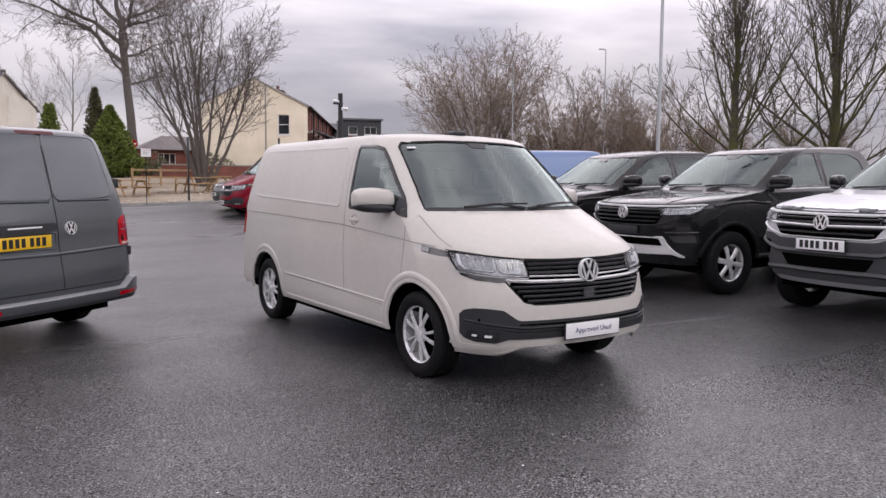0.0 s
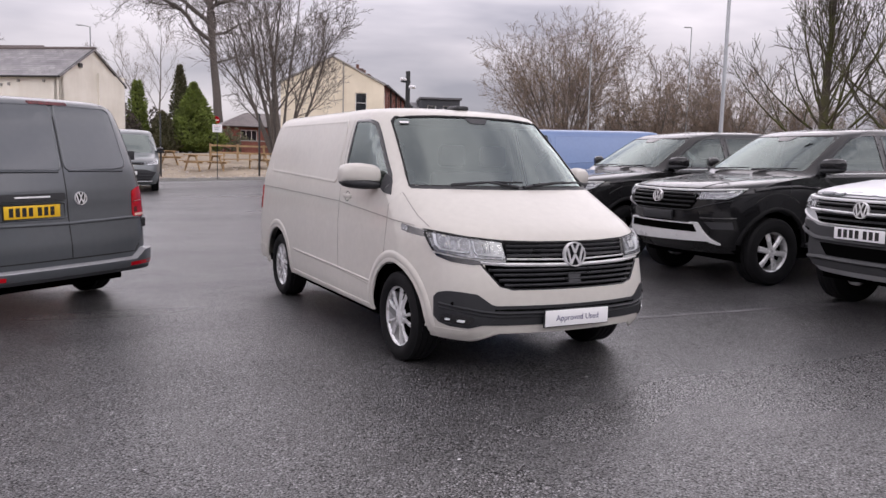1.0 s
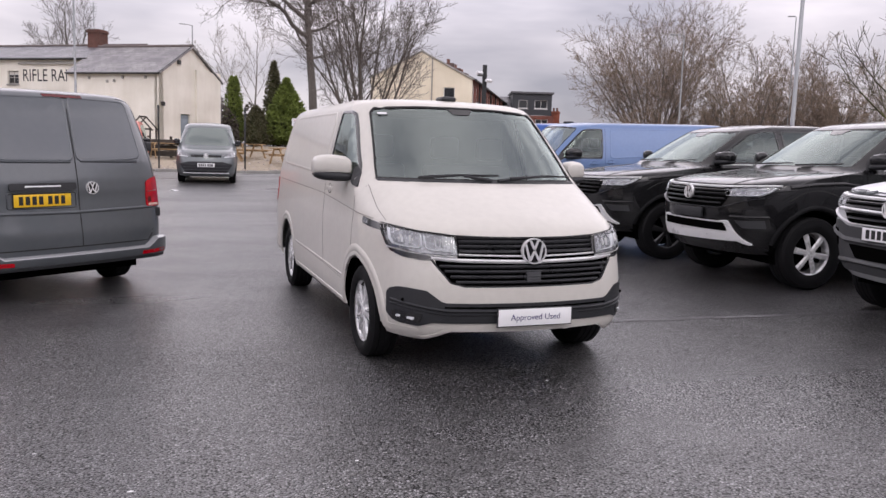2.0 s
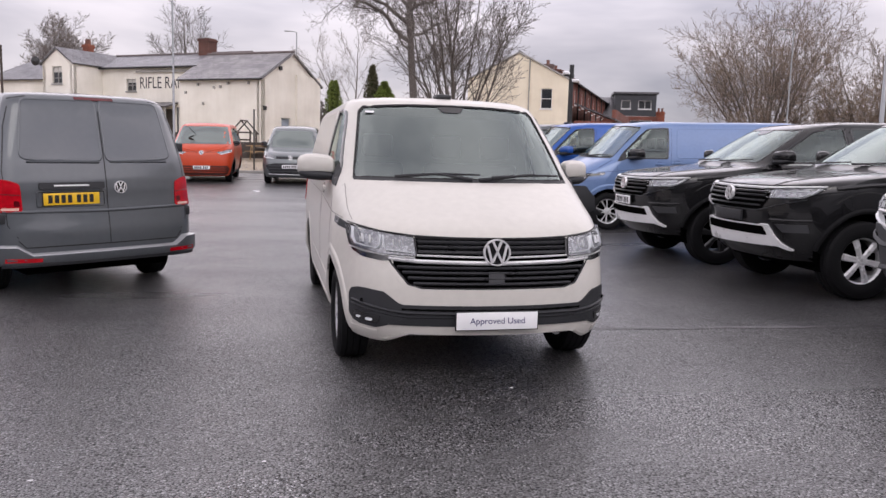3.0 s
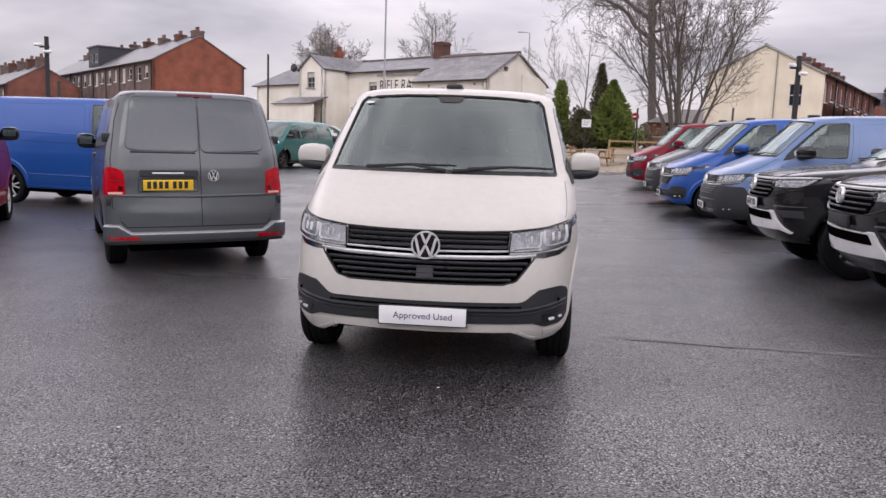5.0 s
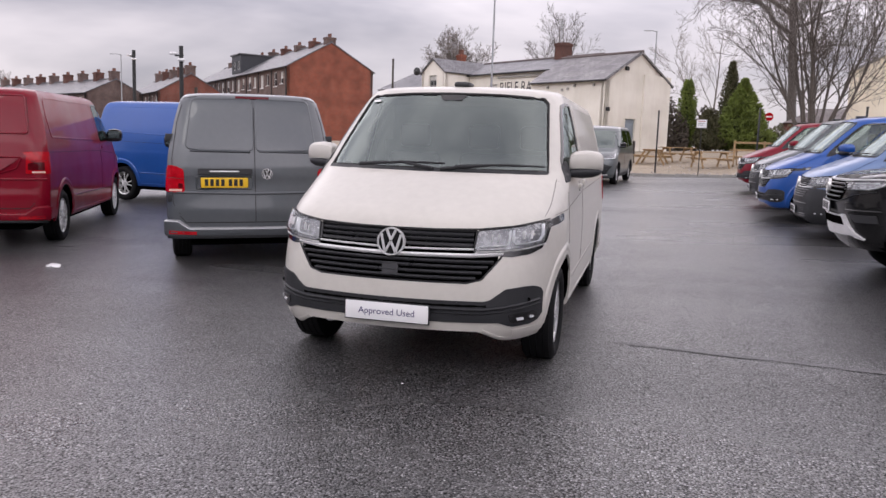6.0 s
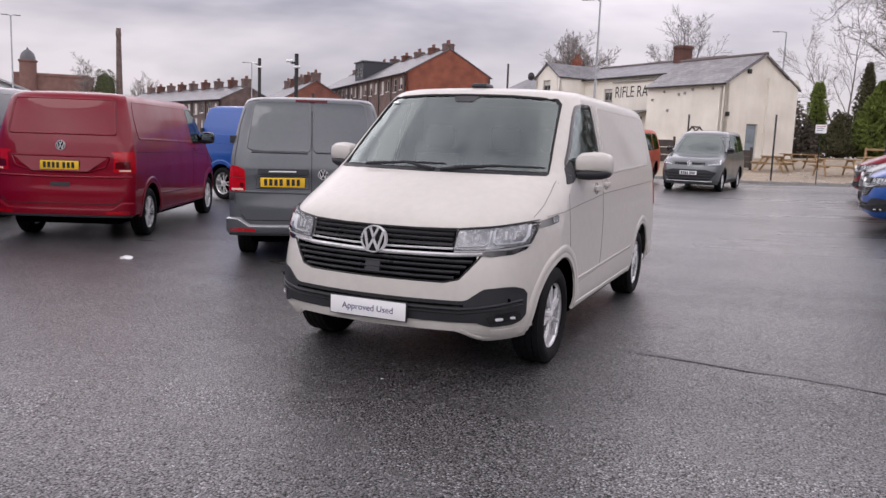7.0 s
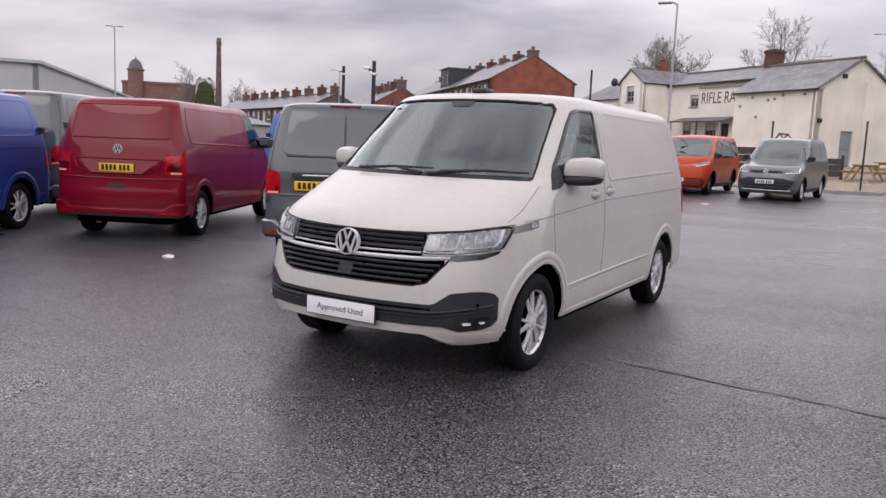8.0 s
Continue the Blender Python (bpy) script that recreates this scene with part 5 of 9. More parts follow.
    if bumper == "skid":
        sk = rounded([(-0.585, 0.75), (-0.50, 0.75), (-0.44, 0.735), (0.44, 0.735), (0.50, 0.75), (0.585, 0.75), (0.640, 0.645), (0.70, 0.568), (0.775, 0.505), (0.755, 0.500), (0.66, 0.540), (0.59, 0.582), (0.54, 0.608), (0.46, 0.600), (-0.46, 0.600), (-0.54, 0.608), (-0.59, 0.582), (-0.66, 0.540), (-0.755, 0.500), (-0.775, 0.505), (-0.70, 0.568), (-0.640, 0.645)], 0.008, 3)
        kp = skin("skid_plate", S, "f", sk, M["satin"], V, 0.030, 0.05, 0.07, "bright silver skid plate")
        skin("lower_intake", S, "f", rounded([(-0.535, 0.733), (0.535, 0.733), (0.575, 0.642), (-0.575, 0.642)], 0.015), M["dark"], kp, 0.036, 0.02, 0.08)
    else:
        lo = rounded([(-0.90, 0.45), (-0.93, 0.70), (-0.88, 0.90), (-0.62, 0.90), (-0.52, 0.86), (0.52, 0.86), (0.62, 0.90), (0.88, 0.90), (0.93, 0.70), (0.90, 0.45)], 0.04, 3)
        bp = skin("lower_bumper", S, "f", lo, M["bumper_grey"], V, 0.010, 0.03, 0.08, "grey textured lower bumper")
        skin("lower_intake", S, "f", rounded([(-0.50, 0.70), (0.50, 0.70), (0.42, 0.58), (-0.42, 0.58)], 0.02), M["dark"], bp, 0.014, 0.01, 0.08)
        strip("bumper_brow", S, "f", [(-0.86, 0.84), (-0.55, 0.74), (0.55, 0.74), (0.86, 0.84)], 0.05, M["bumper_grey"], bp, 0.006, 0.03, 0.08)
        strip("bumper_brow", S, "f", [(-0.86, 0.52), (-0.5, 0.55), (0.5, 0.55), (0.86, 0.52)], 0.05, M["bumper_grey"], bp, 0.006, 0.03, 0.08)
        for sg in (1, -1):
            skin("fog_recess", S, "f", [(sg * x, z) for x, z in rounded([(0.64, 0.82), (0.86, 0.84), (0.86, 0.68), (0.70, 0.66)], 0.02)], M["dark"], bp, 0.014, 0.01, 0.06)
    c = S.place("f", 0, 0.815, 0.028)
    if plate:
        number_plate(V, (0, c.y, 0.815), (0, -1, 0.05), (0, 0, 1), 0.52, 0.111, M["plate_w"])
    else:
        box("plate_holder", (-0.26, c.y - 0.002, 0.76), (0.26, c.y + 0.03, 0.87), M["plastic"], V, bevel=0.006)
    # load bed cover and tail
    box("bed_cover", (-0.84, 4.22, 1.268), (0.84, 5.28, 1.29), M["plastic"], V, bevel=0.008)
    if film:
        rng = random.Random(8)
        edge = [(-0.86 + 1.72 * k / 26, 1.152 + rng.uniform(0.0, 0.010) + (0.012 if k in (4, 5, 17, 18, 21) else 0.0)) for k in range(27)]
        fm = skin("bonnet_film", S, "f", edge + [(0.84, 1.258), (0.3, 1.262), (-0.3, 1.262), (-0.84, 1.258)], M["film"], V, 0.012, 0.004, 0.05, "white protective film with a torn front edge")
        for x, w in ((-0.60, 0.16), (-0.42, 0.10), (0.30, 0.14)):
            strip("torn_flap", S, "f", [(x, 1.150), (x + w * 0.4, 1.143), (x + w, 1.152)], 0.016, M["caddy"], fm, 0.014, 0.014, 0.03, "curled dark flap")
    return V


PICK_WHEELS = [(0.815, 0.95), (-0.815, 0.95), (0.815, 4.22), (-0.815, 4.22)]

# ---- small vans and a hatchback far off ----
CADDY_KEYS = [
    (0.22, 0.16, 0.84, 0.16, 0.30, 4.40, 0.12), (0.35, 0.04, 0.90, 0.18, 0.36, 4.48, 0.12), (0.60, 0.0, 0.925, 0.20, 0.40, 4.50, 0.12), (0.80, 0.05, 0.925, 0.22, 0.40, 4.49, 0.12),
    (0.90, 0.14, 0.92, 0.22, 0.36, 4.48, 0.12), (0.98, 0.38, 0.915, 0.20, 0.30, 4.47, 0.12), (1.06, 0.78, 0.905, 0.16, 0.22, 4.46, 0.12), (1.10, 0.95, 0.90, 0.14, 0.20, 4.45, 0.12),
    (1.35, 1.30, 0.84, 0.13, 0.18, 4.41, 0.12), (1.60, 1.66, 0.77, 0.13, 0.18, 4.36, 0.12), (1.72, 1.86, 0.73, 0.14, 0.18, 4.32, 0.12), (1.78, 2.05, 0.67, 0.15, 0.20, 4.24, 0.14), (1.80, 2.2, 0.60, 0.16, 0.22, 4.1, 0.16),
]
BUZZ_KEYS = [
    (0.22, 0.14, 0.86, 0.16, 0.30, 4.60, 0.12), (0.35, 0.03, 0.93, 0.18, 0.36, 4.68, 0.12), (0.60, 0.0, 0.975, 0.20, 0.42, 4.71, 0.12), (0.90, 0.03, 0.985, 0.22, 0.44, 4.71, 0.12),
    (1.05, 0.09, 0.98, 0.22, 0.42, 4.70, 0.12), (1.15, 0.20, 0.97, 0.20, 0.36, 4.69, 0.12), (1.22, 0.34, 0.96, 0.18, 0.30, 4.68, 0.12), (1.27, 0.46, 0.95, 0.16, 0.26, 4.67, 0.12),
    (1.50, 0.80, 0.90, 0.15, 0.22, 4.63, 0.12), (1.75, 1.20, 0.83, 0.15, 0.20, 4.56, 0.12), (1.86, 1.42, 0.78, 0.16, 0.20, 4.50, 0.13), (1.91, 1.60, 0.72, 0.17, 0.22, 4.42, 0.15), (1.93, 1.8, 0.62, 0.18, 0.24, 4.3, 0.18),
]
HATCH_KEYS = [
    (0.20, 0.20, 0.80, 0.18, 0.36, 4.05, 0.14), (0.35, 0.05, 0.87, 0.20, 0.40, 4.18, 0.14), (0.60, 0.02, 0.89, 0.22, 0.44, 4.22, 0.14), (0.75, 0.10, 0.89, 0.22, 0.40, 4.22, 0.14),
    (0.85, 0.45, 0.88, 0.20, 0.30, 4.20, 0.14), (0.92, 0.95, 0.87, 0.16, 0.22, 4.17, 0.14), (0.97, 1.10, 0.85, 0.14, 0.20, 4.12, 0.14), (1.20, 1.55, 0.74, 0.13, 0.18, 3.85, 0.14),
    (1.36, 1.90, 0.66, 0.14, 0.18, 3.62, 0.14), (1.42, 2.15, 0.58, 0.15, 0.2, 3.4, 0.16), (1.44, 2.4, 0.48, 0.15, 0.2, 3.2, 0.18),
]


def small_car(name, label, category, color, keys, ws, windows, wheels, wr, lamp, grille, plate=(0.52, 0.48), badge_at=None, lower=None, rear_window=None, lower_m="plastic", rims=(5, "twin")):
    """A car that is seen only from far off: body, panes, lamps, grille, plate and wheels."""
    V = thing(name, label, category)
    S = Shell(keys)
    pm = M[color]
    k = S.k[:, 0]
    zl = sorted(set([round(float(z), 3) for z in k] + [round(float(z), 3) for z in np.linspace(k[0], k[-1], 26)]))
    body_mesh(S, "body", pm, V, [(y, wr) for y in wheels], wr + 0.06, zl, ny=64, key=name)
    box("underbody", (-0.75, 0.4, 0.20), (0.75, float(S.k[2, 5]) - 0.3, 0.34), M["dark"], V)
    for sd, fc in ((1, "s"), (-1, "o")):
        for y in wheels:
            arch_lip(S, fc, y, wr, wr + 0.075, 0.04, M["plastic"] if lower else pm, V, 0.0, 0.016, 0.25)
            arch_liner(V, y, wr, wr + 0.06, 0.90, sd)
            wheel(V, sd * 0.79, y, wr, 0.21, wr * 0.68, rims, sd)
        for w in windows:
            skin("side_window", S, fc, rounded(w, 0.04, 3), M["privacy"], V, 0.004, 0.008, 0.15)
        front = windows[0]
        strip("shut_line", S, fc, [(front[-1][0] + 0.05, front[-1][1]), (front[-1][0] + 0.05, 0.4)], 0.010, M["seam"], V, 0.001, 0.001, 0.1)
        door_mirror(S, V, sd, front[0][0] + 0.10, front[0][1] + 0.06, S.at(front[0][1])[1] - 0.02, S.at(front[0][1])[1] + 0.18, M["gloss_black"], 0.16, 0.10)
        hl = skin("headlight", S, "f", [(sd * x, z) for x, z in lamp], M["lamp_grey"], V, 0.006, 0.012, 0.06)
        strip("light_guide", S, "f", [(sd * x, z) for x, z in lamp[1:]], 0.022, M["lamp_white"], hl, 0.008, 0.010, 0.05)
        skin("tail_light", S, "r", [(sd * x, z) for x, z in [(0.70, 0.80), (0.86, 0.80), (0.84, 1.05), (0.72, 1.0)]], M["redlens"], V, 0.008, 0.012, 0.06)
        if lower:
            strip("sill_cladding", S, fc, [(wheels[0] + 0.42, 0.30), (wheels[1] - 0.42, 0.30)], 0.12, M["plastic"], V, 0.0, 0.012, 0.2)
    skin("windscreen", S, "f", rounded(ws, 0.05, 4), M["screen"], V, 0.004, 0.008, 0.12)
    if grille:
        gp = skin("grille", S, "f", grille, M["gloss_black"], V, 0.006, 0.012, 0.08)
        zs = [p[1] for p in grille]
        for i in range(1, 4):
            z = min(zs) + (max(zs) - min(zs)) * i / 4
            w = max(abs(p[0]) for p in grille) * 0.8
            strip("slat", S, "f", [(-w, z), (w, z)], 0.012, M["plastic"], gp, 0.006, 0.008, 0.1)
    if name == "electric_minibus":
        for sg in (1, -1):
            strip("bonnet_fold", S, "f", [(sg * 0.10, 0.985), (sg * 0.46, 1.005), (sg * 0.90, 1.10)], 0.012, M["seam"], V, 0.002, 0.002, 0.05)
            strip("bonnet_ridge", S, "f", [(sg * 0.16, 1.03), (sg * 0.55, 1.10), (sg * 0.80, 1.20)], 0.05, pm, V, -0.004, 0.022, 0.05)
    if lower:
        lb = skin("lower_bumper", S, "f", lower, M[lower_m], V, 0.008, 0.014, 0.09)
        zs, wide = [p[1] for p in lower], max(p[0] for p in lower) * 0.86
        for i in range(1, 4):
            z = min(zs) + (max(zs) - min(zs)) * i / 4
            strip("lower_slat", S, "f", [(-wide, z), (wide, z)], 0.014, M["slat"] if lower_m == "plastic" else pm, lb, 0.010, 0.008, 0.1)
        strip("lower_bar", S, "f", [(-wide, min(zs) - 0.01), (wide, min(zs) - 0.01)], 0.026, M["satin"] if lower_m == "plastic" else M["plastic"], V, 0.004, 0.014, 0.1)
    if rear_window:
        skin("rear_window", S, "r", rounded(rear_window, 0.05, 3), M["privacy"], V, 0.004, 0.008, 0.12)
    if badge_at:
        badge(V, S.place("f", 0, badge_at, 0.012), (0, -1, 0.15), 0.075)
    c = S.place("f", 0, plate[1], 0.02)
    number_plate(V, (0, c.y, plate[1]), (0, -1, 0), (0, 0, 1), plate[0], 0.111, M["plate_w"])
    return V


def caddy(label, color):
    return small_car("compact_van", label, "van", color, CADDY_KEYS, [(-0.72, 1.13), (-0.60, 1.66), (0.60, 1.66), (0.72, 1.13)],
                     [[(1.25, 1.16), (1.75, 1.62), (2.02, 1.66), (2.10, 1.16)], [(2.20, 1.16), (2.18, 1.67), (3.15, 1.68), (3.18, 1.16)], [(3.30, 1.18), (3.28, 1.68), (4.05, 1.66), (4.14, 1.20)]],
                     (0.88, 3.64), 0.325, [(0.48, 0.86), (0.84, 0.95), (0.86, 0.82), (0.55, 0.80)], [(-0.46, 0.86), (0.46, 0.86), (0.46, 0.79), (-0.46, 0.79)], (0.52, 0.56), 0.83,
                     [(-0.62, 0.33), (-0.80, 0.58), (-0.5, 0.66), (0.5, 0.66), (0.80, 0.58), (0.62, 0.33)])


def buzz(label, color):
    return small_car("electric_minibus", label, "minibus", color, BUZZ_KEYS, [(-0.90, 1.25), (-0.73, 1.83), (0.73, 1.83), (0.90, 1.25)],
                     [[(0.95, 1.22), (1.50, 1.72), (1.95, 1.77), (2.00, 1.20)], [(2.10, 1.20), (2.06, 1.78), (3.30, 1.80), (3.34, 1.20)], [(3.44, 1.20), (3.42, 1.80), (4.30, 1.76), (4.40, 1.24)]],
                     (0.86, 3.85), 0.365, [(0.46, 0.985), (0.90, 1.085), (0.92, 1.005), (0.60, 0.925)], None, (0.52, 0.50), 0.98,
                     [(-0.78, 0.28), (-0.86, 0.45), (-0.80, 0.56), (0.80, 0.56), (0.86, 0.45), (0.78, 0.28)], [(-0.68, 1.25), (0.68, 1.25), (0.60, 1.75), (-0.60, 1.75)], "mesh_orange" if color == "orange" else "plastic", (6, "fan"))


def hatchback(label, color):
    return small_car("hatchback", label, "car", color, HATCH_KEYS, [(-0.72, 0.99), (-0.54, 1.33), (0.54, 1.33), (0.72, 0.99)],
                     [[(1.45, 0.98), (1.95, 1.28), (2.35, 1.33), (2.40, 0.98)], [(2.48, 0.98), (2.45, 1.33), (3.05, 1.28), (3.40, 1.02)]],
                     (0.80, 3.35), 0.31, [(0.45, 0.66), (0.82, 0.78), (0.84, 0.68), (0.52, 0.60)], [(-0.4, 0.62), (0.4, 0.62), (0.36, 0.5), (-0.36, 0.5)], (0.5, 0.42), 0.66)


# ---- ground ----
KERB = [(40.0, 18.6), (5.0, 28.0), (-10.0, 32.0), (-70.0, 48.0)]


def ground():
    """One sheet from the yard to the horizon; the earth behind the kerb is a hand higher."""
    xs = sorted(set([-4000, -1500, -600, -300, -160, -100, 100, 160, 300, 600, 1500, 4000] + [-75 + 2.5 * i for i in range(61)] + [-12 + 0.8 * i for i in range(31)]))
    ys = sorted(set([-4000, -1500, -500, -200, -80, -40, -20, -10, 100, 160, 300, 600, 1500, 4000] + [-6 + 2.0 * i for i in range(45)]))
    verts = [(x, y, ground_z(x, y)) for y in ys for x in xs]
    n = len(xs)
    faces = [[j * n + i, j * n + i + 1, (j + 1) * n + i + 1, (j + 1) * n + i] for j in range(len(ys) - 1) for i in range(n - 1)]
    ob = raw("ground", verts, faces, [M["asphalt"]], None, "", 60)
    tagged(ob, "dark damp asphalt yard with pale stone chips", "ground", "", "structure")


ground()


# ---- building materials ----
def brick_mat(name, c1, c2, mortar, sooty=0.0):
    m = bpy.data.materials.new(name)
    m.use_nodes = True
    nt = m.node_tree
    N, L = nt.nodes.new, nt.links.new
    b = nt.nodes["Principled BSDF"]
    co, br, no, mx, mp = N("ShaderNodeTexCoord"), N("ShaderNodeTexBrick"), N("ShaderNodeTexNoise"), N("ShaderNodeMix"), N("ShaderNodeMapping")
    sep, cmb, ad = N("ShaderNodeSeparateXYZ"), N("ShaderNodeCombineXYZ"), N("ShaderNodeMath")
    L(co.outputs["Object"], sep.inputs[0])
    L(sep.outputs[0], ad.inputs[0])
    L(sep.outputs[1], ad.inputs[1])
    L(ad.outputs[0], cmb.inputs[0])
    L(sep.outputs[2], cmb.inputs[1])
    L(cmb.outputs[0], br.inputs["Vector"])
    br.inputs["Color1"].default_value, br.inputs["Color2"].default_value, br.inputs["Mortar"].default_value = (*c1, 1), (*c2, 1), (*mortar, 1)
    br.inputs["Scale"].default_value, br.inputs["Mortar Size"].default_value = 1.0, 0.010
    br.inputs["Brick Width"].default_value, br.inputs["Row Height"].default_value = 0.225, 0.075
    no.inputs["Scale"].default_value, no.inputs["Detail"].default_value = 0.8, 6
    L(co.outputs["Object"], no.inputs["Vector"])
    mx.data_type, mx.blend_type = "RGBA", "MULTIPLY"
    rp = N("ShaderNodeValToRGB")
    rp.color_ramp.elements[0].position, rp.color_ramp.elements[0].color = 0.3, (0.62 - sooty, 0.60 - sooty, 0.60 - sooty, 1)
    rp.color_ramp.elements[1].position, rp.color_ramp.elements[1].color = 0.7, (1.1, 1.1, 1.1, 1)
    L(no.outputs[0], rp.inputs[0])
    mx.inputs[0].default_value = 1.0
    L(br.outputs[0], mx.inputs[6])
    L(rp.outputs[0], mx.inputs[7])
    L(mx.outputs[2], b.inputs["Base Color"])
    b.inputs["Roughness"].default_value = 0.85
    bp = N("ShaderNodeBump")
    bp.inputs["Strength"].default_value, bp.inputs["Distance"].default_value = 0.5, 0.01
    L(br.outputs["Fac"], bp.inputs["Height"])
    bp.invert = True
    L(bp.outputs[0], b.inputs["Normal"])
    return m


def slate_mat(name, c, w=0.30, h=0.22):
    """Courses of slates that run along x, by the slope's height."""
    m = bpy.data.materials.new(name)
    m.use_nodes = True
    nt = m.node_tree
    N, L = nt.nodes.new, nt.links.new
    b = nt.nodes["Principled BSDF"]
    co, br, no, mx, mp = N("ShaderNodeTexCoord"), N("ShaderNodeTexBrick"), N("ShaderNodeTexNoise"), N("ShaderNodeMix"), N("ShaderNodeMapping")
    L(co.outputs["UV"], br.inputs["Vector"])
    br.inputs["Scale"].default_value = 1.0
    br.inputs["Color1"].default_value, br.inputs["Color2"].default_value, br.inputs["Mortar"].default_value = (*[v * 1.15 for v in c], 1), (*[v * 0.8 for v in c], 1), (*[v * 0.45 for v in c], 1)
    br.inputs["Brick Width"].default_value, br.inputs["Row Height"].default_value, br.inputs["Mortar Size"].default_value = w, h, 0.014
    no.inputs["Scale"].default_value, no.inputs["Detail"].default_value = 1.1, 7
    L(co.outputs["Object"], no.inputs["Vector"])
    rp = N("ShaderNodeValToRGB")
    rp.color_ramp.elements[0].position, rp.color_ramp.elements[0].color = 0.35, (0.72, 0.72, 0.74, 1)
    rp.color_ramp.elements[1].position, rp.color_ramp.elements[1].color = 0.72, (1.25, 1.25, 1.22, 1)
    L(no.outputs[0], rp.inputs[0])
    mx.data_type, mx.blend_type = "RGBA", "MULTIPLY"
    mx.inputs[0].default_value = 1.0
    L(br.outputs[0], mx.inputs[6])
    L(rp.outputs[0], mx.inputs[7])
    L(mx.outputs[2], b.inputs["Base Color"])
    b.inputs["Roughness"].default_value = 0.42
    bp = N("ShaderNodeBump")
    bp.inputs["Strength"].default_value, bp.inputs["Distance"].default_value = 0.6, 0.012
    bp.invert = True
    L(br.outputs["Fac"], bp.inputs["Height"])
    L(bp.outputs[0], b.inputs["Normal"])
    return m


def render_mat(name, color):
    """Painted render with rain streaks and grime patches."""
    m = bpy.data.materials.new(name)
    m.use_nodes = True
    nt = m.node_tree
    N, L = nt.nodes.new, nt.links.new
    b = nt.nodes["Principled BSDF"]
    co, mp, n1, n2, mx, m2 = N("ShaderNodeTexCoord"), N("ShaderNodeMapping"), N("ShaderNodeTexNoise"), N("ShaderNodeTexNoise"), N("ShaderNodeMix"), N("ShaderNodeMix")
    mp.inputs["Scale"].default_value = (2.4, 2.4, 0.22)
    L(co.outputs["Object"], mp.inputs[0])
    L(mp.outputs[0], n1.inputs["Vector"])
    L(co.outputs["Object"], n2.inputs["Vector"])
    n1.inputs["Scale"].default_value, n1.inputs["Detail"].default_value = 1.6, 6
    n2.inputs["Scale"].default_value, n2.inputs["Detail"].default_value = 0.55, 7
    r1, r2 = N("ShaderNodeValToRGB"), N("ShaderNodeValToRGB")
    r1.color_ramp.elements[0].position, r1.color_ramp.elements[0].color = 0.30, (0.965, 0.96, 0.95, 1)
    r1.color_ramp.elements[1].position, r1.color_ramp.elements[1].color = 0.6, (1.0, 1.0, 1.0, 1)
    r2.color_ramp.elements[0].position, r2.color_ramp.elements[0].color = 0.35, (0.88, 0.87, 0.85, 1)
    r2.color_ramp.elements[1].position, r2.color_ramp.elements[1].color = 0.65, (1.04, 1.04, 1.04, 1)
    L(n1.outputs[0], r1.inputs[0])
    L(n2.outputs[0], r2.inputs[0])
    for x in (mx, m2):
        x.data_type, x.blend_type = "RGBA", "MULTIPLY"
        x.inputs[0].default_value = 1.0
    mx.inputs[6].default_value = (*color, 1)
    L(r1.outputs[0], mx.inputs[7])
    L(mx.outputs[2], m2.inputs[6])
    L(r2.outputs[0], m2.inputs[7])
    L(m2.outputs[2], b.inputs["Base Color"])
    b.inputs["Roughness"].default_value = 0.8
    nb, bp = N("ShaderNodeTexNoise"), N("ShaderNodeBump")
    nb.inputs["Scale"].default_value = 18
    L(co.outputs["Object"], nb.inputs["Vector"])
    L(nb.outputs[0], bp.inputs["Height"])
    bp.inputs["Strength"].default_value, bp.inputs["Distance"].default_value = 0.3, 0.02
    L(bp.outputs[0], b.inputs["Normal"])
    return m


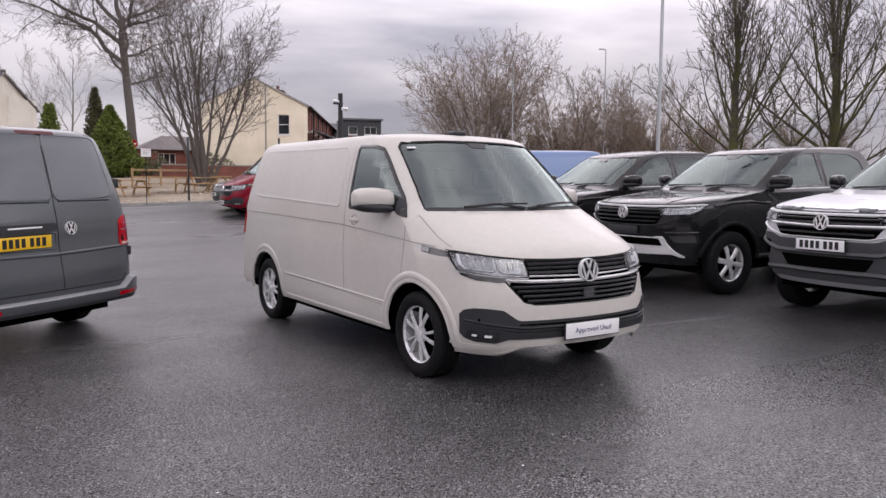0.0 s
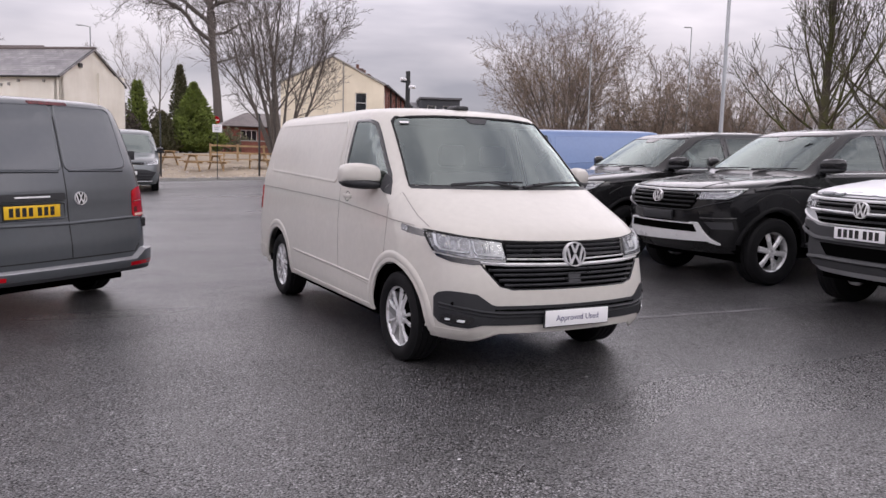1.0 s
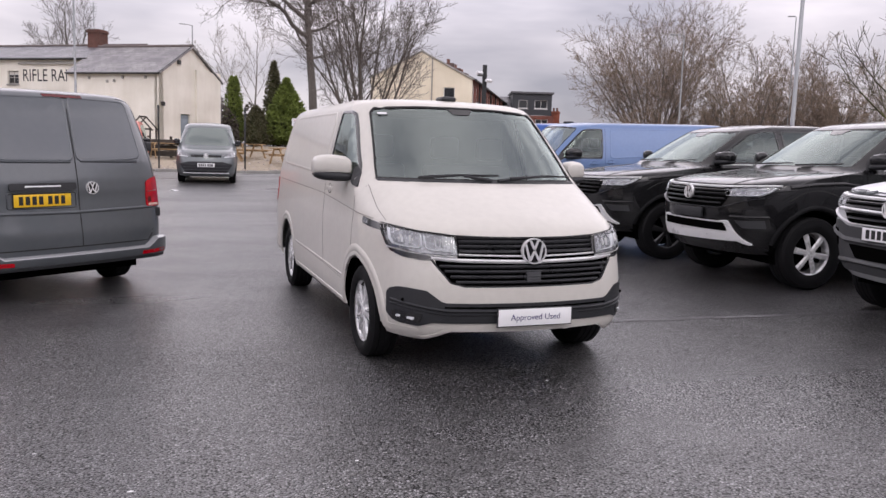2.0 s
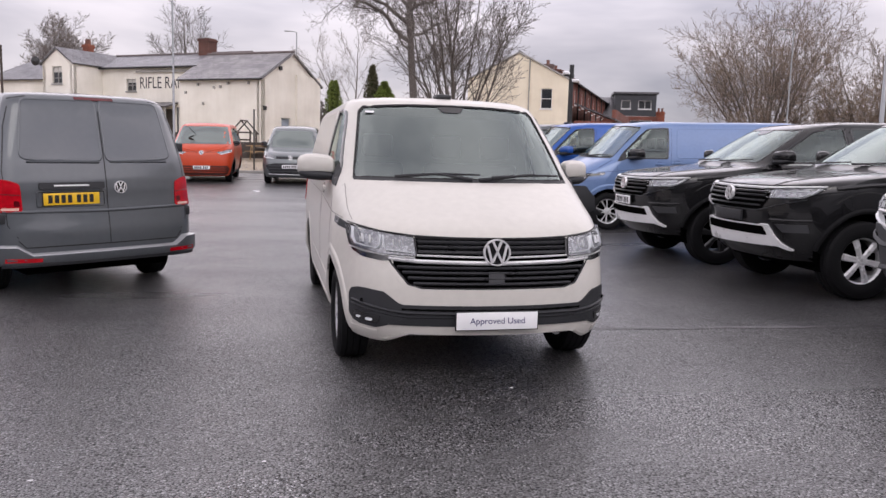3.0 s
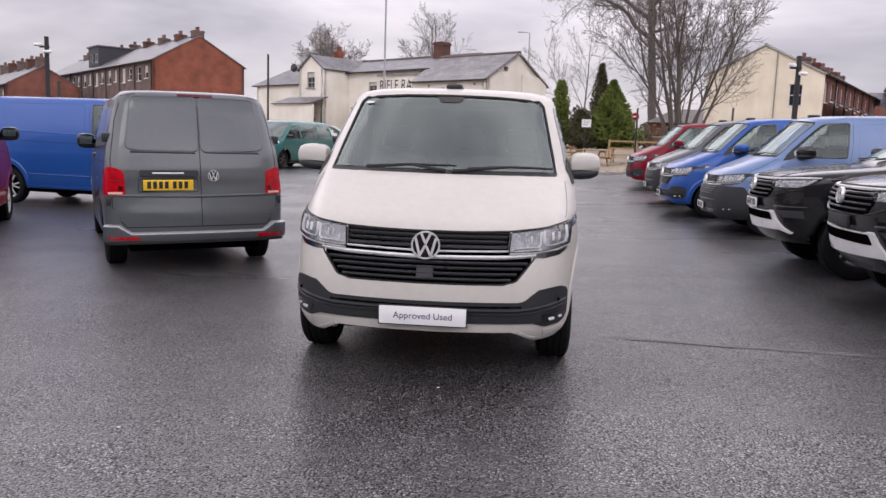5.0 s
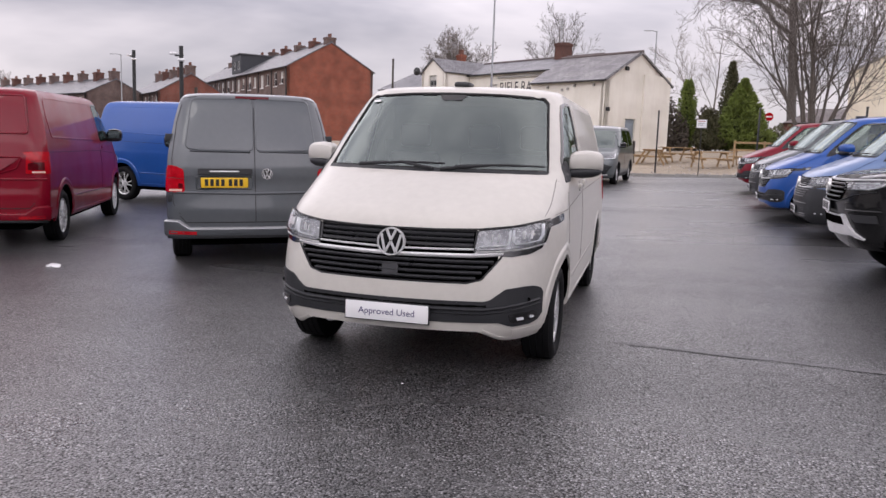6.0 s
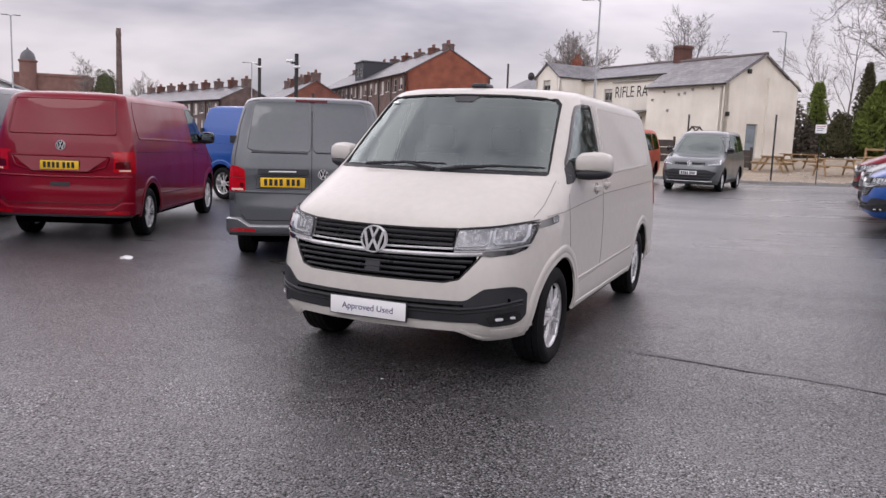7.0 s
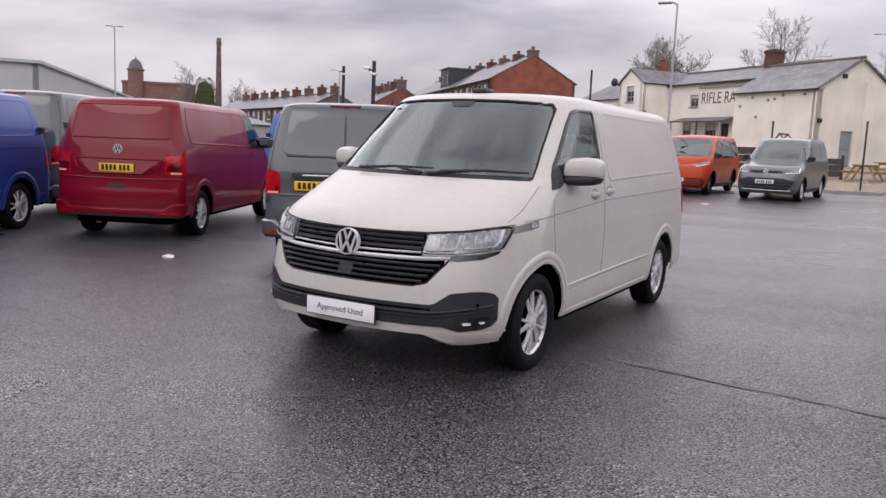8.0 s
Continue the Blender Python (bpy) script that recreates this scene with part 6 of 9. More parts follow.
M.update(
    cream_wall=render_mat("cream_render", (0.80, 0.77, 0.70)),
    yellow_wall=render_mat("pale_yellow_render", (0.80, 0.73, 0.59)),
    red_brick=brick_mat("orange_red_brick", (0.33, 0.085, 0.045), (0.26, 0.065, 0.038), (0.25, 0.13, 0.09)),
    dark_brick=brick_mat("sooty_brick", (0.20, 0.125, 0.105), (0.14, 0.095, 0.085), (0.20, 0.165, 0.15), 0.10),
    house_brick=brick_mat("red_house_brick", (0.26, 0.07, 0.045), (0.20, 0.055, 0.04), (0.22, 0.14, 0.11)),
    stack_brick=brick_mat("weathered_stack_brick", (0.17, 0.065, 0.048), (0.12, 0.05, 0.04), (0.14, 0.09, 0.07), 0.1),
    slate=slate_mat("grey_slate", (0.160, 0.156, 0.170)),
    stone_slate=slate_mat("pale_stone_slate", (0.25, 0.238, 0.243), 0.45, 0.30),
    lead=mat("lead_ridge", (0.10, 0.10, 0.108), 0.5, vary=0.15),
    ridge=mat("clay_ridge", (0.13, 0.105, 0.10), 0.7, vary=0.2),
    white_frame=mat("white_window_frame", (0.72, 0.71, 0.70), 0.4, vary=0.06),
    grey_frame=mat("weathered_window_frame", (0.30, 0.29, 0.27), 0.6, vary=0.15),
    pane=mat("window_pane", (0.020, 0.023, 0.028), 0.06, coat=0.5, vary=0.2, scale=1.0),
    blind=mat("pale_blind", (0.55, 0.54, 0.51), 0.8, vary=0.1),
    gutter=mat("black_gutter", (0.014, 0.014, 0.015), 0.45),
    door_grey=mat("grey_painted_door", (0.22, 0.26, 0.30), 0.5, vary=0.1),
    sign_black=mat("sign_paint_black", (0.015, 0.015, 0.017), 0.6, vary=0.2),
    timber=mat("weathered_timber", (0.34, 0.23, 0.12), 0.75, vary=0.2, scale=5, fine=0.12, bump=0.3, bump_scale=40),
    dark_timber=mat("dark_timber", (0.055, 0.045, 0.038), 0.8, vary=0.25, fine=0.1),
    metal_clad=mat("pale_grey_cladding", (0.43, 0.45, 0.45), 0.5, 0.0, vary=0.08, scale=0.3),
    galv=mat("galvanised_steel", (0.33, 0.34, 0.35), 0.45, 0.7, vary=0.12, scale=8),
    post_black=mat("black_painted_post", (0.016, 0.017, 0.018), 0.5, vary=0.15),
    terracotta=mat("terracotta_pot", (0.17, 0.075, 0.055), 0.75, vary=0.2),
    stone_kerb=mat("concrete_kerb", (0.27, 0.265, 0.25), 0.8, vary=0.18, fine=0.1, scale=4),
    dormer_clad=mat("dark_grey_dormer_cladding", (0.035, 0.038, 0.045), 0.5, vary=0.1),
)


# ---- building parts: local x along the front, y into the building, z up ----
def wall(name, parent, x0, x1, z0, z1, y, th, openings, material, gable=None, label=""):
    """A wall whose front stands at y, th thick, with openings right through it; gable: the apex (x, z) above the top edge."""
    xs = sorted({x0, x1, *[v for o in openings for v in (o[0], o[1])]})
    zs = sorted({z0, z1, *[v for o in openings for v in (o[2], o[3])]})
    bm = bmesh.new()

    def quad(*p):
        bm.faces.new([bm.verts.new(v) for v in p])

    for a, b in zip(xs, xs[1:]):
        for c, d in zip(zs, zs[1:]):
            mx, mz = (a + b) / 2, (c + d) / 2
            if any(o[0] < mx < o[1] and o[2] < mz < o[3] for o in openings):
                continue
            quad((a, y, c), (b, y, c), (b, y, d), (a, y, d))
            quad((a, y + th, d), (b, y + th, d), (b, y + th, c), (a, y + th, c))
    for a, b, c, d in openings:
        quad((a, y, c), (a, y, d), (a, y + th, d), (a, y + th, c))
        quad((b, y, d), (b, y, c), (b, y + th, c), (b, y + th, d))
        quad((a, y, d), (b, y, d), (b, y + th, d), (a, y + th, d))
        quad((b, y, c), (a, y, c), (a, y + th, c), (b, y + th, c))
    quad((x0, y, z0), (x0, y, z1), (x0, y + th, z1), (x0, y + th, z0))
    quad((x1, y, z1), (x1, y, z0), (x1, y + th, z0), (x1, y + th, z1))
    quad((x0, y, z1), (x1, y, z1), (x1, y + th, z1), (x0, y + th, z1))
    if gable:
        gx, gz = gable
        bm.faces.new([bm.verts.new(v) for v in ((x0, y, z1), (x1, y, z1), (gx, y, gz))])
        bm.faces.new([bm.verts.new(v) for v in ((x1, y + th, z1), (x0, y + th, z1), (gx, y + th, gz))])
        quad((x0, y, z1), (gx, y, gz), (gx, y + th, gz), (x0, y + th, z1))
        quad((gx, y, gz), (x1, y, z1), (x1, y + th, z1), (gx, y + th, gz))
    bmesh.ops.remove_doubles(bm, verts=bm.verts[:], dist=0.0005)
    return part(name, bm, material, parent, label, 0)


def turned(ob, m):
    """Stands a part that was built in one plane in another pose of its thing."""
    ob.matrix_local = m @ ob.matrix_local
    return ob


def window(parent, x0, x1, z0, z1, y, frame_m, m=None, bars=(1, 1), sill=True, blind=0.0, name="window"):
    """A window in an opening at the wall front y: frame, bars, a pane behind, a sill proud of the wall."""
    d = y + 0.10
    bm = bmesh.new()
    w = 0.06
    for lo, hi in (((x0, d, z0), (x0 + w, d + 0.06, z1)), ((x1 - w, d, z0), (x1, d + 0.06, z1)), ((x0 + w, d, z0), (x1 - w, d + 0.06, z0 + w)), ((x0 + w, d, z1 - w), (x1 - w, d + 0.06, z1))):
        box_into(bm, lo, hi)
    nx, nz = bars
    for k in range(1, nx + 1):
        c = x0 + (x1 - x0) * k / (nx + 1)
        box_into(bm, (c - 0.025, d + 0.005, z0 + w), (c + 0.025, d + 0.055, z1 - w))
    for k in range(1, nz + 1):
        c = z0 + (z1 - z0) * k / (nz + 1)
        box_into(bm, (x0 + w, d + 0.008, c - 0.022), (x1 - w, d + 0.052, c + 0.022))
    fr = part(name, bm, frame_m, parent)
    box("pane", (x0 + 0.02, d + 0.03, z0 + 0.02), (x1 - 0.02, d + 0.04, z1 - 0.02), M["pane"], fr)
    if blind:
        box("blind", (x0 + 0.05, d + 0.024, z1 - (z1 - z0) * blind), (x1 - 0.05, d + 0.029, z1 - 0.05), M["blind"], fr)
    if sill:
        box("sill", (x0 - 0.06, y - 0.07, z0 - 0.09), (x1 + 0.06, y + 0.12, z0), frame_m if frame_m is M["white_frame"] else M["stone_kerb"], fr)
    if m is not None:
        fr.matrix_local = m
    return fr


def roof_slope(name, parent, pts, material, th=0.10, label=""):
    """A slab of roof: four corners, eave first (a, b along the eave, c, d along the ridge), with coursing laid from the eave."""
    a, b, c, d = [Vector(p) for p in pts]
    n = (b - a).cross(d - a).normalized()
    if n.z < 0:
        n = -n
    vs = [a, b, c, d, a - n * th, b - n * th, c - n * th, d - n * th]
    fs = [[0, 1, 2, 3], [7, 6, 5, 4], [0, 4, 5, 1], [1, 5, 6, 2], [2, 6, 7, 3], [3, 7, 4, 0]]
    if (b - a).cross(d - a).z < 0:
        fs = [f[::-1] for f in fs]
    me = bpy.data.meshes.new(name)
    me.from_pydata([tuple(v) for v in vs], [], fs)
    uv = me.uv_layers.new(name="UVMap")
    ex = (b - a).normalized()
    ey = n.cross(ex)
    for lp in me.loops:
        q = me.vertices[lp.vertex_index].co - a
        uv.data[lp.index].uv = (q.dot(ex), abs(q.dot(ey)))
    me.update()
    return mesh_part(name, me, material, parent, label, 0)


def chimney(parent, x, y, z0, z1, w=0.9, d=0.55, pots=3, material=None, m=None):
    bm = bmesh.new()
    box_into(bm, (x - w / 2, y - d / 2, z0), (x + w / 2, y + d / 2, z1))
    box_into(bm, (x - w / 2 - 0.06, y - d / 2 - 0.06, z1 - 0.22), (x + w / 2 + 0.06, y + d / 2 + 0.06, z1 - 0.08))
    ch = part("chimney", bm, material or M["red_brick"], parent, "", 0)
    for k in range(pots):
        px = x + w * ((k + 0.5) / pots - 0.5) * 0.85
        bm = bmesh.new()
        lathe_into(bm, [(0.13, 0.0), (0.11, 0.30), (0.135, 0.32), (0.135, 0.38), (0.09, 0.38), (0.09, 0.1)], 10, Matrix.Translation((px, y, z1)) @ Matrix.Rotation(radians(-90), 4, "Y"))
        part("chimney_pot", bm, M["terracotta"], ch)
    return ch


def bar(name, parent, a, b, r, material, segs=8):
    bm = bmesh.new()
    tube_into(bm, [a, b], r, segs)
    return part(name, bm, material, parent)


def frame_at(x, y, z, ex):
    """A pose whose x axis runs along ex on the plan."""
    e = Vector((*ex, 0)).normalized()
    return Matrix.Translation((x, y, z)) @ Matrix((e, Vector((-e.y, e.x, 0)), Vector((0, 0, 1)))).transposed().to_4x4()


# ---- the tavern ----
def tavern():
    T = thing("tavern", "cream rendered two-storey tavern with slate roofs and black wall lettering", "pub")
    T.matrix_world = frame_at(-1.7, 45.5, 0.0, (0.8, -0.6))
    W, g0 = M["cream_wall"], 0.6
    # near wing: front along x from -6.48 to 0, gable end at x = 0
    wall("wing_front_wall", T, -6.48, 0, g0, 5.72, 0.0, 0.35, [], W)
    gm = Matrix.Rotation(radians(90), 4, "Z")
    gw = wall("gable_wall", T, 0, 6.4, g0, 5.72, 0.0, 0.35, [(2.05, 3.05, g0, 3.37), (5.0, 5.32, 3.05, 3.55)], W, (3.2, 7.50))
    gw.matrix_local = gm
    dr = box("side_door", (2.08, 0.12, 1.1), (3.02, 0.18, 3.34), M["door_grey"], T, "grey painted side door")
    dr.matrix_local = gm
    bm = bmesh.new()
    for k in range(2):
        box_into(bm, (2.20, 0.095, 1.35 + k * 0.95), (2.90, 0.125, 2.10 + k * 0.95), None, 0.01)
    pn = part("door_panel", bm, M["door_grey"], dr)
    v = box("vent", (5.02, 0.06, 3.07), (5.30, 0.12, 3.53), M["grey_frame"], T)
    v.matrix_local = gm
    for x, z in ((1.75, 6.35), (0.12, 3.75)):
        b_ = box("wall_vent", (x, -0.10, z), (x + 0.28, 0.0, z + 0.24), M["gutter"], T)
        b_.matrix_local = gm
    bk = box("gable_buttress", (3.6, -0.12, g0), (6.35, 0.0, 6.2), W, T)
    bk.matrix_local = gm
    wall("wing_back_wall", T, -6.48, 0, g0, 5.72, 6.05, 0.35, [], W)
    ov = 0.22
    roof_slope("wing_roof", T, [(-6.55, -ov, 5.66), (0.18, -ov, 5.66), (0.18, 3.2, 7.60), (-6.9, 3.2, 7.60)], M["stone_slate"])
    roof_slope("wing_roof", T, [(0.18, 6.4 + ov, 5.66), (-6.55, 6.4 + ov, 5.66), (-6.9, 3.2, 7.60), (0.18, 3.2, 7.60)], M["stone_slate"])
    bar("ridge_tiles", T, (-6.9, 3.2, 7.62), (0.18, 3.2, 7.62), 0.10, M["ridge"])
    bar("gutter", T, (-6.5, -ov - 0.05, 5.60), (0.1, -ov - 0.05, 5.60), 0.06, M["gutter"])
    for a, b in (((0.10, -ov, 5.60), (0.10, 3.2, 7.56)), ((0.10, 3.2, 7.56), (0.10, 6.6, 5.60))):
        bar("verge_board", T, a, b, 0.07, M["gutter"])
    bar("downpipe", T, (-0.06, -0.06, 0.9), (-0.06, -0.06, 5.6), 0.05, M["cream_wall"])
    box("wing_plinth", (-6.48, -0.05, g0), (0.05, 0.0, 1.5), M["cream_wall"], T)
    for x, z in ((-6.0, 4.75), (-5.0, 5.25), (-3.7, 5.05), (-3.2, 5.1), (-2.6, 5.3), (-4.6, 4.05), (-1.0, 5.3)):
        box("wall_bracket", (x, -0.10, z), (x + 0.12, 0.0, z + 0.16), M["grey_frame"], T)
    # recessed middle range with the lettering
    d = 1.9
    wins = [(-13.05, -12.15, 5.1, 5.95)]
    low = [(-11.25, -10.1, 2.9, 3.95), (-13.6, -12.7, 2.9, 3.95), (-9.7, -8.9, 1.6, 3.9)]
    wall("middle_wall", T, -16.4, -5.5, g0, 6.75, d, 0.35, wins + low, W)
    for o in wins:
        window(T, *o, d, M["grey_frame"], bars=(1, 1), blind=0.3)
    for o in low[:2]:
        window(T, *o, d, M["grey_frame"], bars=(2, 1), blind=0.5)
    dm = box("side_door", (-9.68, d + 0.15, 1.6), (-8.92, d + 0.2, 3.88), M["dark_timber"], T, "dark timber door")
    roof_slope("middle_roof", T, [(-17.0, d - 0.25, 6.72), (-5.2, d - 0.25, 6.72), (-4.4, d + 2.9, 7.92), (-17.0, d + 2.9, 7.92)], M["slate"])
    roof_slope("middle_roof", T, [(-5.2, d + 6.2, 6.72), (-17.0, d + 6.2, 6.72), (-17.0, d + 2.9, 7.92), (-4.4, d + 2.9, 7.92)], M["slate"])
    bar("ridge_tiles", T, (-17.0, d + 2.9, 7.94), (-4.4, d + 2.9, 7.94), 0.09, M["ridge"])
    bar("gutter", T, (-16.4, d - 0.3, 6.68), (-6.5, d - 0.3, 6.68), 0.07, M["gutter"])
    wall("middle_back_wall", T, -16.4, -5.5, g0, 6.7, d + 5.8, 0.35, [], W)
    band = box("sign_band", (-11.9, d - 0.03, 4.35), (-6.3, d, 6.35), M["cream_wall"], T)
    box("sign_cornice", (-12.0, d - 0.18, 6.35), (-6.3, d, 6.45), M["grey_frame"], T)
    me = word("RIFLE RAN", 0.98, 0.006)
    xs = [v_.co.x for v_ in me.vertices]
    x0, sx = min(xs), 3.95 / (max(xs) - min(xs))
    for v_ in me.vertices:
        v_.co = Vector((-11.75 + (v_.co.x - x0) * sx, d - 0.04 - v_.co.z * 0.3, 5.28 + v_.co.y * 1.15))
    mesh_part("wall_lettering", me, M["sign_black"], band, "black painted capital letters", 0)
    # porch roof over the ground floor
    roof_slope("porch_roof", T, [(-13.7, d - 1.2, 4.0), (-8.4, d - 1.2, 4.0), (-8.4, d - 0.03, 4.32), (-13.7, d - 0.03, 4.32)], M["slate"], 0.08)
    for x in (-13.6, -11.0, -8.5):
        bar("porch_post", T, (x, d - 1.1, 0.9), (x, d - 1.1, 3.98), 0.06, M["grey_frame"])
    chimney(T, -8.3, d + 2.9, 7.3, 8.95, 0.88, 0.9, 0, M["stack_brick"])
    bm = bmesh.new()
    tube_into(bm, [(-8.6, d + 2.9, 9.15), (-8.6, d + 2.9, 10.8)], 0.025, 5)
    for k in range(5):
        tube_into(bm, [(-8.85, d + 2.9, 10.0 + 0.17 * k), (-8.35, d + 2.9, 10.0 + 0.17 * k)], 0.015, 4)
    part("tv_aerial", bm, M["galv"], T)
    # gabled bay that stands forward at the far end
    bx0, bx1, by = -18.3, -15.35, -0.6
    wall("bay_wall", T, bx0, bx1, g0, 6.95, by, 0.3, [(-17.35, -16.4, 5.45, 6.62), (-17.4, -16.3, 1.8, 3.2)], W, ((bx0 + bx1) / 2, 7.85))
    window(T, -17.35, -16.4, 5.45, 6.62, by, M["grey_frame"], bars=(1, 2), blind=0.3)
    window(T, -17.4, -16.3, 1.8, 3.2, by, M["grey_frame"], bars=(1, 1))
    for x in (bx0, bx1 - 0.3):
        sw = wall("bay_side_wall", T, 0, 3.0, g0, 6.95, 0.0, 0.3, [], W)
        sw.matrix_local = Matrix.Translation((x + 0.3, by, 0)) @ Matrix.Rotation(radians(90), 4, "Z")
    cx = (bx0 + bx1) / 2
    roof_slope("bay_roof", T, [(bx0 - 0.2, 4.5, 6.82), (bx0 - 0.2, by - 0.15, 6.82), (cx, by - 0.15, 7.95), (cx, 4.5, 7.95)], M["slate"])
    roof_slope("bay_roof", T, [(bx1 + 0.2, by - 0.15, 6.82), (bx1 + 0.2, 4.5, 6.82), (cx, 4.5, 7.95), (cx, by - 0.15, 7.95)], M["slate"])
    chimney(T, -18.0, d + 1.2, 6.8, 8.6, 0.6, 0.5, 2, M["red_brick"])
    bm = bmesh.new()
    lathe_into(bm, [(0.02, 0.0), (0.18, 0.04), (0.32, 0.12)], 16, Matrix.Translation((-18.7, by - 0.3, 7.0)) @ Matrix.Rotation(radians(110), 4, "Z"))
    tube_into(bm, [(-18.4, by, 6.7), (-18.7, by - 0.3, 7.0)], 0.03, 6)
    part("satellite_dish", bm, M["gutter"], T)
    bar("downpipe", T, (bx1 + 0.06, by - 0.05, 0.9), (bx1 + 0.06, by - 0.05, 6.8), 0.05, M["cream_wall"])
    roof_slope("bay_lean_roof", T, [(-19.6, by - 1.7, 4.2), (-14.8, by - 1.7, 4.2), (-14.8, by, 4.75), (-19.6, by, 4.75)], M["slate"], 0.08)
    wall("bay_porch_wall", T, -19.6, -14.8, g0, 4.12, by - 1.5, 0.2, [], W)
    # low range beyond the bay
    wall("far_wall", T, -26.6, -18.3, g0, 6.0, 1.2, 0.3, [(-20.0, -19.2, 5.0, 5.8)], W)
    window(T, -20.0, -19.2, 5.0, 5.8, 1.2, M["grey_frame"], bars=(1, 0))
    roof_slope("far_roof", T, [(-27.0, 0.9, 5.95), (-18.2, 0.9, 5.95), (-18.2, 3.8, 7.7), (-24.6, 3.8, 7.7)], M["slate"])
    roof_slope("far_roof", T, [(-18.2, 7.0, 5.95), (-27.0, 7.0, 5.95), (-24.6, 3.8, 7.7), (-18.2, 3.8, 7.7)], M["slate"])
    roof_slope("far_roof", T, [(-27.0, 7.0, 5.95), (-27.0, 0.9, 5.95), (-24.6, 3.8, 7.7), (-24.6, 3.81, 7.7)], M["slate"])
    hw = wall("far_end_wall", T, 0, 5.6, g0, 6.0, 0.0, 0.3, [], W)
    hw.matrix_local = Matrix.Translation((-26.3, 1.2, 0)) @ Matrix.Rotation(radians(90), 4, "Z")
    return T


# ---- terraces ----
def terrace(label, x, y, ex, houses, unit, depth, g0, eave, ridge, front_m, end_m, frame_m=None, dormers=(), pots=4, near_gable=None, stack=1.05):
    """A row of houses along local -x from its near end wall at x = 0."""
    T = thing("terraced_houses", label, "house")
    T.matrix_world = frame_at(x, y, 0.0, ex)
    L = houses * unit
    fm = frame_m or M["white_frame"]
    ops, wins = [], []
    for k in range(houses):
        a = -unit * (k + 1)
        mid = eave - 1.9
        for u0, u1, z0, z1 in ((0.45, 1.65, mid - 0.1, mid + 1.4), (2.75, 3.75, mid + 0.1, mid + 1.35), (0.6, 1.6, g0 + 1.0, g0 + 2.5), (2.8, 3.6, g0 + 0.1, g0 + 2.2)):
            o = (round(a + u0, 3), round(a + u1, 3), round(z0, 3), round(z1, 3))
            ops.append(o)
            wins.append(o)
    # front wall house by house keeps the openings apart
    for k in range(houses):
        a, b = -unit * (k + 1), -unit * k
        wall("house_front", T, a + (0.3 if near_gable and k == houses - 1 else 0), b, g0, eave, 0.0, 0.3, [o for o in ops if a < o[0] < b], front_m)
        bar("downpipe", T, (b - 0.12, -0.08, g0), (b - 0.12, -0.08, eave), 0.06, M["gutter"])
        if not (near_gable and k > houses - 3):
            chimney(T, b - 0.25 if k else -0.55, depth / 2, ridge - 0.5, ridge + stack, 0.75, 1.15, pots, M["stack_brick"] if k % 2 else M["dark_brick"])
    for i, o in enumerate(wins):
        window(T, *o, 0.0, fm, bars=(0, 1) if i % 4 < 2 else (1, 0), blind=(0.0, 0.55, 0.95, 0.4, 0.95)[i % 5])
    wall("back_wall", T, -L + (0.3 if near_gable else 0), 0, g0, eave, depth - 0.3, 0.3, [], front_m)
    e = wall("end_wall", T, 0.0, depth, g0, eave, 0.0, 0.3, [], end_m, (depth / 2, ridge))
    e.matrix_local = Matrix.Rotation(radians(90), 4, "Z")
    near = Matrix.Translation((-L, depth, 0)) @ Matrix.Rotation(radians(-90), 4, "Z")
    e = wall("end_wall", T, 0.0, depth, g0, eave, 0.0, 0.3, near_gable or [], M["yellow_wall"] if near_gable else front_m, (depth / 2, ridge))
    e.matrix_local = near
    for o in near_gable or []:
        window(T, *o, 0.0, M["white_frame"], near, bars=(0, 1))
    if near_gable:
        p = bar("flue_pipe", T, (depth * 0.61, -0.1, g0), (depth * 0.61, -0.1, ridge - 0.5), 0.05, M["grey_frame"])
        p.matrix_local = near
        for a, b in (((-0.1, -0.08, eave - 0.1), (depth / 2, -0.08, ridge + 0.05)), ((depth / 2, -0.08, ridge + 0.05), (depth + 0.1, -0.08, eave - 0.1))):
            v = bar("verge_board", T, a, b, 0.07, M["grey_frame"])
            v.matrix_local = near
    ov = 0.25
    drop = (ridge - eave) / (depth / 2) * ov
    roof_slope("roof", T, [(-L - 0.1, -ov, eave - drop + 0.08), (0.12, -ov, eave - drop + 0.08), (0.12, depth / 2, ridge + 0.08), (-L - 0.1, depth / 2, ridge + 0.08)], M["slate"])
    roof_slope("roof", T, [(0.12, depth + ov, eave - drop + 0.08), (-L - 0.1, depth + ov, eave - drop + 0.08), (-L - 0.1, depth / 2, ridge + 0.08), (0.12, depth / 2, ridge + 0.08)], M["slate"])
    bar("ridge_tiles", T, (-L, depth / 2, ridge + 0.10), (0.12, depth / 2, ridge + 0.10), 0.10, M["lead"])
    bar("gutter", T, (-L, -ov - 0.05, eave - drop), (0.1, -ov - 0.05, eave - drop), 0.08, M["gutter"])
    for dx in dormers:
        zb = eave + 0.45
        dw = wall("dormer_front", T, dx, dx + 4.2, zb, ridge - 0.05, 0.55, 0.15, [(dx + 0.5, dx + 1.7, zb + 0.45, zb + 1.5), (dx + 2.4, dx + 3.7, zb + 0.45, zb + 1.5)], M["dormer_clad"])
        window(T, dx + 0.5, dx + 1.7, zb + 0.45, zb + 1.5, 0.55, M["white_frame"], bars=(1, 0), sill=False)
        window(T, dx + 2.4, dx + 3.7, zb + 0.45, zb + 1.5, 0.55, M["white_frame"], bars=(1, 0), sill=False)
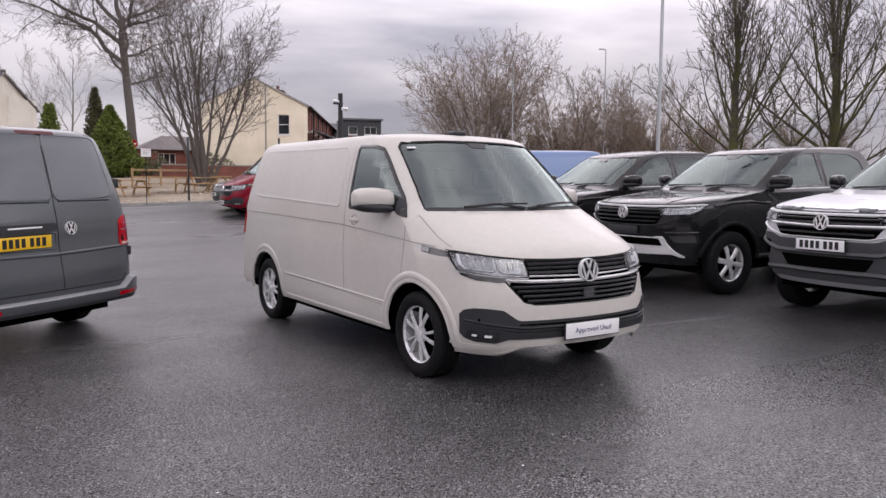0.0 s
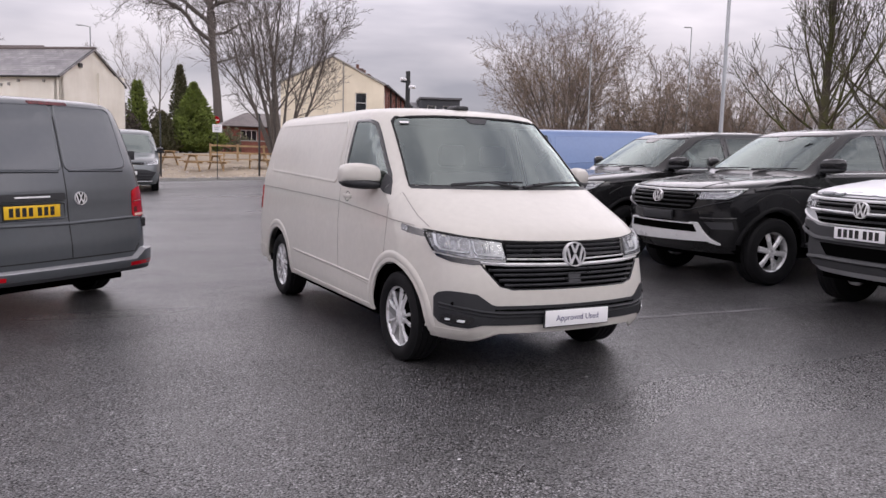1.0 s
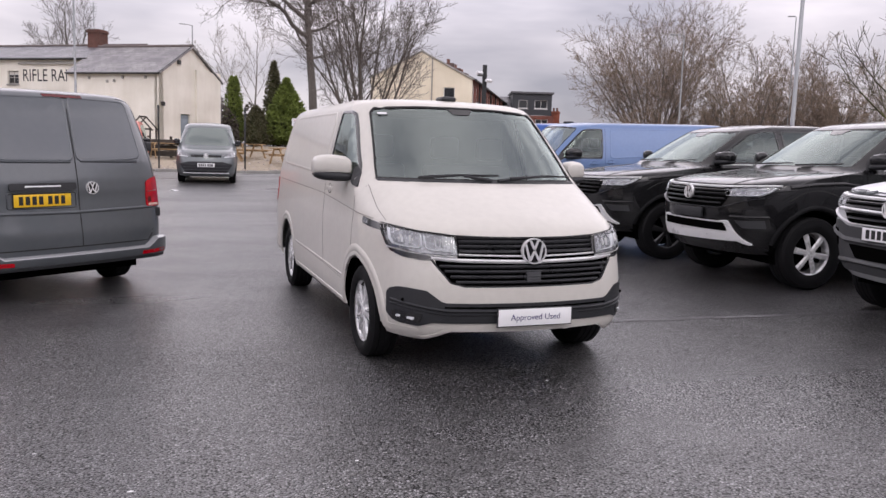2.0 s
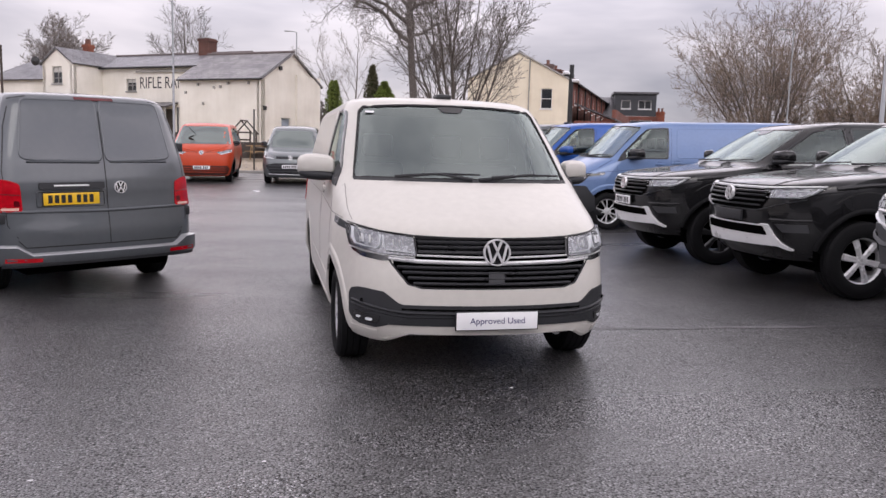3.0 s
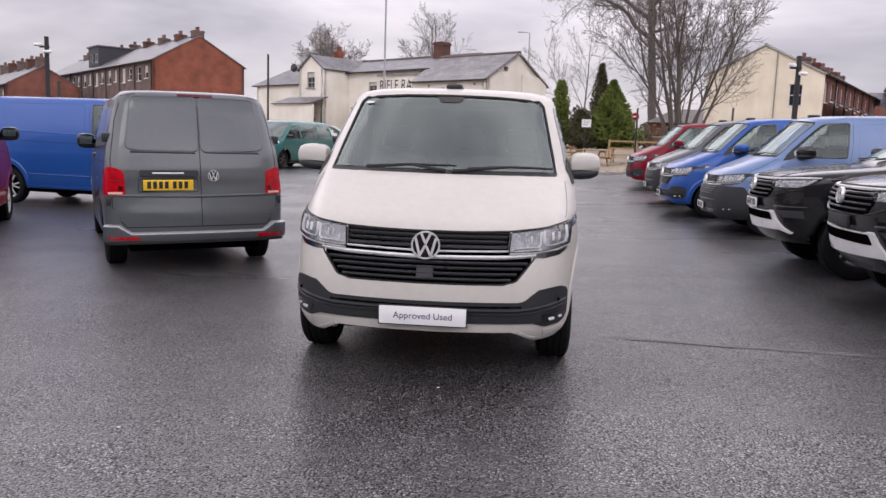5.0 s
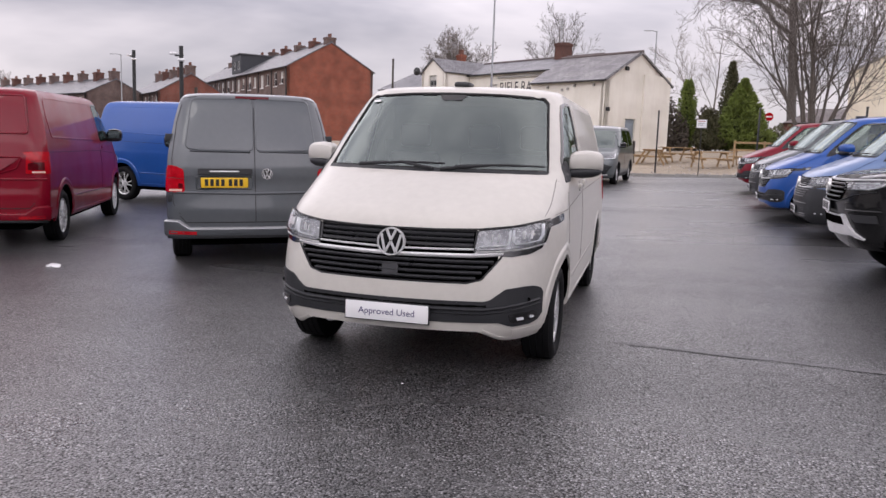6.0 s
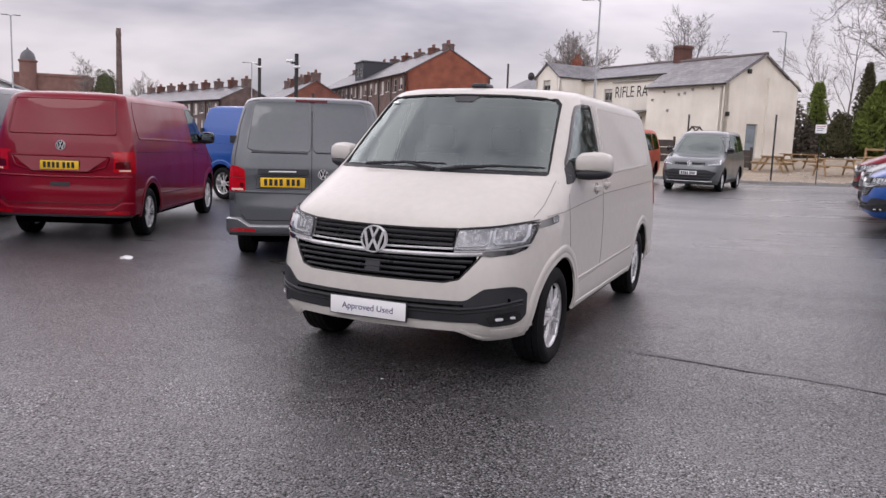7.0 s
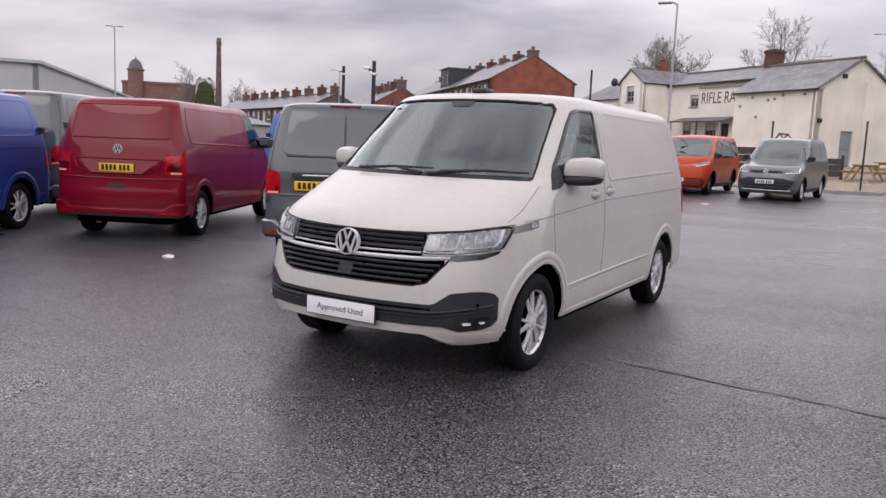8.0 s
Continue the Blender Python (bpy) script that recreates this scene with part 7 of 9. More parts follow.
        box("dormer_cheek", (dx, 0.7, zb), (dx + 0.15, depth / 2, ridge - 0.05), M["dormer_clad"], T)
        box("dormer_cheek", (dx + 4.05, 0.7, zb), (dx + 4.2, depth / 2, ridge - 0.05), M["dormer_clad"], T)
        box("dormer_roof", (dx - 0.15, 0.35, ridge - 0.05), (dx + 4.35, depth / 2 + 0.1, ridge + 0.10), M["lead"], T)
    return T


tavern()
terrace("sooty brick terraced houses with an orange brick gable end", -36.8, 73.0, (0.707, -0.707), 9, 5.0, 10.0, 1.3, 9.05, 11.85, M["dark_brick"], M["red_brick"], dormers=(-24.0,), stack=0.6)
terrace("long row of dark brick terraced houses far away, many chimneys", -68.2, 80.4, (0.892, -0.452), 9, 4.78, 8.0, 1.3, 6.3, 8.2, M["dark_brick"], M["dark_brick"])
terrace("short dark brick terrace with red chimneys beyond the yard", -57.4, 79.9, (0.72, -0.69), 5, 4.6, 8.0, 1.3, 6.6, 8.9, M["dark_brick"], M["house_brick"])
# the pale gable faces the yard, its brick row runs back from it
GL, GD = 31.5, 8.3
terrace("brick terraced houses with a pale yellow rendered gable end", 21.8 + 0.5 * GL, 54.0 + 0.866 * GL, (0.5, 0.866), 7, 4.5, GD, 1.3, 7.42, 9.45, M["house_brick"], M["house_brick"],
        pots=3, stack=0.6, near_gable=[(GD - 2.30, GD - 1.38, 5.10, 6.68)])


def dormer_house():
    H = thing("dormer_house", "brick house with a wide dark grey roof dormer", "house")
    H.matrix_world = frame_at(35.6, 75.5, 0.0, (0.93, -0.36))
    wall("front_wall", H, -2.6, 4.6, 1.3, 5.9, 0.0, 0.3, [(2.6, 4.0, 4.3, 5.5)], M["house_brick"])
    window(H, 2.6, 4.0, 4.3, 5.5, 0.0, M["white_frame"], bars=(1, 0))
    wall("dormer_front", H, 0.0, 4.4, 5.95, 8.3, 0.25, 0.2, [(0.7, 1.7, 6.7, 7.6), (2.5, 3.9, 6.7, 7.6)], M["dormer_clad"])
    window(H, 0.7, 1.7, 6.7, 7.6, 0.25, M["white_frame"], bars=(0, 0))
    window(H, 2.5, 3.9, 6.7, 7.6, 0.25, M["white_frame"], bars=(1, 0))
    for a, b in ((0.0, 0.2), (4.2, 4.4)):
        box("dormer_cheek", (a, 0.45, 5.95), (b, 5.0, 8.3), M["dormer_clad"], H)
    box("dormer_roof", (-0.2, 0.0, 8.3), (4.6, 5.2, 8.5), M["lead"], H)
    roof_slope("roof", H, [(-2.8, -0.3, 5.8), (0.0, -0.3, 5.8), (0.0, 4.5, 8.2), (-2.8, 4.5, 8.2)], M["slate"])
    box("side_wall", (4.3, 0.3, 1.3), (4.6, 8.0, 5.9), M["house_brick"], H)
    chimney(H, 5.2, 3.0, 5.0, 6.6, 0.9, 0.7, 2)
    roof_slope("lean_roof", H, [(-14.0, -4.0, 3.6), (-2.0, -3.0, 3.6), (-2.0, 0.0, 5.2), (-14.0, -1.0, 5.2)], M["slate"])


dormer_house()
LW = thing("yard_extension", "red brick lean-to extension beside a pale gable", "house")
LW.matrix_world = frame_at(22.1, 53.7, 0.0, (0.5, 0.866))
wall("lean_wall", LW, 0.3, 14.0, 1.3, 5.1, -3.2, 0.3, [], M["house_brick"])
lw2 = wall("lean_end_wall", LW, 0.0, 3.2, 1.3, 4.2, 0.0, 0.3, [], M["house_brick"])
lw2.matrix_local = Matrix.Translation((0.3, 0.0, 0)) @ Matrix.Rotation(radians(-90), 4, "Z")
roof_slope("lean_roof", LW, [(0.0, -3.4, 4.3), (14.2, -3.4, 4.3), (14.2, -0.02, 5.6), (0.0, -0.02, 5.6)], M["slate"])


def cottage():
    C = thing("brick_bungalow", "red brick bungalow with a brown tiled hipped roof behind the garden", "house")
    C.matrix_world = frame_at(12.2, 68.0, 0.0, (1, -0.08))
    tile = slate_mat("brown_roof_tile", (0.135, 0.108, 0.102))
    wall("front_wall", C, 0, 8.8, 0.8, 4.2, 0.0, 0.3, [(1.5, 3.0, 2.6, 3.8), (5.4, 6.8, 2.6, 3.8)], M["house_brick"])
    window(C, 1.5, 3.0, 2.6, 3.8, 0.0, M["white_frame"], bars=(2, 0))
    window(C, 5.4, 6.8, 2.6, 3.8, 0.0, M["white_frame"], bars=(2, 0))
    for a, b in ((0.0, 0.3), (8.5, 8.8)):
        box("side_wall", (a, 0.3, 0.8), (b, 7.0, 4.2), M["house_brick"], C)
    for pts in ([(-0.4, -0.4, 4.1), (9.2, -0.4, 4.1), (6.4, 3.5, 5.5), (2.4, 3.5, 5.5)], [(9.2, 7.4, 4.1), (-0.4, 7.4, 4.1), (2.4, 3.5, 5.5), (6.4, 3.5, 5.5)],
                [(-0.4, 7.4, 4.1), (-0.4, -0.4, 4.1), (2.4, 3.5, 5.5), (2.4, 3.51, 5.5)], [(9.2, -0.4, 4.1), (9.2, 7.4, 4.1), (6.4, 3.51, 5.5), (6.4, 3.5, 5.5)]):
        roof_slope("roof", C, pts, tile)


cottage()


def shed():
    """A long industrial shed with ribbed cladding and a loading door."""
    S_ = thing("industrial_shed", "pale grey clad industrial shed with a low roof", "warehouse")
    S_.matrix_world = frame_at(-47.6, 28.2, 0.0, (-0.71, 0.70))
    wall("long_wall", S_, 0, 72, 0.0, 6.0, 0.0, 0.3, [(44, 56, 0.0, 5.0)], M["metal_clad"])
    box("loading_door", (44, 0.2, 0.0), (56, 0.26, 5.0), M["dormer_clad"], S_)
    e = wall("end_wall", S_, -60, 0, 0.0, 6.0, 0.0, 0.3, [], M["metal_clad"])
    e.matrix_local = Matrix.Rotation(radians(-90), 4, "Z")
    roof_slope("roof", S_, [(72, -0.3, 6.0), (-0.3, -0.3, 6.0), (-0.3, 60, 6.3), (72, 60, 6.3)], M["metal_clad"], 0.2)


shed()


# the far mill's haze is put into this lighter brick colour
M["mill_brick"] = mat("hazy_mill_brick", (0.21, 0.115, 0.095), 0.9, vary=0.2, scale=0.4, fine=0.12)


def mill():
    K = thing("mill_chimney", "tall tapering dark brick mill chimney on the skyline", "chimney")
    K.matrix_world = Matrix.Translation((-213.5, 202.0, 0))
    bm = bmesh.new()
    lathe_into(bm, [(1.35, 0.0), (0.80, 33.5), (0.92, 34.0), (0.92, 35.3), (0.80, 35.6), (0.78, 36.6), (0.5, 36.6)], 20, Matrix.Rotation(radians(-90), 4, "Y"))
    part("chimney_shaft", bm, M["dark_brick"], K)
    D = thing("domed_mill", "red brick mill with a copper dome turret on the skyline", "mill")
    D.matrix_world = frame_at(-255.9, 199.9, 0.0, (0.77, 0.64))
    box("mill_body", (-5, 0, 0), (20, 14, 20.6), M["mill_brick"], D)
    box("parapet", (-5.3, -0.3, 20.6), (20.3, 14.3, 21.6), M["mill_brick"], D)
    bm = bmesh.new()
    lathe_into(bm, [(2.9, 0), (2.9, 25.2), (3.3, 25.5), (3.3, 26.0), (2.7, 26.1)], 16, Matrix.Rotation(radians(-90), 4, "Y"))
    part("turret", bm, M["mill_brick"], D)
    bm = bmesh.new()
    lathe_into(bm, [(2.7, 26.0), (2.6, 27.0), (2.1, 28.4), (1.2, 29.4), (0.4, 29.8), (0.3, 30.3), (0.06, 30.5), (0.04, 31.2)], 16, Matrix.Rotation(radians(-90), 4, "Y"))
    part("dome", bm, M["lead"], D, "grey copper dome")


mill()


def low_shed():
    """A long low outbuilding with a shallow grey roof between the shed and the terrace."""
    B = thing("low_outbuilding", "long low outbuilding with a shallow grey roof", "outbuilding")
    B.matrix_world = frame_at(-64.0, 69.0, 0.0, (-0.29, 0.957))
    wall("long_wall", B, -24, 0, 0.0, 3.2, 0.0, 0.3, [], M["metal_clad"])
    e = wall("end_wall", B, 0, 9, 0.0, 3.2, 0.0, 0.3, [], M["metal_clad"], (4.5, 4.2))
    e.matrix_local = Matrix.Rotation(radians(90), 4, "Z")
    roof_slope("roof", B, [(-24, -0.4, 3.1), (0.3, -0.4, 3.1), (0.3, 4.5, 4.3), (-24, 4.5, 4.3)], M["slate"])
    roof_slope("roof", B, [(0.3, 9.4, 3.1), (-24, 9.4, 3.1), (-24, 4.5, 4.3), (0.3, 4.5, 4.3)], M["slate"])


low_shed()
# unseen wall, added behind the view to darken reflections in the paintwork
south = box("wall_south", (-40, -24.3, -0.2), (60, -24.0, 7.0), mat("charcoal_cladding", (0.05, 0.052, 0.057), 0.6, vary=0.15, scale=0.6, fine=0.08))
tagged(south, "plain charcoal clad wall out of view, added for dark reflections", "wall", "", "structure")


# ---- trees ----
def bark(name, c, moss=0.0):
    m = bpy.data.materials.new(name)
    m.use_nodes = True
    nt = m.node_tree
    N, L = nt.nodes.new, nt.links.new
    b = nt.nodes["Principled BSDF"]
    co, n1, n2, mx, rp, bp = N("ShaderNodeTexCoord"), N("ShaderNodeTexNoise"), N("ShaderNodeTexNoise"), N("ShaderNodeMix"), N("ShaderNodeValToRGB"), N("ShaderNodeBump")
    n1.inputs["Scale"].default_value, n1.inputs["Detail"].default_value = 1.2, 6
    n2.inputs["Scale"].default_value, n2.inputs["Detail"].default_value = 14, 5
    L(co.outputs["Object"], n1.inputs["Vector"])
    L(co.outputs["Object"], n2.inputs["Vector"])
    rp.color_ramp.elements[0].position, rp.color_ramp.elements[0].color = 0.4, (*c, 1)
    g = (c[0] * (1 - moss) + 0.13 * moss, c[1] * (1 - moss) + 0.145 * moss, c[2] * (1 - moss) + 0.03 * moss)
    rp.color_ramp.elements[1].position, rp.color_ramp.elements[1].color = 0.62, (*g, 1)
    L(n1.outputs[0], rp.inputs[0])
    mx.data_type, mx.blend_type = "RGBA", "MULTIPLY"
    mx.inputs[0].default_value = 0.7
    L(rp.outputs[0], mx.inputs[6])
    L(n2.outputs[0], mx.inputs[7])
    L(mx.outputs[2], b.inputs["Base Color"])
    b.inputs["Roughness"].default_value = 0.9
    bp.inputs["Strength"].default_value, bp.inputs["Distance"].default_value = 0.7, 0.03
    L(n2.outputs[0], bp.inputs["Height"])
    L(bp.outputs[0], b.inputs["Normal"])
    return m


M.update(bark_grey=bark("grey_brown_bark", (0.16, 0.14, 0.125)), bark_moss=bark("mossy_bark", (0.095, 0.078, 0.058), 0.8), bark_pale=bark("pale_bark", (0.25, 0.215, 0.19)),
         twig_dark=mat("dark_twigs", (0.10, 0.085, 0.072), 0.9, vary=0.2), twig=mat("bare_twigs", (0.145, 0.125, 0.115), 0.9, vary=0.2), twig_brown=mat("brown_twigs", (0.25, 0.19, 0.145), 0.9, vary=0.25),
         twig_pale=mat("pale_twigs", (0.27, 0.235, 0.215), 0.9, vary=0.2))


def tube_list(verts, faces, pts, radii, sides):
    base, side = len(verts), None
    n = len(pts)
    for i, p in enumerate(pts):
        d = (pts[min(i + 1, n - 1)] - pts[max(i - 1, 0)]).normalized()
        if side is None:
            side = d.orthogonal().normalized()
        side = (side - d * side.dot(d)).normalized()
        up = d.cross(side)
        for k in range(sides):
            a = 2 * math.pi * k / sides
            verts.append(p + radii[i] * (math.cos(a) * side + math.sin(a) * up))
    for i in range(n - 1):
        for k in range(sides):
            a, b = base + i * sides + k, base + i * sides + (k + 1) % sides
            faces.append([a, b, b + sides, a + sides])


def grow(out, rng, p, d, length, r, level, cfg):
    n = (7, 6, 5, 3, 2)[min(level, 4)] * cfg.get("seg", 1)
    pts, dirs = [p.copy()], [d.copy()]
    for i in range(n):
        w = cfg["wobble"][min(level, len(cfg["wobble"]) - 1)]
        d = (d + Vector((rng.gauss(0, w), rng.gauss(0, w), rng.gauss(0, w) + cfg["up"][min(level, len(cfg["up"]) - 1)]))).normalized()
        p = p + d * length / n
        pts.append(p.copy())
        dirs.append(d.copy())
    end = cfg.get("trunk_taper", cfg["taper"]) if level == 0 else cfg["taper"]
    radii = [max(r * (1 - (1 - end) * i / n), cfg["thin"]) for i in range(n + 1)]
    if level == 0:
        radii[0] *= 1.35
    out[level].append((pts, radii))
    if level + 1 >= cfg["levels"]:
        return
    kids = cfg["kids"][level]
    t0 = cfg["start"][level]
    spin = rng.uniform(0, 6.28)
    for k in range(kids):
        t = t0 + (1 - t0) * ((k + rng.uniform(0.2, 0.9)) / kids) ** (cfg.get("low", 1.0) if level == 0 else 1.0)
        f = min(t, 0.999) * n
        i = int(f)
        q = pts[i].lerp(pts[i + 1], f - i)
        ax = dirs[i + 1]
        o = ax.orthogonal().normalized()
        spin += 2.4 + rng.uniform(-0.5, 0.5)
        o.rotate(Matrix.Rotation(spin, 3, ax))
        lean = cfg["angle"][level]
        if level == 0 and "angle_top" in cfg:
            lean += (cfg["angle_top"] - lean) * min(1.0, (t - t0) / (1 - t0) * 1.5)
        ang = radians(rng.gauss(lean, 8))
        nd = (ax * math.cos(ang) + o * math.sin(ang)).normalized()
        ln = length * cfg["ratio"][level] * rng.uniform(0.7, 1.15) * (1.15 - 0.55 * t)
        grow(out, rng, q, nd, ln, max(radii[i] * cfg["slim"][level] * rng.uniform(0.75, 1.25), cfg["thin"]), level + 1, cfg)


def bare_tree(name, label, base, stems, cfg, seed, mats, category="tree", group="", arms=()):
    """A leafless tree. stems: lean x, lean y, length, radius; arms: height, compass angle, rise, length, radius."""
    rng = random.Random(seed)
    T = thing(name, label, category, group)
    T.matrix_world = Matrix.Translation(base)
    out = [[] for _ in range(cfg["levels"])]
    for lx, ly, ln, r in stems:
        grow(out, rng, Vector((lx * 0.4, ly * 0.4, -0.1)), Vector((lx, ly, 1)).normalized(), ln, r, 0, cfg)
    for z, turn, rise, ln, r in arms:
        d = Vector((math.cos(radians(turn)) * math.cos(radians(rise)), math.sin(radians(turn)) * math.cos(radians(rise)), math.sin(radians(rise))))
        trunk = out[0][0][0]
        k = next((i for i in range(len(trunk) - 1) if trunk[i + 1].z > z), len(trunk) - 2)
        f = min(max((z - trunk[k].z) / (trunk[k + 1].z - trunk[k].z), 0), 1)
        grow(out, rng, trunk[k].lerp(trunk[k + 1], f), d, ln, r, 1, cfg)
    half = 2
    for nm, lo, hi, mt in (("trunk", 0, 1, mats[0]), ("limb", 1, half + 1, mats[0]), ("crown", half + 1, cfg["levels"], mats[1])):
        verts, faces = [], []
        for lv in range(lo, min(hi, cfg["levels"])):
            for pts, radii in out[lv]:
                tube_list(verts, faces, pts, radii, (9, 6, 4, 3, 3)[min(lv, 4)])
        if verts:
            raw(nm, verts, faces, mt, T, "", 60)
    return T


VASE = dict(levels=4, kids=(9, 8, 6), start=(0.30, 0.22, 0.14), angle=(32, 34, 36), ratio=(0.50, 0.48, 0.5), slim=(0.42, 0.45, 0.5), wobble=(0.06, 0.10, 0.12), up=(0.02, 0.03, 0.02), taper=0.18, thin=0.009)
OAK = dict(seg=2, levels=5, kids=(2, 12, 8, 5), start=(0.7, 0.22, 0.15, 0.1), angle=(50, 50, 42, 38), ratio=(0.5, 0.44, 0.5, 0.55), slim=(0.4, 0.45, 0.5, 0.6), wobble=(0.05, 0.22, 0.20, 0.18), up=(0.02, -0.02, 0.02, 0.02), taper=0.2, trunk_taper=0.62, thin=0.013)
LIME = dict(low=1.0, levels=4, kids=(34, 10, 7), start=(0.10, 0.20, 0.12), angle=(78, 36, 36), angle_top=14, ratio=(0.95, 0.36, 0.45), slim=(0.30, 0.40, 0.5), wobble=(0.03, 0.08, 0.12), up=(0.03, 0.15, 0.07), taper=0.13, trunk_taper=0.4, thin=0.012)
THICKET = dict(levels=4, kids=(9, 8, 6), start=(0.15, 0.15, 0.1), angle=(28, 30, 30), ratio=(0.55, 0.55, 0.55), slim=(0.5, 0.5, 0.6), wobble=(0.06, 0.10, 0.12), up=(0.03, 0.05, 0.03), taper=0.25, thin=0.010)
DOME = dict(levels=4, kids=(11, 9, 6), start=(0.28, 0.2, 0.12), angle=(33, 36, 36), ratio=(0.44, 0.46, 0.5), slim=(0.45, 0.45, 0.5), wobble=(0.06, 0.10, 0.12), up=(0.015, 0.03, 0.02), taper=0.2, thin=0.012)


def fan(n, spread, height, r, seed):
    """Stems that fan out from one stool, the leaning ones shorter, so that the crown is a dome."""
    rng = random.Random(seed)
    out = []
    for k in range(n):
        a, q = 2.4 * k + rng.uniform(-0.3, 0.3), spread * math.sqrt((k + 0.3) / n)
        out.append((q * math.cos(a), q * math.sin(a), height * (1.0 - 0.28 * (q / max(spread, 0.01)) ** 2) * rng.uniform(0.92, 1.04), r * rng.uniform(0.7, 1.1)))
    return out


def gz3(x, y, lift=0.1):
    return (x, y, ground_z(x, y) + lift)


bare_tree("bare_ash_tree", "leafless many-stemmed tree in the tavern garden", gz3(9.3, 40.0), fan(12, 0.52, 10.2, 0.13, 5), VASE, 5, (M["bark_grey"], M["twig"]))
bare_tree("bare_oak_tree", "large leafless oak with crooked spreading limbs", gz3(14.4, 80.0), [(0.03, 0.0, 16.5, 0.50)], OAK, 11, (M["bark_grey"], M["twig"]),
          arms=((11.6, 182, 44, 14.0, 0.24), (13.4, 176, 52, 13.5, 0.23), (15.2, 165, 64, 12.0, 0.22), (15.8, 85, 78, 9.0, 0.26), (15.6, 10, 42, 10.0, 0.20), (14.5, 250, 40, 9.0, 0.18), (14.8, 300, 45, 9.0, 0.18), (9.3, 2, 26, 6.5, 0.14), (10.6, 200, 30, 8.0, 0.13), (12.6, 350, 48, 9.0, 0.16)))
bare_tree("bare_birch_tree", "slim leafless tree behind the conifers", gz3(5.4, 60.0), [(0.05, 0, 9.0, 0.10), (-0.12, 0, 8.0, 0.08)], VASE, 21, (M["bark_pale"], M["twig_pale"]))
bare_tree("bare_lime_tree", "tall leafless tree with mossy trunk and upswept limbs", (34.6, 24.0, 0.5), [(0.0, 0.0, 9.0, 0.34)], LIME, 31, (M["bark_moss"], M["twig_dark"]), group="roadside trees")
bare_tree("bare_lime_tree", "tall leafless tree with mossy trunk and upswept limbs", (36.5, 19.2, 0.5), [(0.03, 0.0, 9.4, 0.35)], LIME, 37, (M["bark_moss"], M["twig_dark"]), group="roadside trees")
bare_tree("bare_lime_tree", "tall leafless tree with mossy trunk and upswept limbs", (40.5, 13.5, 0.5), [(-0.03, 0.0, 9.0, 0.32)], LIME, 41, (M["bark_moss"], M["twig_dark"]), group="roadside trees")
for x, y, h, n, sd, tw in ((36.9, 50.9, 12.4, 20, 51, "twig_brown"), (41.3, 44.0, 9.6, 8, 52, "twig_brown"), (45.0, 45.0, 8.8, 8, 53, "twig_brown"), (48.5, 42.0, 9.4, 7, 54, "twig_brown")):
    bare_tree("bare_thicket_tree", "leafless domed tree in a dense thicket", (x, y, 0.6), fan(n, 0.62, h, 0.11, sd), dict(DOME, angle=(38, 42, 42), up=(0.015, 0.03, 0.03), thin=0.010), sd, (M["bark_pale"], M[tw]), group="thicket beyond the yard")
for x, y, h, sd in ((34.0, 49.0, 4.0, 61), (37.0, 48.0, 4.6, 62), (39.6, 46.0, 5.0, 63), (42.0, 42.0, 5.4, 64), (46.0, 40.0, 5.5, 65), (50.5, 38.0, 5.5, 66), (54.0, 30.0, 5.5, 67)):
    r = random.Random(sd)
    bare_tree("brush_shrub", "dense leafless brown brushwood", (x, y, 0.6), [(r.uniform(-0.9, 0.9), r.uniform(-0.6, 0.6), h * r.uniform(0.7, 1.0), 0.07) for _ in range(9)], THICKET, sd, (M["bark_grey"], M["twig_brown"]), "shrub", "thicket beyond the yard")
bare_tree("bare_street_tree", "leafless tree with an open crown behind the tavern roof", (-10.8, 94.8, 1.3), [(0.02, 0, 16.0, 0.28), (0.12, 0, 13.0, 0.2), (-0.16, 0, 11.5, 0.2)], dict(DOME, kids=(12, 9, 6), ratio=(0.40, 0.46, 0.5), thin=0.016), 71, (M["bark_grey"], M["twig"]))
bare_tree("bare_street_tree", "rounded leafless tree behind the tavern bay", (-26.0, 102.5, 1.3), fan(30, 0.36, 14.0, 0.14, 73), dict(DOME, kids=(11, 9, 6), ratio=(0.34, 0.46, 0.5), thin=0.016), 73, (M["bark_grey"], M["twig_pale"]))
for x, y, h, sd in ((-187.8, 165.5, 20.0, 81), (-177.6, 176.4, 16.5, 82)):
    bare_tree("bare_distant_tree", "leafless tree on the skyline", (x, y, ground_z(x, y)), fan(6, 0.26, h, 0.25, sd), dict(DOME, kids=(8, 7, 5), ratio=(0.36, 0.46, 0.5), thin=0.028), sd, (M["bark_pale"], M["twig_pale"]), group="skyline trees")


# ---- conifers ----
def needle_mat(name, c):
    m = mat(name, c, 0.75, vary=0.35, scale=1.6, fine=0.3)
    return m


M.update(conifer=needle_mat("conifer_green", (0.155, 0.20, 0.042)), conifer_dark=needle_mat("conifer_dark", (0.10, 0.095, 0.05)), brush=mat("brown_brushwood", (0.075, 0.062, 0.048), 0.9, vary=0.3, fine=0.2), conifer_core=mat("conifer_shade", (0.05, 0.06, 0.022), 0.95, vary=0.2))


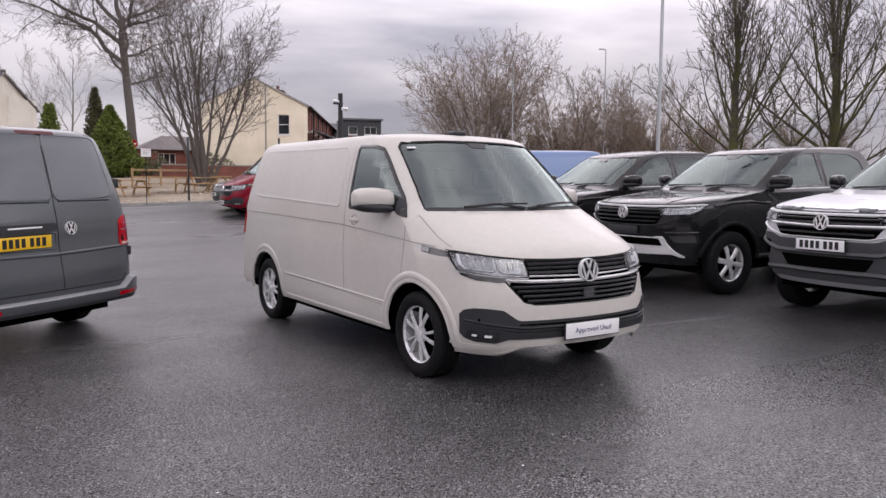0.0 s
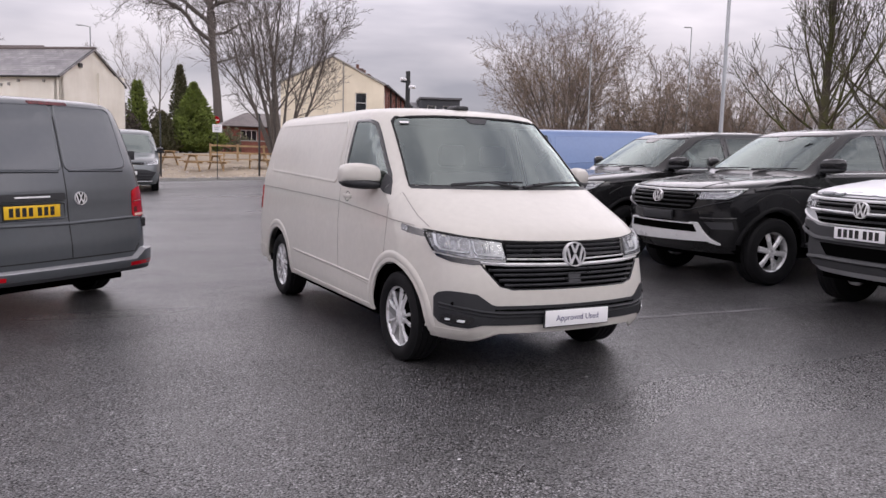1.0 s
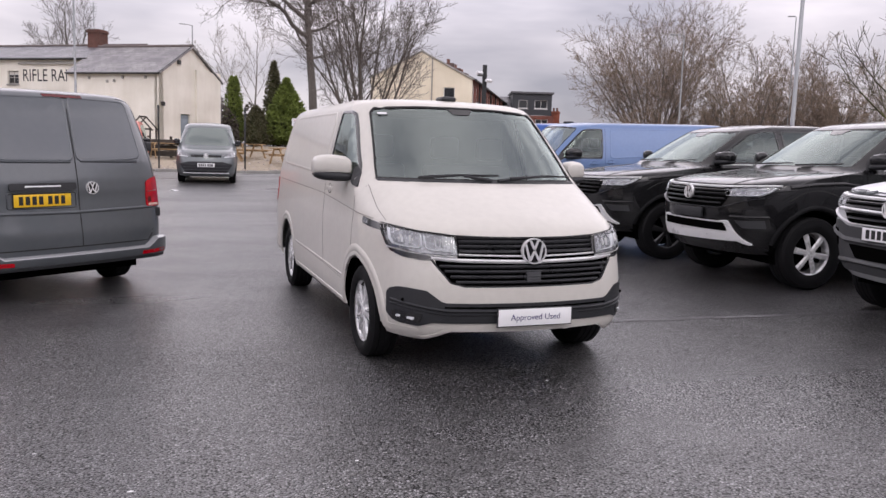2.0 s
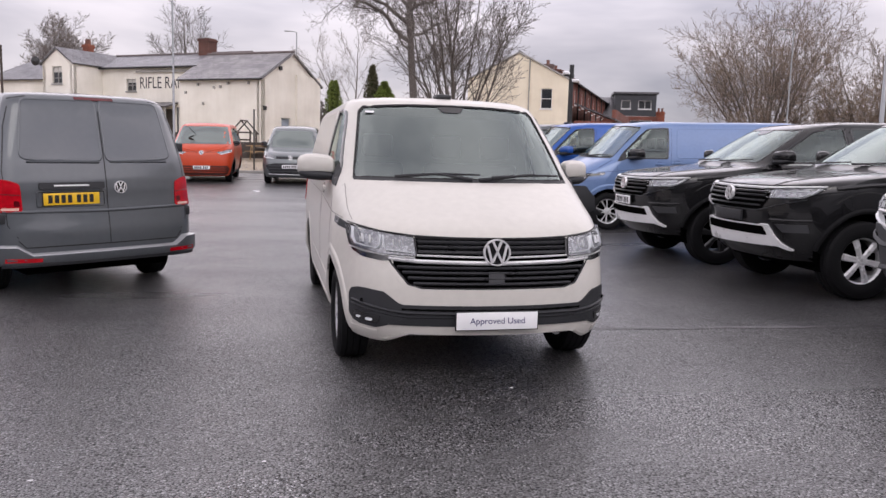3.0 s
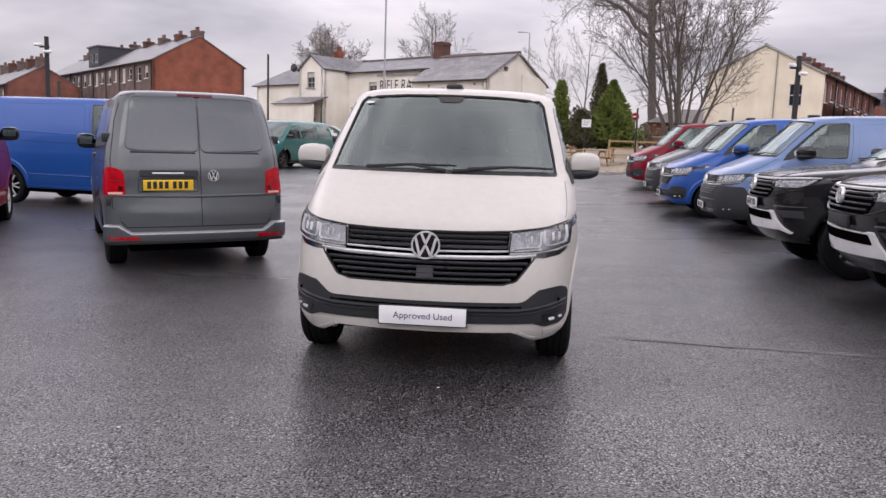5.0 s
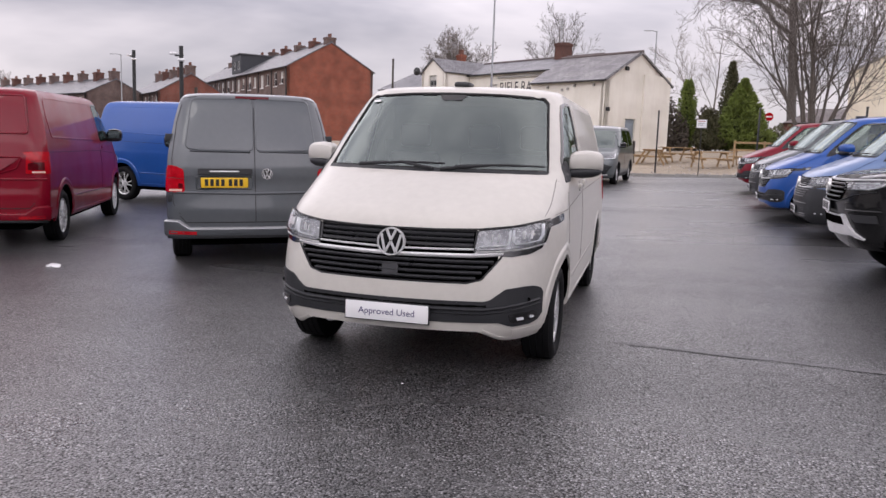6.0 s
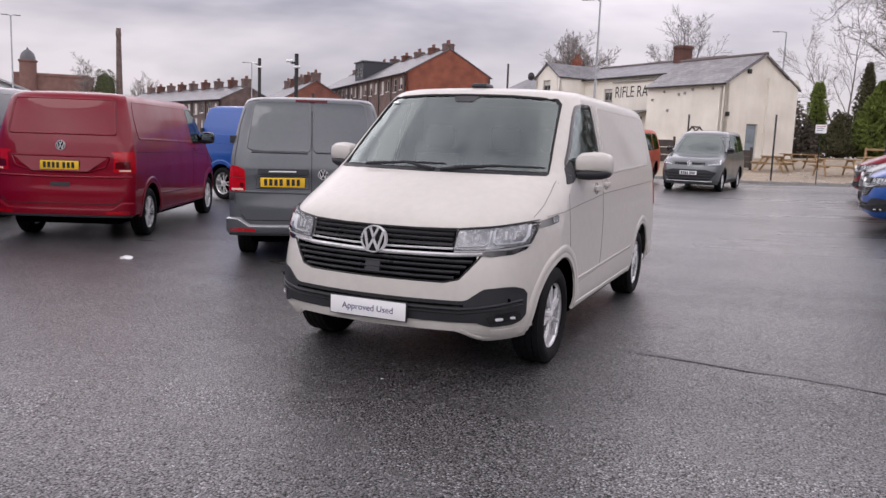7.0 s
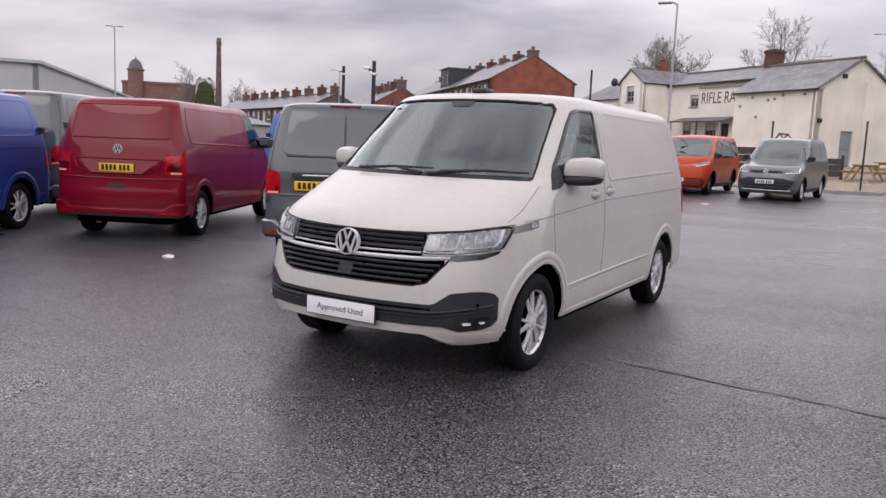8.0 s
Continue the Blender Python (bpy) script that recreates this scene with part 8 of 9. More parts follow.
def conifer(label, base, height, radius, seed, material, narrow=1.0, count=2600):
    """A clipped conifer: a core with shade put into its colour and thousands of small upturned sprays round it."""
    rng = random.Random(seed)
    T = thing("conifer", label, "tree", "garden conifers")
    T.matrix_world = Matrix.Translation(base)
    bm = bmesh.new()
    tube_into(bm, [(0, 0, -0.2), (0, 0, height * 0.35)], [0.12, 0.07], 8)
    part("trunk", bm, M["bark_grey"], T)

    def rad(t, a):
        prof = (1 - t) ** (0.75 * narrow) * min(1, 0.45 + t * 4)
        return radius * prof * (1 + 0.16 * math.sin(3 * a + seed) + 0.12 * math.sin(5 * a + 9 * t + seed))

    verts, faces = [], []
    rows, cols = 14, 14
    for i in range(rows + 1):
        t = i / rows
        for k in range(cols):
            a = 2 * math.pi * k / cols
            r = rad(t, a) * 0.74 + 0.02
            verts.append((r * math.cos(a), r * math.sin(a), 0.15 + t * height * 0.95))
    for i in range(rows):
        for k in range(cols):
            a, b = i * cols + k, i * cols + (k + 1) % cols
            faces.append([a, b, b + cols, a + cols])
    raw("shaded_core", verts, faces, M["conifer_core"], T)
    verts, faces = [], []
    for _ in range(count):
        t = rng.random() ** 1.25
        a = rng.uniform(0, 6.283)
        r = rad(t, a) * rng.uniform(0.70, 1.06)
        p = Vector((r * math.cos(a), r * math.sin(a), 0.1 + t * height))
        outw = Vector((math.cos(a), math.sin(a), rng.uniform(0.2, 1.3))).normalized()
        sd = outw.orthogonal().normalized()
        sd.rotate(Matrix.Rotation(rng.uniform(0, 6.28), 3, outw))
        up = outw.cross(sd)
        s = rng.uniform(0.10, 0.24) * (0.7 + radius * 0.25)
        for j in range(3):
            ang = j * 2.1 + rng.uniform(-0.4, 0.4)
            w = (sd * math.cos(ang) + up * math.sin(ang))
            tip = p + outw * s * rng.uniform(0.7, 1.2) + w * s * 0.55
            b0 = len(verts)
            q = w.cross(outw).normalized() * s * 0.22
            verts += [p - q * 0.4, p + q * 0.4, (p + tip) / 2 + q, tip, (p + tip) / 2 - q]
            faces += [[b0, b0 + 1, b0 + 2, b0 + 3, b0 + 4]]
    raw("crown", verts, faces, material, T, "", 0)
    return T


conifer("broad bright green conifer in the tavern garden", gz3(7.2, 54.5), 4.75, 2.3, 3, M["conifer"], 1.3, 5200)
conifer("dark conifer with a thin leaning top", gz3(6.4, 55.2), 6.1, 0.95, 4, M["conifer_dark"], 0.9, 2200)
conifer("slender green conifer beside the tavern gable", gz3(3.5, 55.0), 4.9, 0.78, 6, M["conifer"], 0.55, 2200)
conifer("low dark conifer behind the garden sign", gz3(4.9, 53.5), 2.7, 1.1, 8, M["conifer_dark"], 0.8, 1600)
conifer("round dark evergreen on the skyline", (-180.8, 165.7, ground_z(-180, 165)), 17.6, 4.6, 9, M["conifer_dark"], 0.3, 2200)


# ---- kerb, garden ground and what stands on it ----
def gravel_mat():
    m = mat("pale_gravel", (0.33, 0.275, 0.205), 0.9, vary=0.22, scale=0.7, fine=0.22, bump=0.6, bump_scale=25)
    return m


def garden():
    """The trodden gravel behind the kerb."""
    xs = [-60 + 2.0 * i for i in range(61)]
    verts, faces = [], []
    n = 12
    for x in xs:
        y0 = next(ya + (yb - ya) * (x - xa) / (xb - xa) for (xa, ya), (xb, yb) in zip(KERB, KERB[1:]) if xb <= min(max(x, -70), 40) <= xa) if x <= 40 else KERB[0][1]
        for k in range(n):
            y = y0 + 0.14 + (k / (n - 1)) ** 1.5 * 46
            verts.append((x, y, ground_z(x, y) + 0.10))
    for i in range(len(xs) - 1):
        for k in range(n - 1):
            a = i * n + k
            faces.append([a, a + n, a + n + 1, a + 1])
    ob = raw("garden_ground", verts, faces, gravel_mat(), None, "", 60)
    tagged(ob, "pale trodden gravel behind the kerb", "ground", "", "structure")


garden()
kerb = tagged(new("kerb"), "line of grey concrete kerb stones", "kerb", "", "structure")


def kerb_line():
    bm = bmesh.new()
    box_into(bm, (-0.452, -0.075, -0.12), (0.452, 0.075, 0.115), None, 0.012)
    me = None
    for (x0, y0), (x1, y1) in zip(KERB, KERB[1:]):
        L = math.hypot(x1 - x0, y1 - y0)
        k = 0
        while (k + 0.5) * 0.915 < L:
            t = (k + 0.5) * 0.915 / L
            x, y = x0 + (x1 - x0) * t, y0 + (y1 - y0) * t
            k += 1
            if not -30 < x < 24:
                continue
            m = Matrix.Translation((x, y, ground_z(x, y))) @ Matrix.Rotation(math.atan2(y1 - y0, x1 - x0), 4, "Z")
            if me is None:
                ob = part("kerb_stone", bm, M["stone_kerb"], kerb)
                me = ob.data
            else:
                ob = new("kerb_stone", me)
                ob.parent = kerb
            ob.matrix_world = m


kerb_line()


def picnic_bench(x, y, turn, z=None):
    B = thing("picnic_table", "weathered timber picnic table with fixed benches", "picnic table", "garden picnic tables")
    B.matrix_world = Matrix.Translation((x, y, (ground_z(x, y) + 0.10) if z is None else z)) @ Matrix.Rotation(radians(turn), 4, "Z")
    for k in range(5):
        box("top_plank", (-0.9, -0.36 + 0.146 * k, 0.72), (0.9, -0.36 + 0.146 * k + 0.135, 0.76), M["timber"], B, bevel=0.005)
    for s in (-1, 1):
        for k in range(2):
            y0 = s * 0.66 + (k - 1) * 0.14
            box("seat_plank", (-0.9, y0, 0.43), (0.9, y0 + 0.13, 0.47), M["timber"], B, bevel=0.005)
    for xx in (-0.62, 0.62):
        for s in (-1, 1):
            bm = bmesh.new()
            box_into(bm, (-0.045, -0.045, 0), (0.0, 0.045, 0.86), Matrix.Translation((xx, s * 0.68, 0)) @ Matrix.Rotation(radians(30 * s), 4, "X"))
            part("leg", bm, M["timber"], B)
        box("seat_bearer", (xx, -0.82, 0.36), (xx + 0.045, 0.82, 0.43), M["timber"], B)
        box("top_bearer", (xx, -0.36, 0.65), (xx + 0.045, 0.36, 0.72), M["timber"], B)
    return B


for x, y, a in ((4.0, 33.8, 20), (5.8, 35.0, -12), (1.4, 36.2, 80), (7.6, 34.6, 8), (2.6, 38.2, 30), (9.0, 36.0, 60), (-1.5, 37.5, 10)):
    picnic_bench(x, y, a)

# black mesh-fence posts along the kerb
for s in (-3.75, 0.0, 4.0, 7.6, 11.0, 15.0):
    x, y = 5.4 - 0.965 * s, 29.2 + 0.26 * s
    P = thing("fence_post", "slim black steel fence post behind the kerb", "post", "black fence posts")
    P.matrix_world = Matrix.Translation((x, y, ground_z(x, y)))
    bm = bmesh.new()
    box_into(bm, (-0.035, -0.035, 0), (0.035, 0.035, 2.72), None, 0.006)
    part("shaft", bm, M["post_black"], P)
    bm = bmesh.new()
    box_into(bm, (-0.042, -0.042, 2.72), (0.042, 0.042, 2.745), None, 0.006)
    part("cap", bm, M["post_black"], P)


def board_fence(x0, y0, x1, y1, h, label, boards=3):
    F = thing("timber_fence", label, "fence")
    L = math.hypot(x1 - x0, y1 - y0)
    z = min(ground_z(x0, y0), ground_z(x1, y1)) + 0.1
    F.matrix_world = Matrix.Translation((x0, y0, z)) @ Matrix.Rotation(math.atan2(y1 - y0, x1 - x0), 4, "Z")
    n = int(L / 1.8)
    for k in range(n + 1):
        xx = L * k / n
        box("post", (xx - 0.05, 0.0, -0.1), (xx + 0.05, 0.10, h + 0.12), M["dark_timber"], F)
    for k in range(boards):
        zz = 0.12 + (h - 0.15) * k / boards
        box("board", (0, -0.03, zz), (L, 0.0, zz + h / boards * 0.82), M["dark_timber"], F)


board_fence(-16.0, 42.0, -3.6, 39.4, 1.35, "dark stained board fence in front of the tavern")
board_fence(-3.0, 38.6, 0.4, 36.8, 1.0, "dark stained board fence below the tavern wing")

# brick garden wall and rail
GW = thing("garden_wall", "low red brick garden wall with a stone coping", "wall")
GW.matrix_world = frame_at(9.6, 50.2, 0.0, (1, -0.1))
wall("wall_face", GW, 0, 9, 1.0, 2.45, 0, 0.25, [], M["house_brick"])
box("coping", (-0.05, -0.05, 2.45), (9.05, 0.30, 2.53), M["stone_kerb"], GW)
RF = thing("rail_fence", "low pale timber rail fence in the garden", "fence")
RF.matrix_world = Matrix.Translation((5.6, 40.5, ground_z(5.6, 40.5) + 0.1))
for k in range(4):
    box("rail_post", (k * 1.5 - 0.05, 0, -0.1), (k * 1.5 + 0.05, 0.1, 1.0), M["timber"], RF)
for z in (0.45, 0.85):
    box("rail", (0, -0.03, z), (4.55, 0.0, z + 0.1), M["timber"], RF)
HG = thing("hedge_bank", "dark rough hedge below the oak", "hedge")
HG.matrix_world = Matrix.Translation((12.0, 56.0, 1.3))


def hedge(parent, L, h, d, seed, material, count):
    rng = random.Random(seed)
    verts, faces = [], []
    for _ in range(count):
        p = Vector((rng.uniform(-L / 2, L / 2), rng.uniform(-d / 2, d / 2), 0))
        top = h * (0.75 + 0.25 * math.sin(p.x * 1.3 + seed)) * (1 - (2 * abs(p.y) / d) ** 2 * 0.5)
        p.z = rng.uniform(0, 1) ** 0.6 * top
        s = rng.uniform(0.10, 0.26)
        a = Vector((rng.gauss(0, 1), rng.gauss(0, 1), rng.gauss(0, 1))).normalized()
        b = a.orthogonal().normalized()
        c0 = len(verts)
        verts += [p - b * s * 0.4, p + a * s * 0.6 - b * s * 0.1, p + b * s * 0.5, p - a * s * 0.7]
        faces.append([c0, c0 + 1, c0 + 2, c0 + 3])
    return raw("foliage", verts, faces, material, parent, "", 0)


hedge(HG, 9.0, 2.3, 2.0, 4, M["conifer_dark"], 2600)
HB = thing("hedge_bank", "dark brown overgrown hedge behind the conifers", "hedge")
HB.matrix_world = Matrix.Translation((4.4, 57.5, 0.8))
hedge(HB, 8.5, 4.1, 1.6, 7, M["brush"], 3600)
HC = thing("hedge_bank", "tall dark brown thicket beside the tavern gable", "hedge")
HC.matrix_world = Matrix.Translation((2.8, 53.4, 0.6))
hedge(HC, 1.7, 5.0, 1.4, 3, M["brush"], 1500)

# small gabled timber shelter on legs
WS = thing("timber_well_house", "small dark timber gabled garden shelter", "garden shelter")
WS.matrix_world = Matrix.Translation(gz3(-2.6, 40.0)) @ Matrix.Rotation(radians(-25), 4, "Z") @ Matrix.Scale(0.72, 4)
for sx in (-0.75, 0.75):
    for sy in (-0.5, 0.5):
        box("leg", (sx - 0.05, sy - 0.05, 0), (sx + 0.05, sy + 0.05, 2.0), M["dark_timber"], WS)
for sy in (-0.5, 0.5):
    for sx in (-1, 1):
        bar("rafter", WS, (sx * 0.95, sy, 1.75), (0, sy, 2.75), 0.055, M["dark_timber"])
for z in (0.7, 1.25, 1.8):
    box("rail", (-0.78, -0.56, z), (0.78, -0.50, z + 0.12), M["dark_timber"], WS)
bar("ridge_beam", WS, (0, -0.6, 2.75), (0, 0.6, 2.75), 0.055, M["dark_timber"])

# signs
SB = thing("notice_board", "small white notice on a thin dark post, unreadable print", "sign")
SB.matrix_world = Matrix.Translation(gz3(3.1, 26.6))
bar("post", SB, (0, 0, 0), (0, 0, 2.0), 0.016, M["gutter"])
pl = box("board", (-0.18, -0.05, 1.80), (0.18, -0.03, 2.10), M["plate_w"], SB, "white board")
for k in range(3):
    box("print_bar", (-0.13, -0.054, 2.03 - 0.07 * k), (0.13 - 0.04 * k, -0.05, 2.045 - 0.07 * k), M["redlens"] if k == 0 else M["ink"], pl)
NE = thing("road_sign", "round red road sign with a white bar on a grey post", "road sign")
NE.matrix_world = Matrix.Translation((9.3, 57.2, 1.5))
bar("post", NE, (0, 0, -0.6), (0, 0, 2.8), 0.038, M["galv"])
bm = bmesh.new()
lathe_into(bm, [(0.001, 0.012), (0.29, 0.012), (0.30, 0.0), (0.295, -0.01), (0.001, -0.01)], 28, Matrix.Translation((0, -0.05, 2.6)) @ Matrix.Rotation(radians(-90), 4, "Z"))
dsc = part("sign_face", bm, M["redlens"], NE)
box("white_bar", (-0.21, -0.066, 2.555), (0.21, -0.060, 2.645), M["plate_w"], dsc)


# ---- lamp posts and poles ----
def lamp_post(x, y, h, heads=1, turn=0.0, label="tall grey steel lamp post", arm=0.5, r=0.075, z=None):
    P = thing("lamp_post", label, "lamp post", "yard lamp posts")
    P.matrix_world = Matrix.Translation((x, y, ground_z(x, y) if z is None else z)) @ Matrix.Rotation(radians(turn), 4, "Z")
    bm = bmesh.new()
    tube_into(bm, [(0, 0, -0.1), (0, 0, 1.2), (0, 0, 1.25), (0, 0, h)], [r * 1.35, r * 1.35, r, r * 0.62], 12)
    part("column", bm, M["galv"], P)
    for k in range(heads):
        s = 1 if k == 0 else -1
        bm = bmesh.new()
        tube_into(bm, [(0, 0, h - 0.05), (s * arm * 0.5, 0, h + 0.03), (s * arm, 0, h + 0.05)], 0.03, 8)
        a_ = part("bracket", bm, M["galv"], P)
        bm = bmesh.new()
        box_into(bm, (min(s * arm, s * (arm + 0.48)), -0.11, h + 0.01), (max(s * arm, s * (arm + 0.48)), 0.11, h + 0.08), None, 0.03)
        part("lantern", bm, M["galv"], a_)
    return P


lamp_post(9.4, 7.6, 9.5, 2, 90, "pale grey steel lamp post beside the parked row", r=0.042)
lamp_post(-4.6, 24.9, 6.55, 1, 185, "grey steel lamp post near the far kerb", 0.2, r=0.048)
lamp_post(28.4, 36.3, 8.2, 1, 150, "grey steel lamp post before the thicket", 0.4, r=0.05)
lamp_post(42.0, 41.5, 11.0, 1, 150, "grey steel lamp post among the bare trees", 0.1, r=0.06)
lamp_post(-52.7, 38.0, 9.2, 2, 40, "grey steel lamp post by the shed", 0.2)
lamp_post(-55.0, 70.0, 8.6, 1, 180, "street lamp far down the terrace", 0.9)
lamp_post(1.0, 62.0, 9.6, 1, 180, "street lamp rising behind the tavern roof", 0.5)


def camera_pole(x, y, h, label, r=0.10):
    """A dark mast with two white bullet cameras and a cross-piece."""
    P = thing("cctv_mast", label, "mast", "dark masts")
    P.matrix_world = Matrix.Translation((x, y, ground_z(x, y)))
    bm = bmesh.new()
    tube_into(bm, [(0, 0, -0.1), (0, 0, h)], [r, r * 0.9], 10)
    part("mast", bm, M["post_black"], P)
    bm = bmesh.new()
    box_into(bm, (-0.30, -0.05, h - 0.45), (0.10, 0.05, h - 0.38), None, 0.01)
    cr = part("bracket", bm, M["post_black"], P)
    for s, z in ((-0.28, -0.34), (0.12, -0.62)):
        bm = bmesh.new()
        lathe_into(bm, [(0.001, -0.16), (0.065, -0.15), (0.07, 0.12), (0.05, 0.16), (0.001, 0.16)], 12, Matrix.Translation((s, -0.16, h + z)) @ Matrix.Rotation(radians(25), 4, "Z"))
        part("security_unit", bm, M["satin"], cr, "white housing")
    return P


camera_pole(10.25, 24.75, 4.45, "dark mast with white security units beside the parked row")
camera_pole(-19.2, 27.0, 5.05, "dark mast with white security units behind the vans")
camera_pole(-33.9, 43.6, 6.2, "dark mast with white security units far behind the vans", 0.13)
for x, y, h in ((-20.5, 60.0, 7.2), (-24.2, 36.0, 3.6)):
    P = thing("service_pole", "plain dark wooden pole on the skyline", "pole")
    P.matrix_world = Matrix.Translation((x, y, ground_z(x, y)))
    bar("shaft", P, (0, 0, -0.1), (0, 0, h), 0.09, M["dark_timber"])

# ---- marks and litter on the yard ----
JT = thing("paving_joint", "straight sealed joint between two lanes of asphalt", "joint", "", "structure")
def along_joint(name, lo, hi, wave, lift, material, seed):
    rng = random.Random(seed)
    verts, faces = [], []
    for k in range(92):
        x = 0.9 + 0.08 * k
        y = 1.52 - 0.2 * (x - 1.0) + 0.008 * math.sin(k * 0.7)
        for dy in (lo + wave * rng.uniform(-1, 1), hi + wave * rng.uniform(-1, 1)):
            verts.append((x, y + dy, ground_z(x, y + dy) + lift))
    for k in range(91):
        faces.append([2 * k, 2 * k + 2, 2 * k + 3, 2 * k + 1])
    raw(name, verts, faces, material, JT)


# a dark open crack with a smoother, paler worn band along its far side
along_joint("crack", -0.005, 0.004, 0.005, 0.004, mat("dark_crack", (0.045, 0.044, 0.046), 0.5, vary=0.4, scale=9, fine=0.4, spec=0.4), 1)
# the worn band's wet sheen is put into its paler colour
along_joint("worn_band", 0.006, 0.075, 0.02, 0.003, mat("worn_sheen_asphalt", (0.135, 0.131, 0.138), 0.45, vary=0.45, scale=5, fine=0.5, bump=0.5, bump_scale=130), 2)


def scrap(x, y, size, seed, material, label, name="litter_scrap"):
    rng = random.Random(seed)
    bm = bmesh.new()
    bmesh.ops.create_icosphere(bm, subdivisions=2, radius=1.0)
    for v in bm.verts:
        k = 1 + rng.uniform(-0.3, 0.3)
        v.co = Vector((v.co.x * size * k, v.co.y * size * 0.7 * k, max(v.co.z, -0.2) * size * 0.28 * k + 0.02 * size))
    ob = part(name, bm, material, None, label)
    ob.location = (x, y, ground_z(x, y) + size * 0.04)
    tagged(ob, label, "litter", "scraps on the asphalt")


def rubble():
    """Loose stones and clods on the gravel behind the kerb."""
    rng = random.Random(77)
    verts, faces = [], []
    for _ in range(700):
        x = rng.uniform(-3.0, 24.0)
        y = 28.0 - 0.268 * (x - 5.0) + 0.4 + rng.random() ** 1.6 * 9.0
        r = rng.uniform(0.02, 0.07) * (1.6 if rng.random() < 0.08 else 1)
        z, b0, n = ground_z(x, y) + 0.10, len(verts), 6
        for k in range(n):
            a = 2 * math.pi * k / n
            verts.append((x + math.cos(a) * r * rng.uniform(0.7, 1.3), y + math.sin(a) * r * rng.uniform(0.7, 1.3), z - 0.01))
        for k in range(n):
            p = verts[b0 + k]
            verts.append((x + (p[0] - x) * 0.6, y + (p[1] - y) * 0.6, z + r * rng.uniform(0.5, 0.9)))
        for k in range(n):
            j = (k + 1) % n
            faces.append([b0 + k, b0 + j, b0 + n + j, b0 + n + k])
        faces.append([b0 + n + k for k in range(n)])
    ob = raw("rubble", verts, faces, mat("rubble_stone", (0.42, 0.37, 0.33), 0.85, vary=0.4, scale=3.0, fine=0.3), None, "", 0)
    tagged(ob, "loose pale stones and clods scattered on gravel", "stones", "", "stuff")


rubble()
scrap(-4.89, 2.82, 0.09, 1, M["plate_w"], "crumpled white paper scrap on the asphalt")
scrap(-1.69, 18.25, 0.10, 3, M["plate_w"], "small flat white paper scrap on the asphalt")
scrap(-8.2, 2.6, 0.07, 5, M["tyre"], "dark rubber scrap on the asphalt")
scrap(-7.6, 2.1, 0.08, 6, M["tyre"], "dark rubber scrap on the asphalt")
for k in range(26):
    r = random.Random(100 + k)
    scrap(r.uniform(-3.5, 4.0), r.uniform(-3.0, 1.5), r.uniform(0.006, 0.014), k, M["plate_w"] if k % 3 == 0 else M["stone_kerb"], "tiny pale stone chip on the asphalt", "stone_chip")


# ---- the vehicles, each in its place ----
GV = "vans on the forecourt"
hero = park(van("pale grey-beige panel van with black bumper trim and white plate", "cream", -0.09, "gate", plate="Approved Used", bump_out=0.018), 0, 0.0, 0, van_wheels(), tall=0.975)
grey_van = park(van("dark grey panel van with twin rear doors and yellow plate", "grey", mirror_black=True, bump_out=0.070), -2.97 - 0.5225 * 4.77, 3.83 + 0.8526 * 4.77, 211.5, van_wheels(), tall=1.025)
red_van = park(van("metallic red long panel van with a tailgate and yellow plate", "red", 0.4, "gate", mirror_black=True), -9.14, 8.2, 206.5, van_wheels(0.4), tall=1.06)
blue_left = park(van("bright blue panel van standing behind a dark grey van", "blue"), -5.55, 10.67, 84.3, van_wheels(), tall=1.09)
blue_tail = park(van("deep blue panel van with silver alloy wheels beside a red van", "darkblue"), -7.76, -0.65, 27.0, van_wheels(), tall=1.065)
grey_far = park(van("dark grey panel van half hidden behind a red van", "grey"), -12.55, 8.37, 206.5, van_wheels(), tall=1.14)
for ob in (hero, grey_van, red_van, blue_left, blue_tail, grey_far):
    tagged(ob, group=GV)
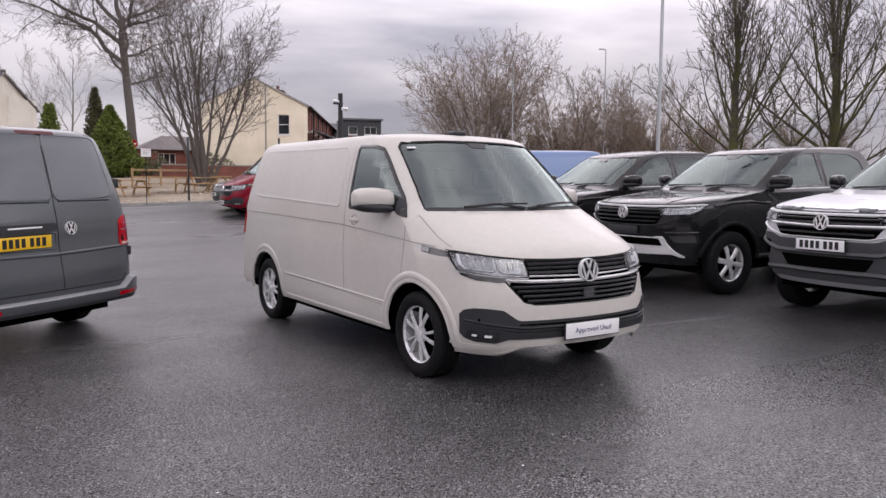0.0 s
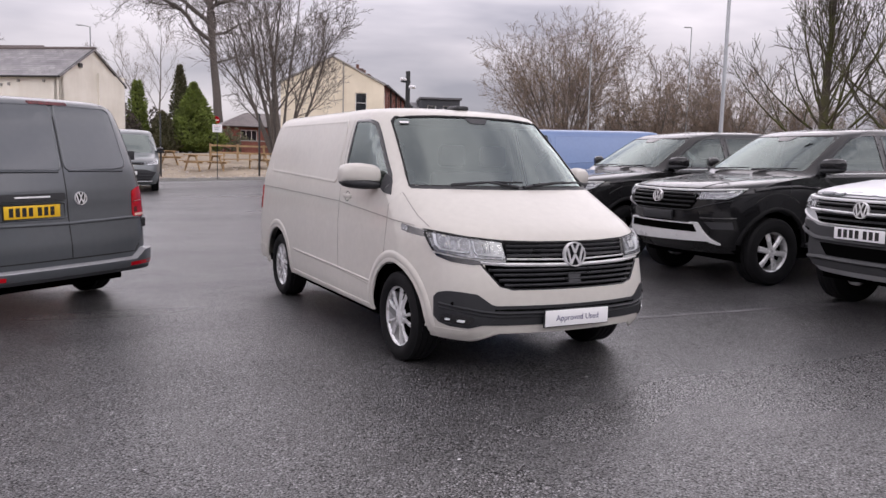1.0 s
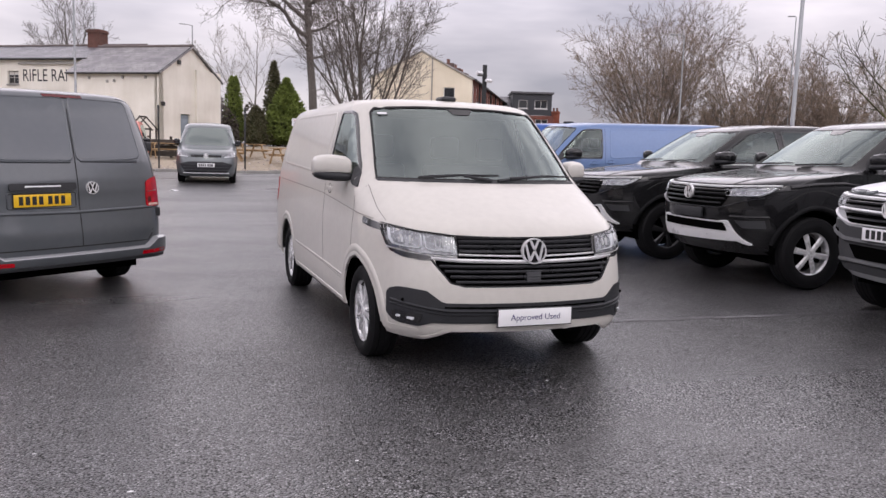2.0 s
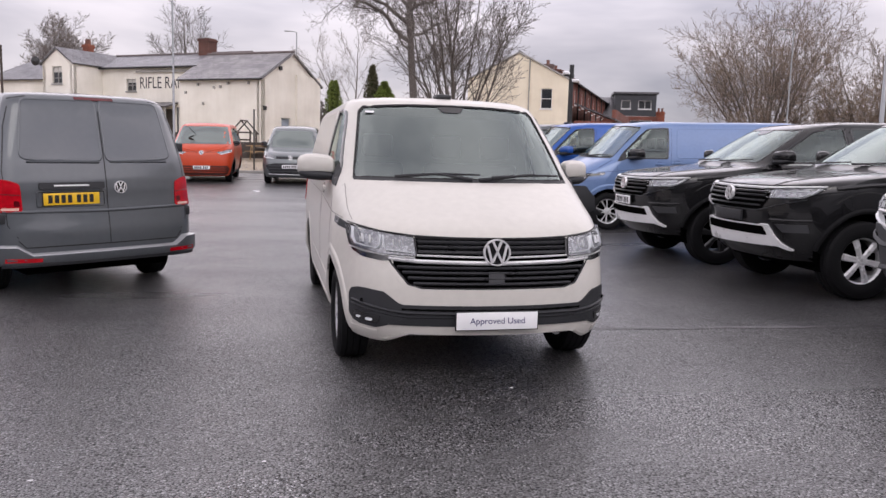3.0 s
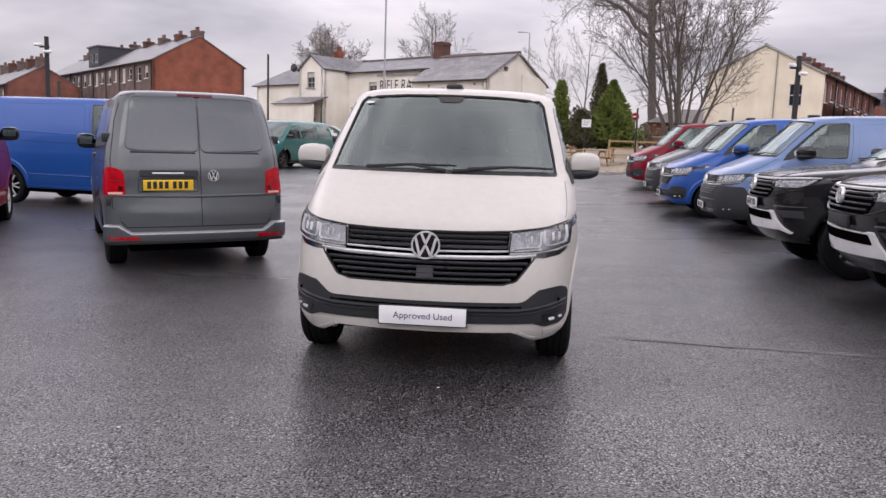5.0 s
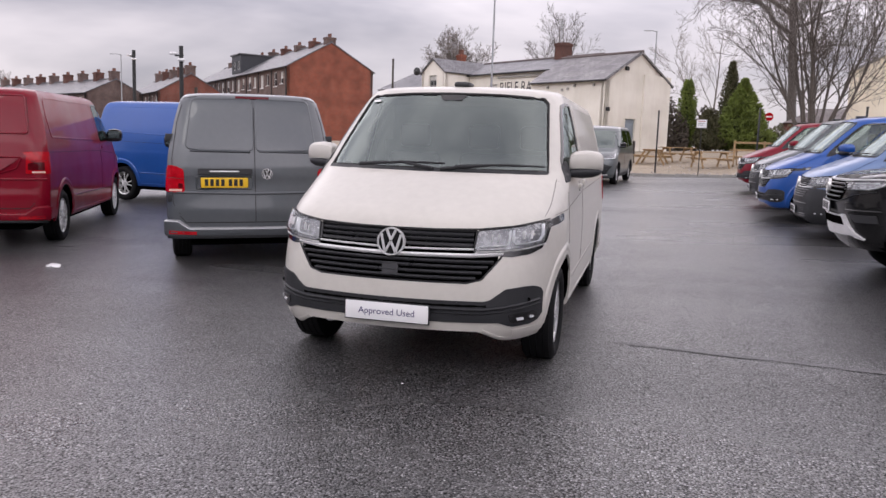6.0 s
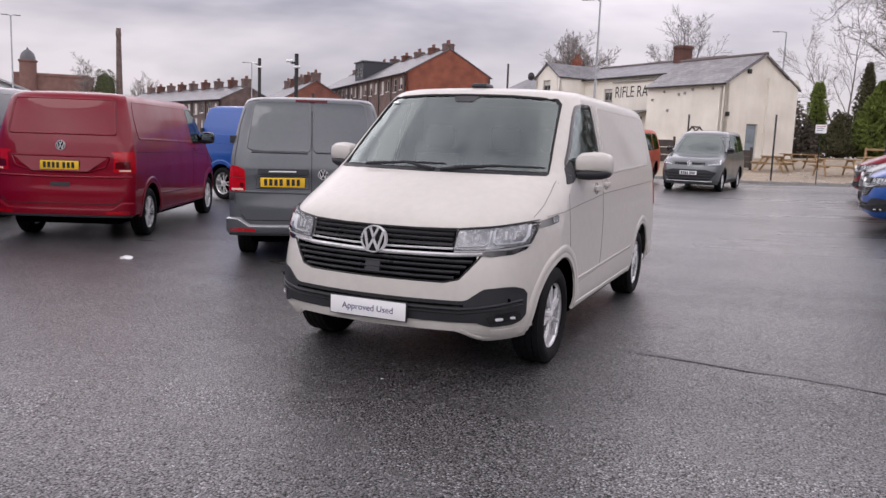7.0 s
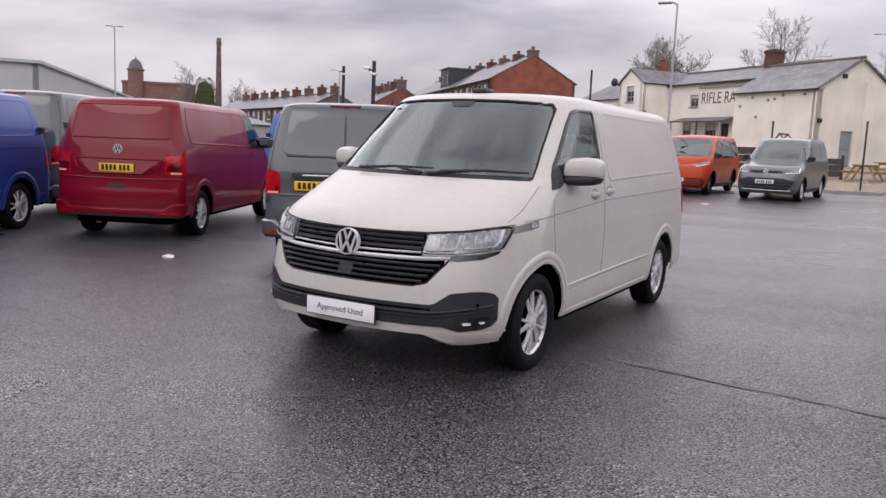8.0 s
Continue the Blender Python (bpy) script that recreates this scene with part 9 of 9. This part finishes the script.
GR = "row of parked vehicles facing the open yard"
pk_silver = park(pickup("silver double-cab pickup with grey bumper and white bonnet film", "silver", "plain", film=True), 3.42, 0.31, -94, PICK_WHEELS)
pk_black = park(pickup("black double-cab pickup with silver skid plate and no front plate", "black", "skid", False), 3.52, 3.02, -94, PICK_WHEELS)
pk_black2 = park(pickup("black double-cab pickup with silver skid plate and white plate", "black", "skid", True, (6, "fan")), 3.45, 5.46, -94, PICK_WHEELS)
lb_van = park(van("pale blue panel van with unpainted dark grey bumper", "lightblue", 0.4, raw_bumper=True, mirror_black=True), 3.74, 9.45, -93, van_wheels(0.4))
bl_van = park(van("bright blue panel van parked nose out beside a pale blue van", "blue"), 3.50, 12.2, -93, van_wheels())
gr_van = park(van("dark grey panel van parked nose out between blue and red vans", "grey", raw_bumper=True), 3.65, 15.0, -92, van_wheels())
rd_van = park(van("metallic red panel van parked nose out near the kerb", "red"), 3.85, 20.1, -92, van_wheels())
sl_van = park(caddy("mid grey compact van at the far end of the row", "caddy"), 4.5, 22.9, -92, [(0.79, 0.88), (-0.79, 0.88), (0.79, 3.64), (-0.79, 3.64)])
for ob in (pk_silver, pk_black, pk_black2, lb_van, bl_van, gr_van, rd_van, sl_van):
    tagged(ob, group=GR)
orange = park(buzz("orange electric minibus parked facing the yard by the kerb", "orange"), -3.45, 22.0, -2, [(0.8, 0.86), (-0.8, 0.86), (0.8, 3.85), (-0.8, 3.85)])
caddy_g = park(caddy("mid grey compact van parked facing the yard", "caddy"), -0.65, 21.3, -6, [(0.79, 0.88), (-0.79, 0.88), (0.79, 3.64), (-0.79, 3.64)], tall=1.05)
teal_v = park(buzz("dark teal minibus parked facing the yard by the kerb", "teal"), -9.9, 25.5, -17, [(0.8, 0.86), (-0.8, 0.86), (0.8, 3.85), (-0.8, 3.85)])
black_c = park(hatchback("black hatchback parked below the tavern wall", "black"), -7.4, 37.4, 92, [(0.77, 0.8), (-0.77, 0.8), (0.77, 3.35), (-0.77, 3.35)], tall=1.18)
